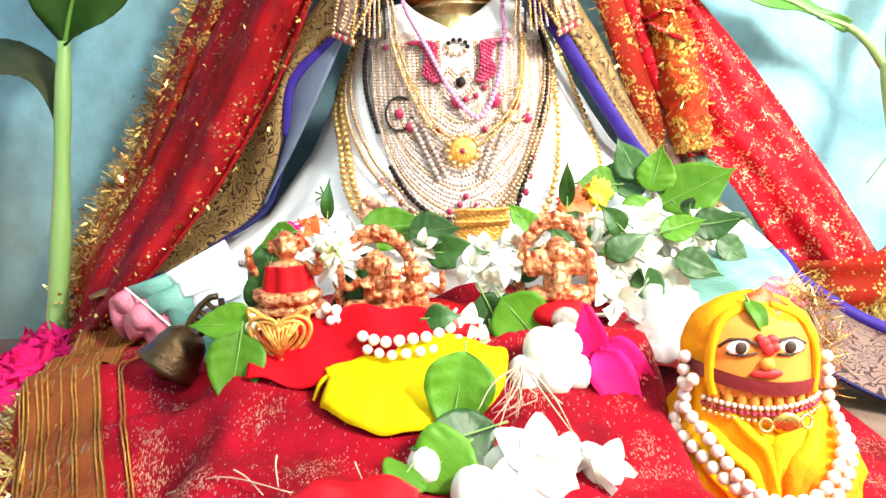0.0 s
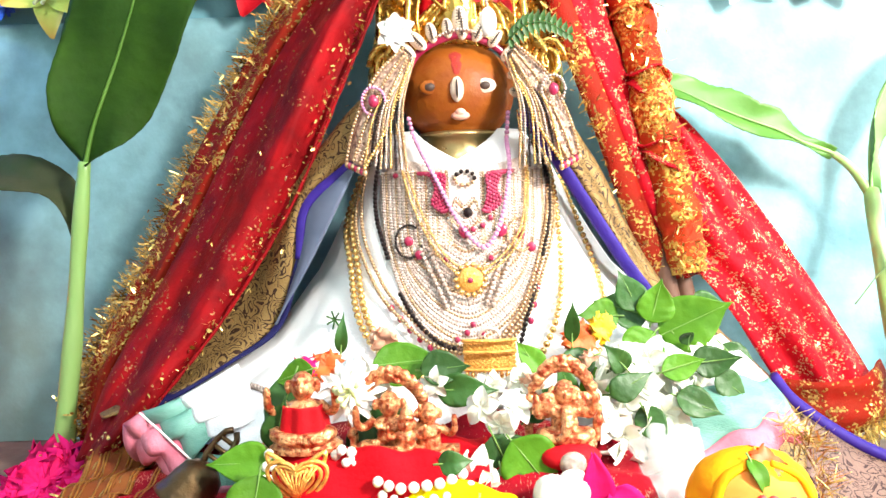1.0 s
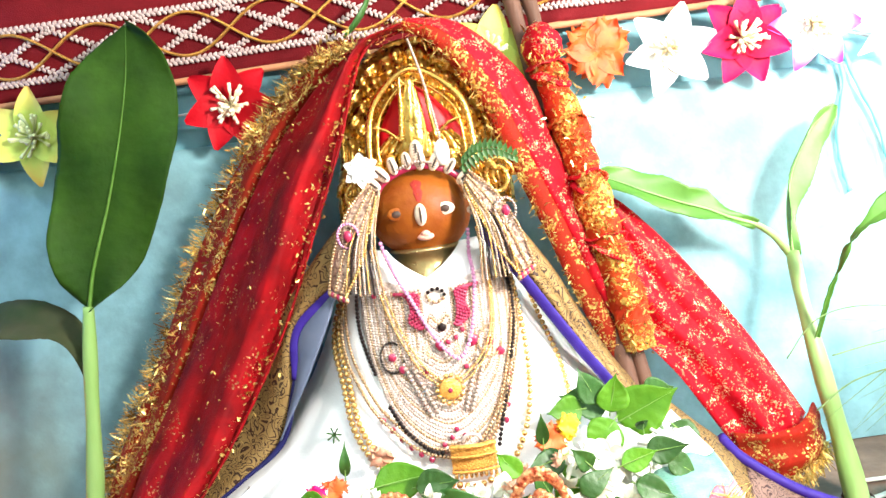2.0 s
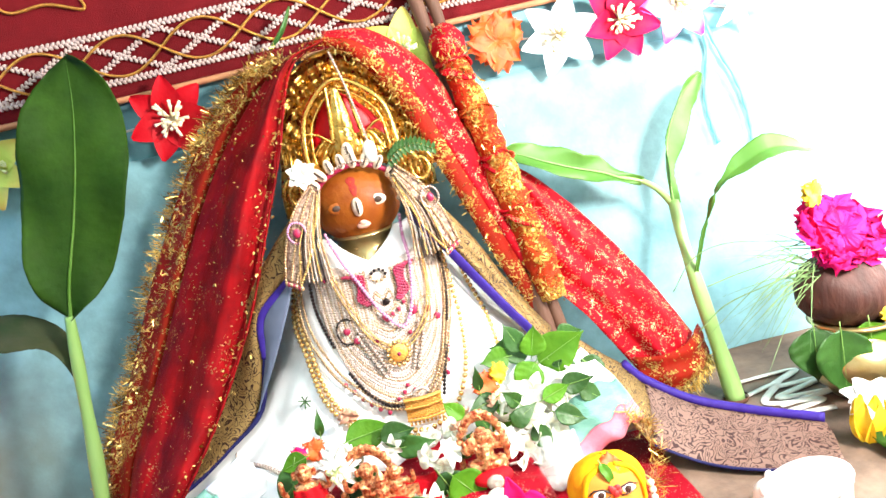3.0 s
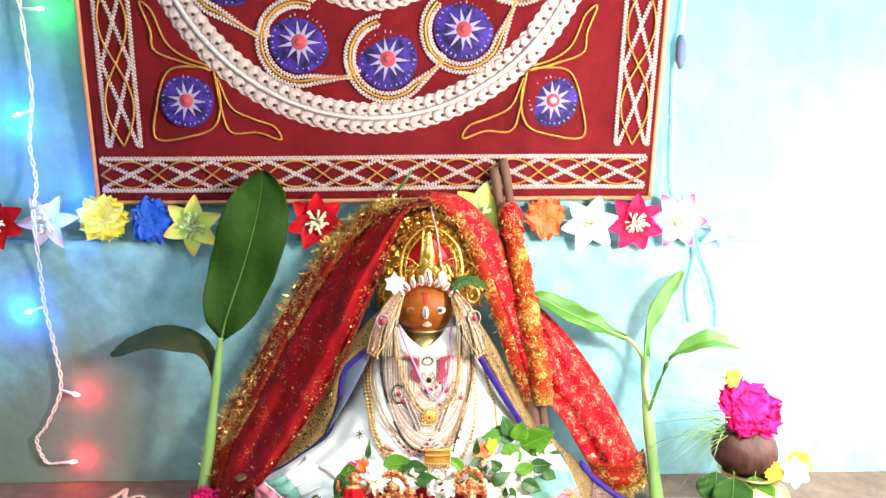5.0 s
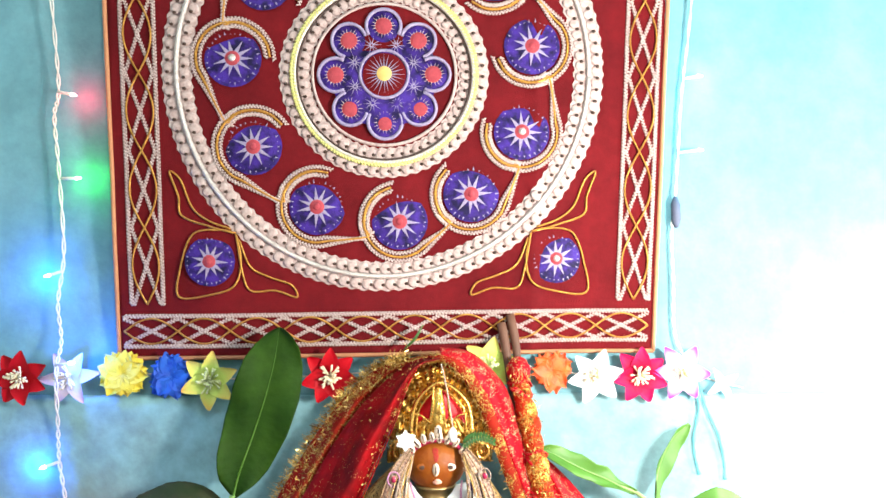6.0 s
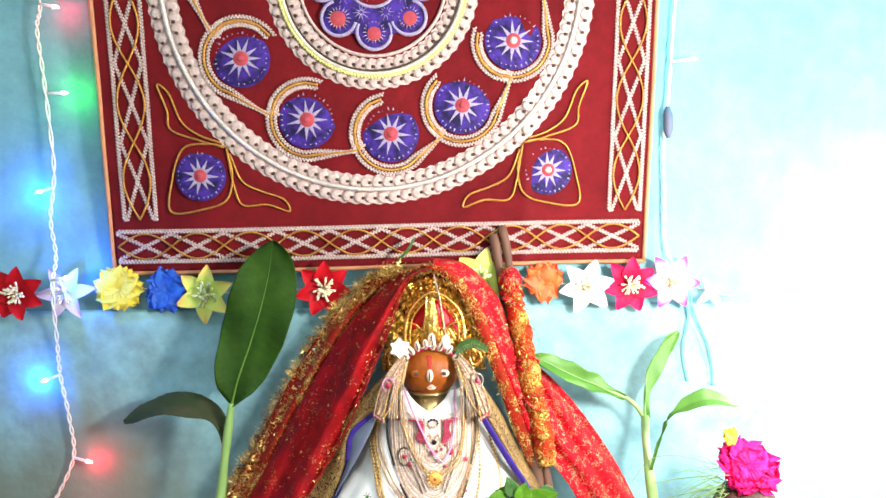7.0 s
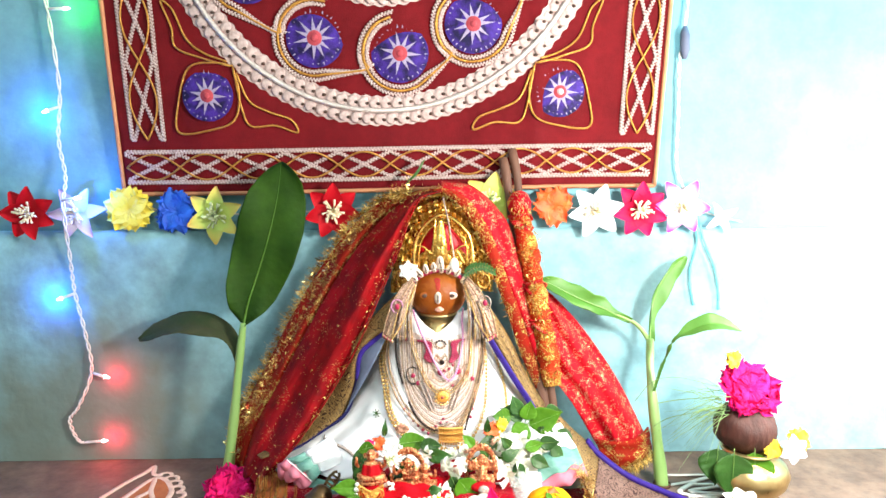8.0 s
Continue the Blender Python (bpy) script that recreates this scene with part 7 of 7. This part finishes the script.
dg = grid(lambda u, v: (DX + (doll_r(0.1215 * v) + doll_fold(u, v)) * math.cos(2 * math.pi * u), DY + 0.72 * (doll_r(0.1215 * v) + doll_fold(u, v)) * math.sin(2 * math.pi * u), 0.0018 + 0.1215 * v), 60, 40, 0, True)
dg.join(grid(lambda u, v: doll_p((2 * u - 1) * 0.026 * math.sin(math.pi * (0.25 + 0.62 * v)) ** 0.6, 0.072 + 0.043 * v, 0.0022), 20, 20, 1))
for sx in (-1, 1):
    dg.join(tube(spline([doll_p(sx * 0.006, 0.1175, 0.001), doll_p(sx * 0.020, 0.111, 0.002), doll_p(sx * 0.0265, 0.098, 0.002), doll_p(sx * 0.0275, 0.084, 0.002), doll_p(sx * 0.026, 0.072, 0.002)], 24), 0.0042, 8, 0.6))
    for k, (x0, x1, z1) in enumerate(((0.020, 0.002, 0.046), (0.030, 0.010, 0.036), (0.040, 0.020, 0.024))):
        dg.join(tube(spline([doll_p(sx * x0, 0.066 - 0.008 * k, 0.0), doll_p(sx * (x0 + x1) / 2, 0.056 - 0.010 * k, 0.003), doll_p(sx * x1, z1, 0.002), doll_p(sx * (x1 - 0.004), z1 - 0.024, 0.0)], 20), lambda q: 0.0055 * math.sin(math.pi * (0.12 + 0.76 * q)), 8, 0.55))
for k in range(9):
    px = -0.024 + 0.006 * k
    dg.join(tube([doll_p(px, 0.078, 0.0), doll_p(px * 1.02, 0.070, 0.001), doll_p(px * 1.1, 0.060, 0.0)], 0.0026, 6, slot=1))
for ex in (-0.0135, 0.0115):
    dg.join(ball(doll_p(ex, 0.0985, 0.002), (0.0075, 0.0015, 0.0040), 16, 8, 2))
    dg.join(ball(doll_p(ex, 0.0988, 0.0032), (0.0032, 0.0012, 0.0034), 12, 6, 3))
    dg.join(tube([doll_p(ex - 0.010, 0.0985, 0.003), doll_p(ex - 0.005, 0.1025, 0.003), doll_p(ex + 0.003, 0.1030, 0.003), doll_p(ex + 0.009, 0.0995, 0.003)], 0.0009, 5, slot=3))
    dg.join(tube([doll_p(ex - 0.007, 0.0955, 0.003), doll_p(ex, 0.0945, 0.003), doll_p(ex + 0.008, 0.0965, 0.003)], 0.0007, 5, slot=3))
for bx, bz, br in ((-0.002, 0.101, 0.0038), (0.002, 0.1025, 0.0034), (0.0, 0.098, 0.0036), (-0.004, 0.1035, 0.0025), (0.003, 0.099, 0.0028)):
    dg.join(ball(doll_p(bx, bz, 0.003), (br, 0.002, br), 10, 6, 4))
dg.join(ball(doll_p(-0.001, 0.0905, 0.003), (0.004, 0.004, 0.0035), 12, 8, 1))
dg.join(ball(doll_p(-0.001, 0.0855, 0.003), (0.0085, 0.002, 0.0028), 14, 6, 4))
dg.join(grid(lambda u, v: doll_p(-0.0385 + 0.074 * u, 0.0835 - 0.010 * u + 0.0075 * v - 0.004 * math.sin(math.pi * u), 0.0045), 30, 4, 5))
single("doll", dg, [M_DOLLYELLOW, M_DOLLFACE, M_EYEWHITE, M_DARK, M_REDPAINT, M_MAROONBAND], "small orange-faced doll wrapped in yellow cloth on the floor", "doll", (DX, DY, 0))
leaf("small green leaf on the doll's head", towards((DX - 0.006, DY - 0.012, 0.121), (0.25, -0.6, -0.7), (0, -0.6, 1)), 0.026, 0.005, seed=3, group="")
place(pompom("small orange petals on the doll's head", P_ORANGE, 0.012, 24, "", 0.002, 77), pose(DX + 0.004, DY - 0.012, 0.117, -45, 0, 0))
M_PEARL = mat("cream_pearl_beads", (0.80, 0.70, 0.62), (0.70, 0.56, 0.48), scale=120, rough=0.25, coat=0.4)
nk = thing("bead_necklace", "double strand of cream pearl beads round the doll", "necklace", (DX, DY, 0.05))
for pts, off in (([(-0.036, 0.090), (-0.045, 0.074), (-0.046, 0.058), (-0.034, 0.044), (-0.018, 0.030), (0.002, 0.020), (0.024, 0.022), (0.042, 0.038), (0.047, 0.058), (0.043, 0.074), (0.036, 0.088)], 0.006),
                 ([(-0.034, 0.080), (-0.038, 0.066), (-0.030, 0.054), (-0.022, 0.042), (-0.010, 0.030), (0.004, 0.026), (0.020, 0.030), (0.036, 0.046), (0.040, 0.062), (0.038, 0.078)], 0.009)):
    path = [doll_p(max(-doll_r(p.z) * 0.985, min(doll_r(p.z) * 0.985, p.x)), p.z, off) + Vector(((p.x > 0) * 0.004 - 0.002, 0, 0)) for p in spline([(a, 0, b) for a, b in pts], 120)]
    bead_pieces(path, 0.0036, M_PEARL, nk, 2.0)
nk2 = thing("bead_necklace", "short red and gold bead strands on the doll's neck", "necklace", (DX, DY, 0.07))
for k, (z, mt) in enumerate(((0.0700, M_PEARL), (0.0668, M_GARNET), (0.0636, M_GOLDBEAD))):
    bead_pieces([doll_p(-0.030 + 0.062 * i / 60, z - 0.003 * math.sin(math.pi * i / 60), 0.004) for i in range(61)], 0.0014, mt, nk2, 2.3)
part("brooch", ball(doll_p(0.008, 0.060, 0.006), (0.008, 0.0025, 0.006), 14, 8), M_GOLDSTAMPED, nk2)
for sx in (-1, 1):
    part("brooch_ring", tube([doll_p(0.008 + sx * 0.011 + 0.0032 * math.cos(a / 3), 0.060 + 0.0032 * math.sin(a / 3), 0.007) for a in range(20)], 0.0009, 5), M_GOLDBEAD, nk2)
tagged(single("tinsel_tuft", fringe([(0.205, -0.385, 0.012), (0.225, -0.36, 0.05), (0.235, -0.33, 0.09), (0.225, -0.30, 0.10)], 380, 0.016, 0.9, (0.5, -0.4, 0.3), 12, r=0.0004), M_TINSEL, "gold tinsel strands behind the doll", "tinsel", (0.22, -0.36, 0), smooth=False), kind="stuff")

# ---- heaped offerings ----
P_JASMINE = petal_mat("white_jasmine_petal", (0.74, 0.76, 0.62), (0.80, 0.80, 0.77), 0.018)
M_BUD = mat("cream_white_bud", (0.76, 0.76, 0.66), (0.80, 0.80, 0.76), scale=80, rough=0.5)
P_PEACH = mat("peach_petal", (0.78, 0.36, 0.22), (0.80, 0.50, 0.36), scale=60, rough=0.6)


def blossom_mesh(seed, length=0.017, width=0.006, petals=6):
    rnd = random.Random(seed)
    g = Geo()
    for i in range(petals):
        pt = petal_geo(length * rnd.uniform(0.8, 1.15), width, 0.004, rnd.uniform(0.001, 0.008), 0.8, 0.0003, 6, 8, i)
        g.join(pt.moved(pose(0, 0, 0, rnd.uniform(-25, 5), 360 * i / petals + rnd.uniform(-8, 8), 0)))
    return g


BLOSSOMS = []
for k in range(4):
    t = thing("white_blossom", "small white jasmine blossom in the heap of offerings", "flower", group="white blossoms")
    part("petals", blossom_mesh(k, 0.0145 + 0.002 * (k % 2), 0.0058 + 0.001 * (k % 3), 5 + k % 3), P_JASMINE, t)
    part("tube", tube([(0, 0.001, 0), (0.001, 0.008, -0.002), (0.002, 0.017, -0.006)], lambda s: 0.0022 - 0.0006 * s, 6), M_BUD, t)
    BLOSSOMS.append(t)
used = set()


def blossom(k, m, scale=1.0):
    src = BLOSSOMS[k % 4]
    m = m @ Matrix.Scale(scale, 4)
    if k % 4 not in used:
        used.add(k % 4)
        src.matrix_basis = m
        return src
    c = copy_thing(src, m)
    c.scale = (scale,) * 3
    return c


rnd = random.Random(11)
# (x, y, z, scale) of the white blossoms: the near pile, the pile over the hem, and those between the leaves
SPOTS = [(-0.086, -0.318, 0.138, 1.0), (-0.072, -0.322, 0.146, 1.1), (-0.062, -0.318, 0.137, 1.0), (-0.112, -0.30, 0.146, 0.9), (0.012, -0.335, 0.128, 1.0), (0.034, -0.335, 0.130, 0.9), (0.024, -0.342, 0.118, 0.9),
         (0.048, -0.325, 0.132, 0.8), (0.006, -0.352, 0.092, 1.0), (0.012, -0.365, 0.085, 0.9), (-0.004, -0.36, 0.098, 0.7), (0.074, -0.385, 0.058, 0.9), (0.090, -0.318, 0.122, 0.9),
         (0.108, -0.29, 0.140, 1.1), (0.122, -0.288, 0.146, 1.2), (0.136, -0.286, 0.146, 1.1), (0.115, -0.30, 0.120, 1.2), (0.128, -0.296, 0.128, 1.2), (0.144, -0.29, 0.132, 1.2), (0.112, -0.312, 0.098, 1.1),
         (0.126, -0.308, 0.108, 1.3), (0.142, -0.302, 0.110, 1.2), (0.158, -0.288, 0.130, 1.1), (0.120, -0.322, 0.080, 1.1), (0.134, -0.318, 0.088, 1.2), (0.150, -0.306, 0.096, 1.1), (0.166, -0.285, 0.118, 1.2), (0.180, -0.270, 0.138, 1.0),
         (0.192, -0.262, 0.140, 0.9), (0.100, -0.315, 0.110, 1.0), (0.106, -0.325, 0.090, 0.9), (0.172, -0.276, 0.128, 1.0), (0.094, -0.30, 0.132, 0.9), (0.020, -0.31, 0.135, 0.8), (0.04, -0.31, 0.138, 0.8), (-0.02, -0.315, 0.14, 0.7)]
for k, (x, y, z, s) in enumerate(SPOTS):
    blossom(k, pose(x, y, z, rnd.uniform(-50, 10), rnd.uniform(0, 360), rnd.uniform(-35, 35)), s)
place(star_flower("large white blossom with many narrow petals", [P_WHITE], 12, 0.024, 0.0045, M_GREENSTAMEN, "", lift=0.006, curl=0.006, rows=2, seed=71, stamens=10), pose(-0.076, -0.330, 0.140, -15, 0, 0))
# orange, peach and pink florets
for k, (x, y, z, r, pm) in enumerate(((-0.098, -0.300, 0.150, 0.014, P_ORANGE), (-0.112, -0.302, 0.150, 0.010, P_MAGENTA), (0.088, -0.270, 0.158, 0.017, P_ORANGE), (0.106, -0.264, 0.165, 0.013, P_MARIGOLD), (0.094, -0.288, 0.144, 0.012, P_PEACH), (0.052, -0.285, 0.140, 0.012, P_PEACH), (-0.060, -0.262, 0.160, 0.013, P_PEACH), (0.046, -0.31, 0.135, 0.011, P_PEACH), (-0.14, -0.33, 0.095, 0.011, P_PEACH))):
    place(pompom("small orange, peach or pink floret among the leaves", pm, r, 26, "florets", 0.003, 80 + k), pose(x, y, z, -25, 30 * k, 0))
# round cream buds
for k, (x, y, z, r) in enumerate(((0.041, -0.388, 0.072, 0.011), (0.052, -0.383, 0.086, 0.012), (0.066, -0.378, 0.088, 0.011), (0.058, -0.392, 0.072, 0.011), (0.071, -0.386, 0.072, 0.010), (-0.014, -0.468, 0.056, 0.009), (0.010, -0.482, 0.048, 0.012), (0.072, -0.470, 0.052, 0.010), (0.028, -0.486, 0.046, 0.010))):
    bt = thing("flower_bud", "round cream-white flower bud in the offerings", "bud", (x, y, z), group="flower buds")
    bg = ball((x, y, z), (r, r, r * 1.12), 14, 10)
    bg.v = [tuple(Vector((x, y, z)) + (Vector(p) - Vector((x, y, z))) * (1 + 0.06 * math.sin(5 * math.atan2(p[1] - y, p[0] - x)))) for p in bg.v]
    part("bud", bg, M_BUD, bt)
    part("calyx", tube([(x, y + r * 0.7, z - r * 0.4), (x, y + r * 1.2, z - r * 0.7), (x + 0.002, y + r * 1.7, z - r)], 0.0018, 6), M_RIB, bt)
# one wide open white flower and a few blossoms at the front
place(star_flower("wide open white flower with broad petals on the altar cloth", [P_WHITE], 6, 0.026, 0.0095, None, "", lift=0.008, curl=0.010, rows=1, seed=91), pose(0.040, -0.474, 0.058, -35, 12, 0))
for k in range(9):
    a, q = k * 2.4, math.sqrt((k + 0.5) / 9)
    x, y = 0.044 + 0.034 * q * math.cos(a), -0.466 + 0.016 * q * math.sin(a)
    blossom(k + 40, pose(x, y, 0.058 - 0.010 * q, rnd.uniform(-40, 5), rnd.uniform(0, 360), rnd.uniform(-35, 35)), rnd.uniform(0.9, 1.25))

# strings of white buds round the idols
for k, pts in enumerate(([(-0.055, -0.378, 0.096), (-0.042, -0.384, 0.094), (-0.028, -0.384, 0.095), (-0.012, -0.380, 0.096), (0.002, -0.372, 0.100)], [(-0.085, -0.352, 0.104), (-0.078, -0.358, 0.110), (-0.072, -0.356, 0.104), (-0.078, -0.362, 0.099)], [(-0.130, -0.348, 0.104), (-0.132, -0.352, 0.090), (-0.126, -0.356, 0.080)])):
    st_ = thing("bud_string", "short string of round white jasmine buds", "garland", pts[0], group="bud strings")
    bead_pieces(spline(pts, 60), 0.0035, M_BUD, st_, 2.3, "bud")
    bead_pieces([p + Vector((0.003, -0.004, -0.007)) for p in spline(pts, 60)], 0.0031, M_BUD, st_, 2.7, "bud")

# leaves: at, direction, length, half width, deep, heart
LEAVES = [((0.158, -0.232, 0.150), (0.55, -0.1, 0.28), 0.062, 0.023, False, 0.5), ((0.150, -0.225, 0.165), (-0.75, 0, 0.25), 0.045, 0.018, True, 0.5), ((0.150, -0.235, 0.162), (0.2, 0, 0.8), 0.036, 0.016, False, 0.5),
          ((0.152, -0.24, 0.155), (-0.55, -0.2, -0.55), 0.042, 0.018, False, 0.5), ((0.170, -0.235, 0.150), (0.45, -0.2, -0.55), 0.046, 0.018, True, 0.5), ((0.140, -0.235, 0.172), (-0.3, 0, 0.7), 0.034, 0.013, True, 0.5),
          ((0.125, -0.235, 0.168), (-0.8, 0, 0.0), 0.034, 0.014, False, 0.5), ((0.206, -0.235, 0.142), (0.6, -0.2, -0.7), 0.044, 0.016, True, 0.5), ((0.185, -0.22, 0.168), (0.8, 0, 0.1), 0.030, 0.014, True, 0.5),
          ((0.105, -0.288, 0.140), (-0.6, -0.2, -0.8), 0.038, 0.013, False, 0.6), ((0.096, -0.29, 0.150), (-0.9, 0, -0.3), 0.035, 0.012, True, 0.6), ((0.112, -0.285, 0.145), (0.3, -0.3, -0.9), 0.034, 0.012, True, 0.6), ((0.080, -0.285, 0.158), (0.0, 0, 1), 0.034, 0.006, True, 0.6),
          ((-0.066, -0.298, 0.148), (0.85, 0, 0.12), 0.052, 0.017, False, 0.55), ((-0.030, -0.304, 0.146), (0.9, -0.05, 0.05), 0.036, 0.013, True, 0.55), ((-0.02, -0.312, 0.134), (0.9, -0.1, 0.0), 0.044, 0.012, True, 0.55),
          ((-0.070, -0.322, 0.128), (0.5, -0.2, -0.6), 0.052, 0.020, True, 0.5), ((-0.060, -0.322, 0.112), (-0.4, -0.2, -0.7), 0.040, 0.017, True, 0.5), ((-0.118, -0.312, 0.148), (-0.35, -0.1, -0.9), 0.052, 0.014, True, 0.6), ((-0.105, -0.315, 0.152), (-0.7, 0, -0.2), 0.03, 0.011, False, 0.6),
          ((-0.128, -0.345, 0.097), (-1, -0.1, 0.02), 0.044, 0.014, False, 0.5), ((-0.130, -0.372, 0.100), (-0.12, -0.30, -0.8), 0.052, 0.018, False, 0.55), ((-0.128, -0.34, 0.102), (0.2, 0, 0.9), 0.04, 0.012, True, 0.55),
          ((0.018, -0.345, 0.112), (0.35, -0.1, -0.75), 0.056, 0.022, True, 0.5), ((0.030, -0.350, 0.110), (0.5, -0.2, -0.6), 0.046, 0.020, False, 0.5), ((0.022, -0.352, 0.092), (0.1, -0.25, -0.8), 0.042, 0.018, True, 0.5), ((0.04, -0.335, 0.118), (0.4, 0, 0.5), 0.03, 0.01, True, 0.5),
          ((0.006, -0.408, 0.094), (-0.16, -0.32, -0.75), 0.052, 0.020, False, 0.5), ((-0.018, -0.372, 0.104), (0.9, -0.1, 0.1), 0.022, 0.008, True, 0.5),
          ((0.022, -0.445, 0.066), (-0.75, -0.3, -0.1), 0.050, 0.015, True, 0.6), ((0.006, -0.462, 0.064), (-0.7, -0.6, -0.25), 0.036, 0.018, False, 0.4), ((-0.020, -0.475, 0.06), (-0.4, -0.8, -0.3), 0.03, 0.012, False, 0.5),
          ((0.080, -0.30, 0.12), (-0.3, -0.2, 0.8), 0.03, 0.008, True, 0.6), ((0.055, -0.298, 0.142), (-0.5, 0, 0.6), 0.028, 0.009, False, 0.6), ((-0.09, -0.285, 0.155), (0.1, 0, 1.0), 0.030, 0.005, True, 0.6), ((0.175, -0.25, 0.145), (-0.1, -0.3, 0.8), 0.02, 0.006, True, 0.6),
          ((0.104, -0.312, 0.126), (0.6, -0.2, 0.5), 0.030, 0.010, True, 0.5), ((0.124, -0.312, 0.118), (0.4, -0.2, -0.8), 0.030, 0.011, True, 0.5), ((0.140, -0.304, 0.140), (0.8, -0.1, 0.3), 0.032, 0.010, False, 0.5),
          ((0.150, -0.302, 0.122), (0.7, -0.2, -0.3), 0.034, 0.012, True, 0.5), ((0.116, -0.305, 0.142), (-0.5, -0.1, 0.6), 0.026, 0.009, True, 0.5), ((0.165, -0.290, 0.142), (0.9, -0.1, 0.1), 0.036, 0.012, True, 0.5), ((0.186, -0.278, 0.130), (0.7, -0.2, -0.5), 0.030, 0.011, True, 0.5)]
for k, (at, d, ln, wd, deep, heart_) in enumerate(LEAVES):
    leaf("deep green leaf laid among the offerings" if deep else "fresh bright green leaf laid among the offerings", towards(at, d, (0.15 * math.sin(k), -1, 0.45 + 0.2 * math.sin(2 * k))), ln, wd, deep, 0.16 + 0.1 * math.sin(k), 0.010 * math.sin(3 * k), 0.62 + 0.12 * math.sin(5 * k), 0.14, seed=k)
# little star-shaped sprig on the robe
spr = thing("leaf_sprig", "tiny dark green star-shaped sprig on the robe", "leaf", (-0.107, -0.195, 0.165))
for a in range(7):
    part("needle", tube([(-0.107, -0.206, 0.166), (-0.107 + 0.007 * math.cos(a * 0.9), -0.209, 0.166 + 0.008 * math.sin(a * 0.9))], 0.0008, 5), M_GREEN2, spr)

# magenta petals
for k, (at, d, ln, wd) in enumerate((((0.082, -0.378, 0.080), (-0.15, -0.1, 0.9), 0.034, 0.010), ((0.084, -0.384, 0.084), (0.42, -0.35, -0.75), 0.046, 0.013), ((0.088, -0.380, 0.088), (0.65, -0.2, -0.55), 0.036, 0.011))):
    single("petal", petal_geo(ln, wd, 0.006, 0.004, ruffle=0.002, seed=k).moved(towards(at, d, (-0.1, -1, 0.3))), P_MAGENTA, "large magenta petal beside the white buds", "petal", at, group="magenta petals", solid=0.0006)
# crumpled clear plastic packet
M_PLASTIC = mat("clear_plastic_film", (0.85, 0.88, 0.88), (0.8, 0.84, 0.84), scale=60, rough=0.12, bump=0.8, bscale=90, alpha=0.28)
single("plastic_packet", grid(lambda u, v: (0.105 + 0.062 * u, -0.335 - 0.022 * math.sin(math.pi * u) + 0.035 * v, 0.058 + 0.040 * v + 0.010 * math.sin(math.pi * u) + 0.004 * fbm(u * 6, v * 6, 9.0)), 30, 20), M_PLASTIC, "crumpled clear plastic packet under the white blossoms", "packet", (0.13, -0.33, 0.06), solid=0.001)

# dry roots and straws
M_STRAW = mat("pinkish_dry_root", (0.50, 0.30, 0.22), (0.62, 0.42, 0.30), scale=120, rough=0.7)
roots = Geo()
rr_ = random.Random(4)
top = Vector((0.037, -0.425, 0.092))
for i in range(11):
    e = top + Vector((rr_.uniform(-0.028, 0.030), rr_.uniform(-0.03, 0.0), -rr_.uniform(0.018, 0.036)))
    m_ = top.lerp(e, 0.5) + Vector((rr_.gauss(0, 0.003), rr_.gauss(0, 0.003), 0.003))
    roots.join(tube(spline([top, m_, e], 8), lambda s: 0.0006 * (1.1 - 0.6 * s), 5))
    if i % 2:
        roots.join(tube(spline([m_, m_ + Vector((rr_.uniform(-0.012, 0.012), -0.003, -0.008)), m_ + Vector((rr_.uniform(-0.018, 0.018), -0.005, -0.014))], 6), 0.0004, 4))
single("dry_root", roots, M_STRAW, "thin branching dry root lying on the offerings", "root", top)
for k, (a, b, c) in enumerate((((-0.150, -0.455, 0.062), (-0.115, -0.47, 0.066), (-0.075, -0.488, 0.060)), ((-0.165, -0.488, 0.052), (-0.12, -0.49, 0.058), (-0.06, -0.505, 0.052)), ((-0.086, -0.47, 0.085), (-0.0855, -0.475, 0.068), (-0.083, -0.482, 0.052)), ((-0.048, -0.47, 0.082), (-0.046, -0.476, 0.068), (-0.042, -0.484, 0.05)), ((-0.108, -0.47, 0.074), (-0.10, -0.475, 0.064), (-0.09, -0.484, 0.052)))):
    a, b, c = [(x, y, bed(x, y) + dz) for (x, y, z), dz in zip((a, b, c), (0.004 + 0.3 * max(0, a[2] - 0.062), 0.004 + 0.2 * max(0, a[2] - 0.062), 0.003))]
    single("straw", tube(spline([a, b, c], 12), lambda s: 0.00048 * (1.15 - 0.5 * s), 5), M_STRAW, "thin dry straw lying across the red cloth", "straw", a, group="straws")
# long thin blades by the right plant
for k, pts in enumerate(([(0.372, -0.12, 0.15), (0.40, -0.13, 0.19), (0.44, -0.15, 0.205), (0.50, -0.19, 0.20)], [(0.385, -0.15, 0.10), (0.42, -0.16, 0.13), (0.47, -0.18, 0.15), (0.50, -0.2, 0.165)], [(0.40, -0.16, 0.16), (0.44, -0.17, 0.17), (0.49, -0.2, 0.185)])):
    single("grass_blade", tube(spline(pts, 24), lambda s: 0.0008, 5), M_GRASS, "long thin grass blade reaching from the water pot", "grass", pts[0], group="grass blades")
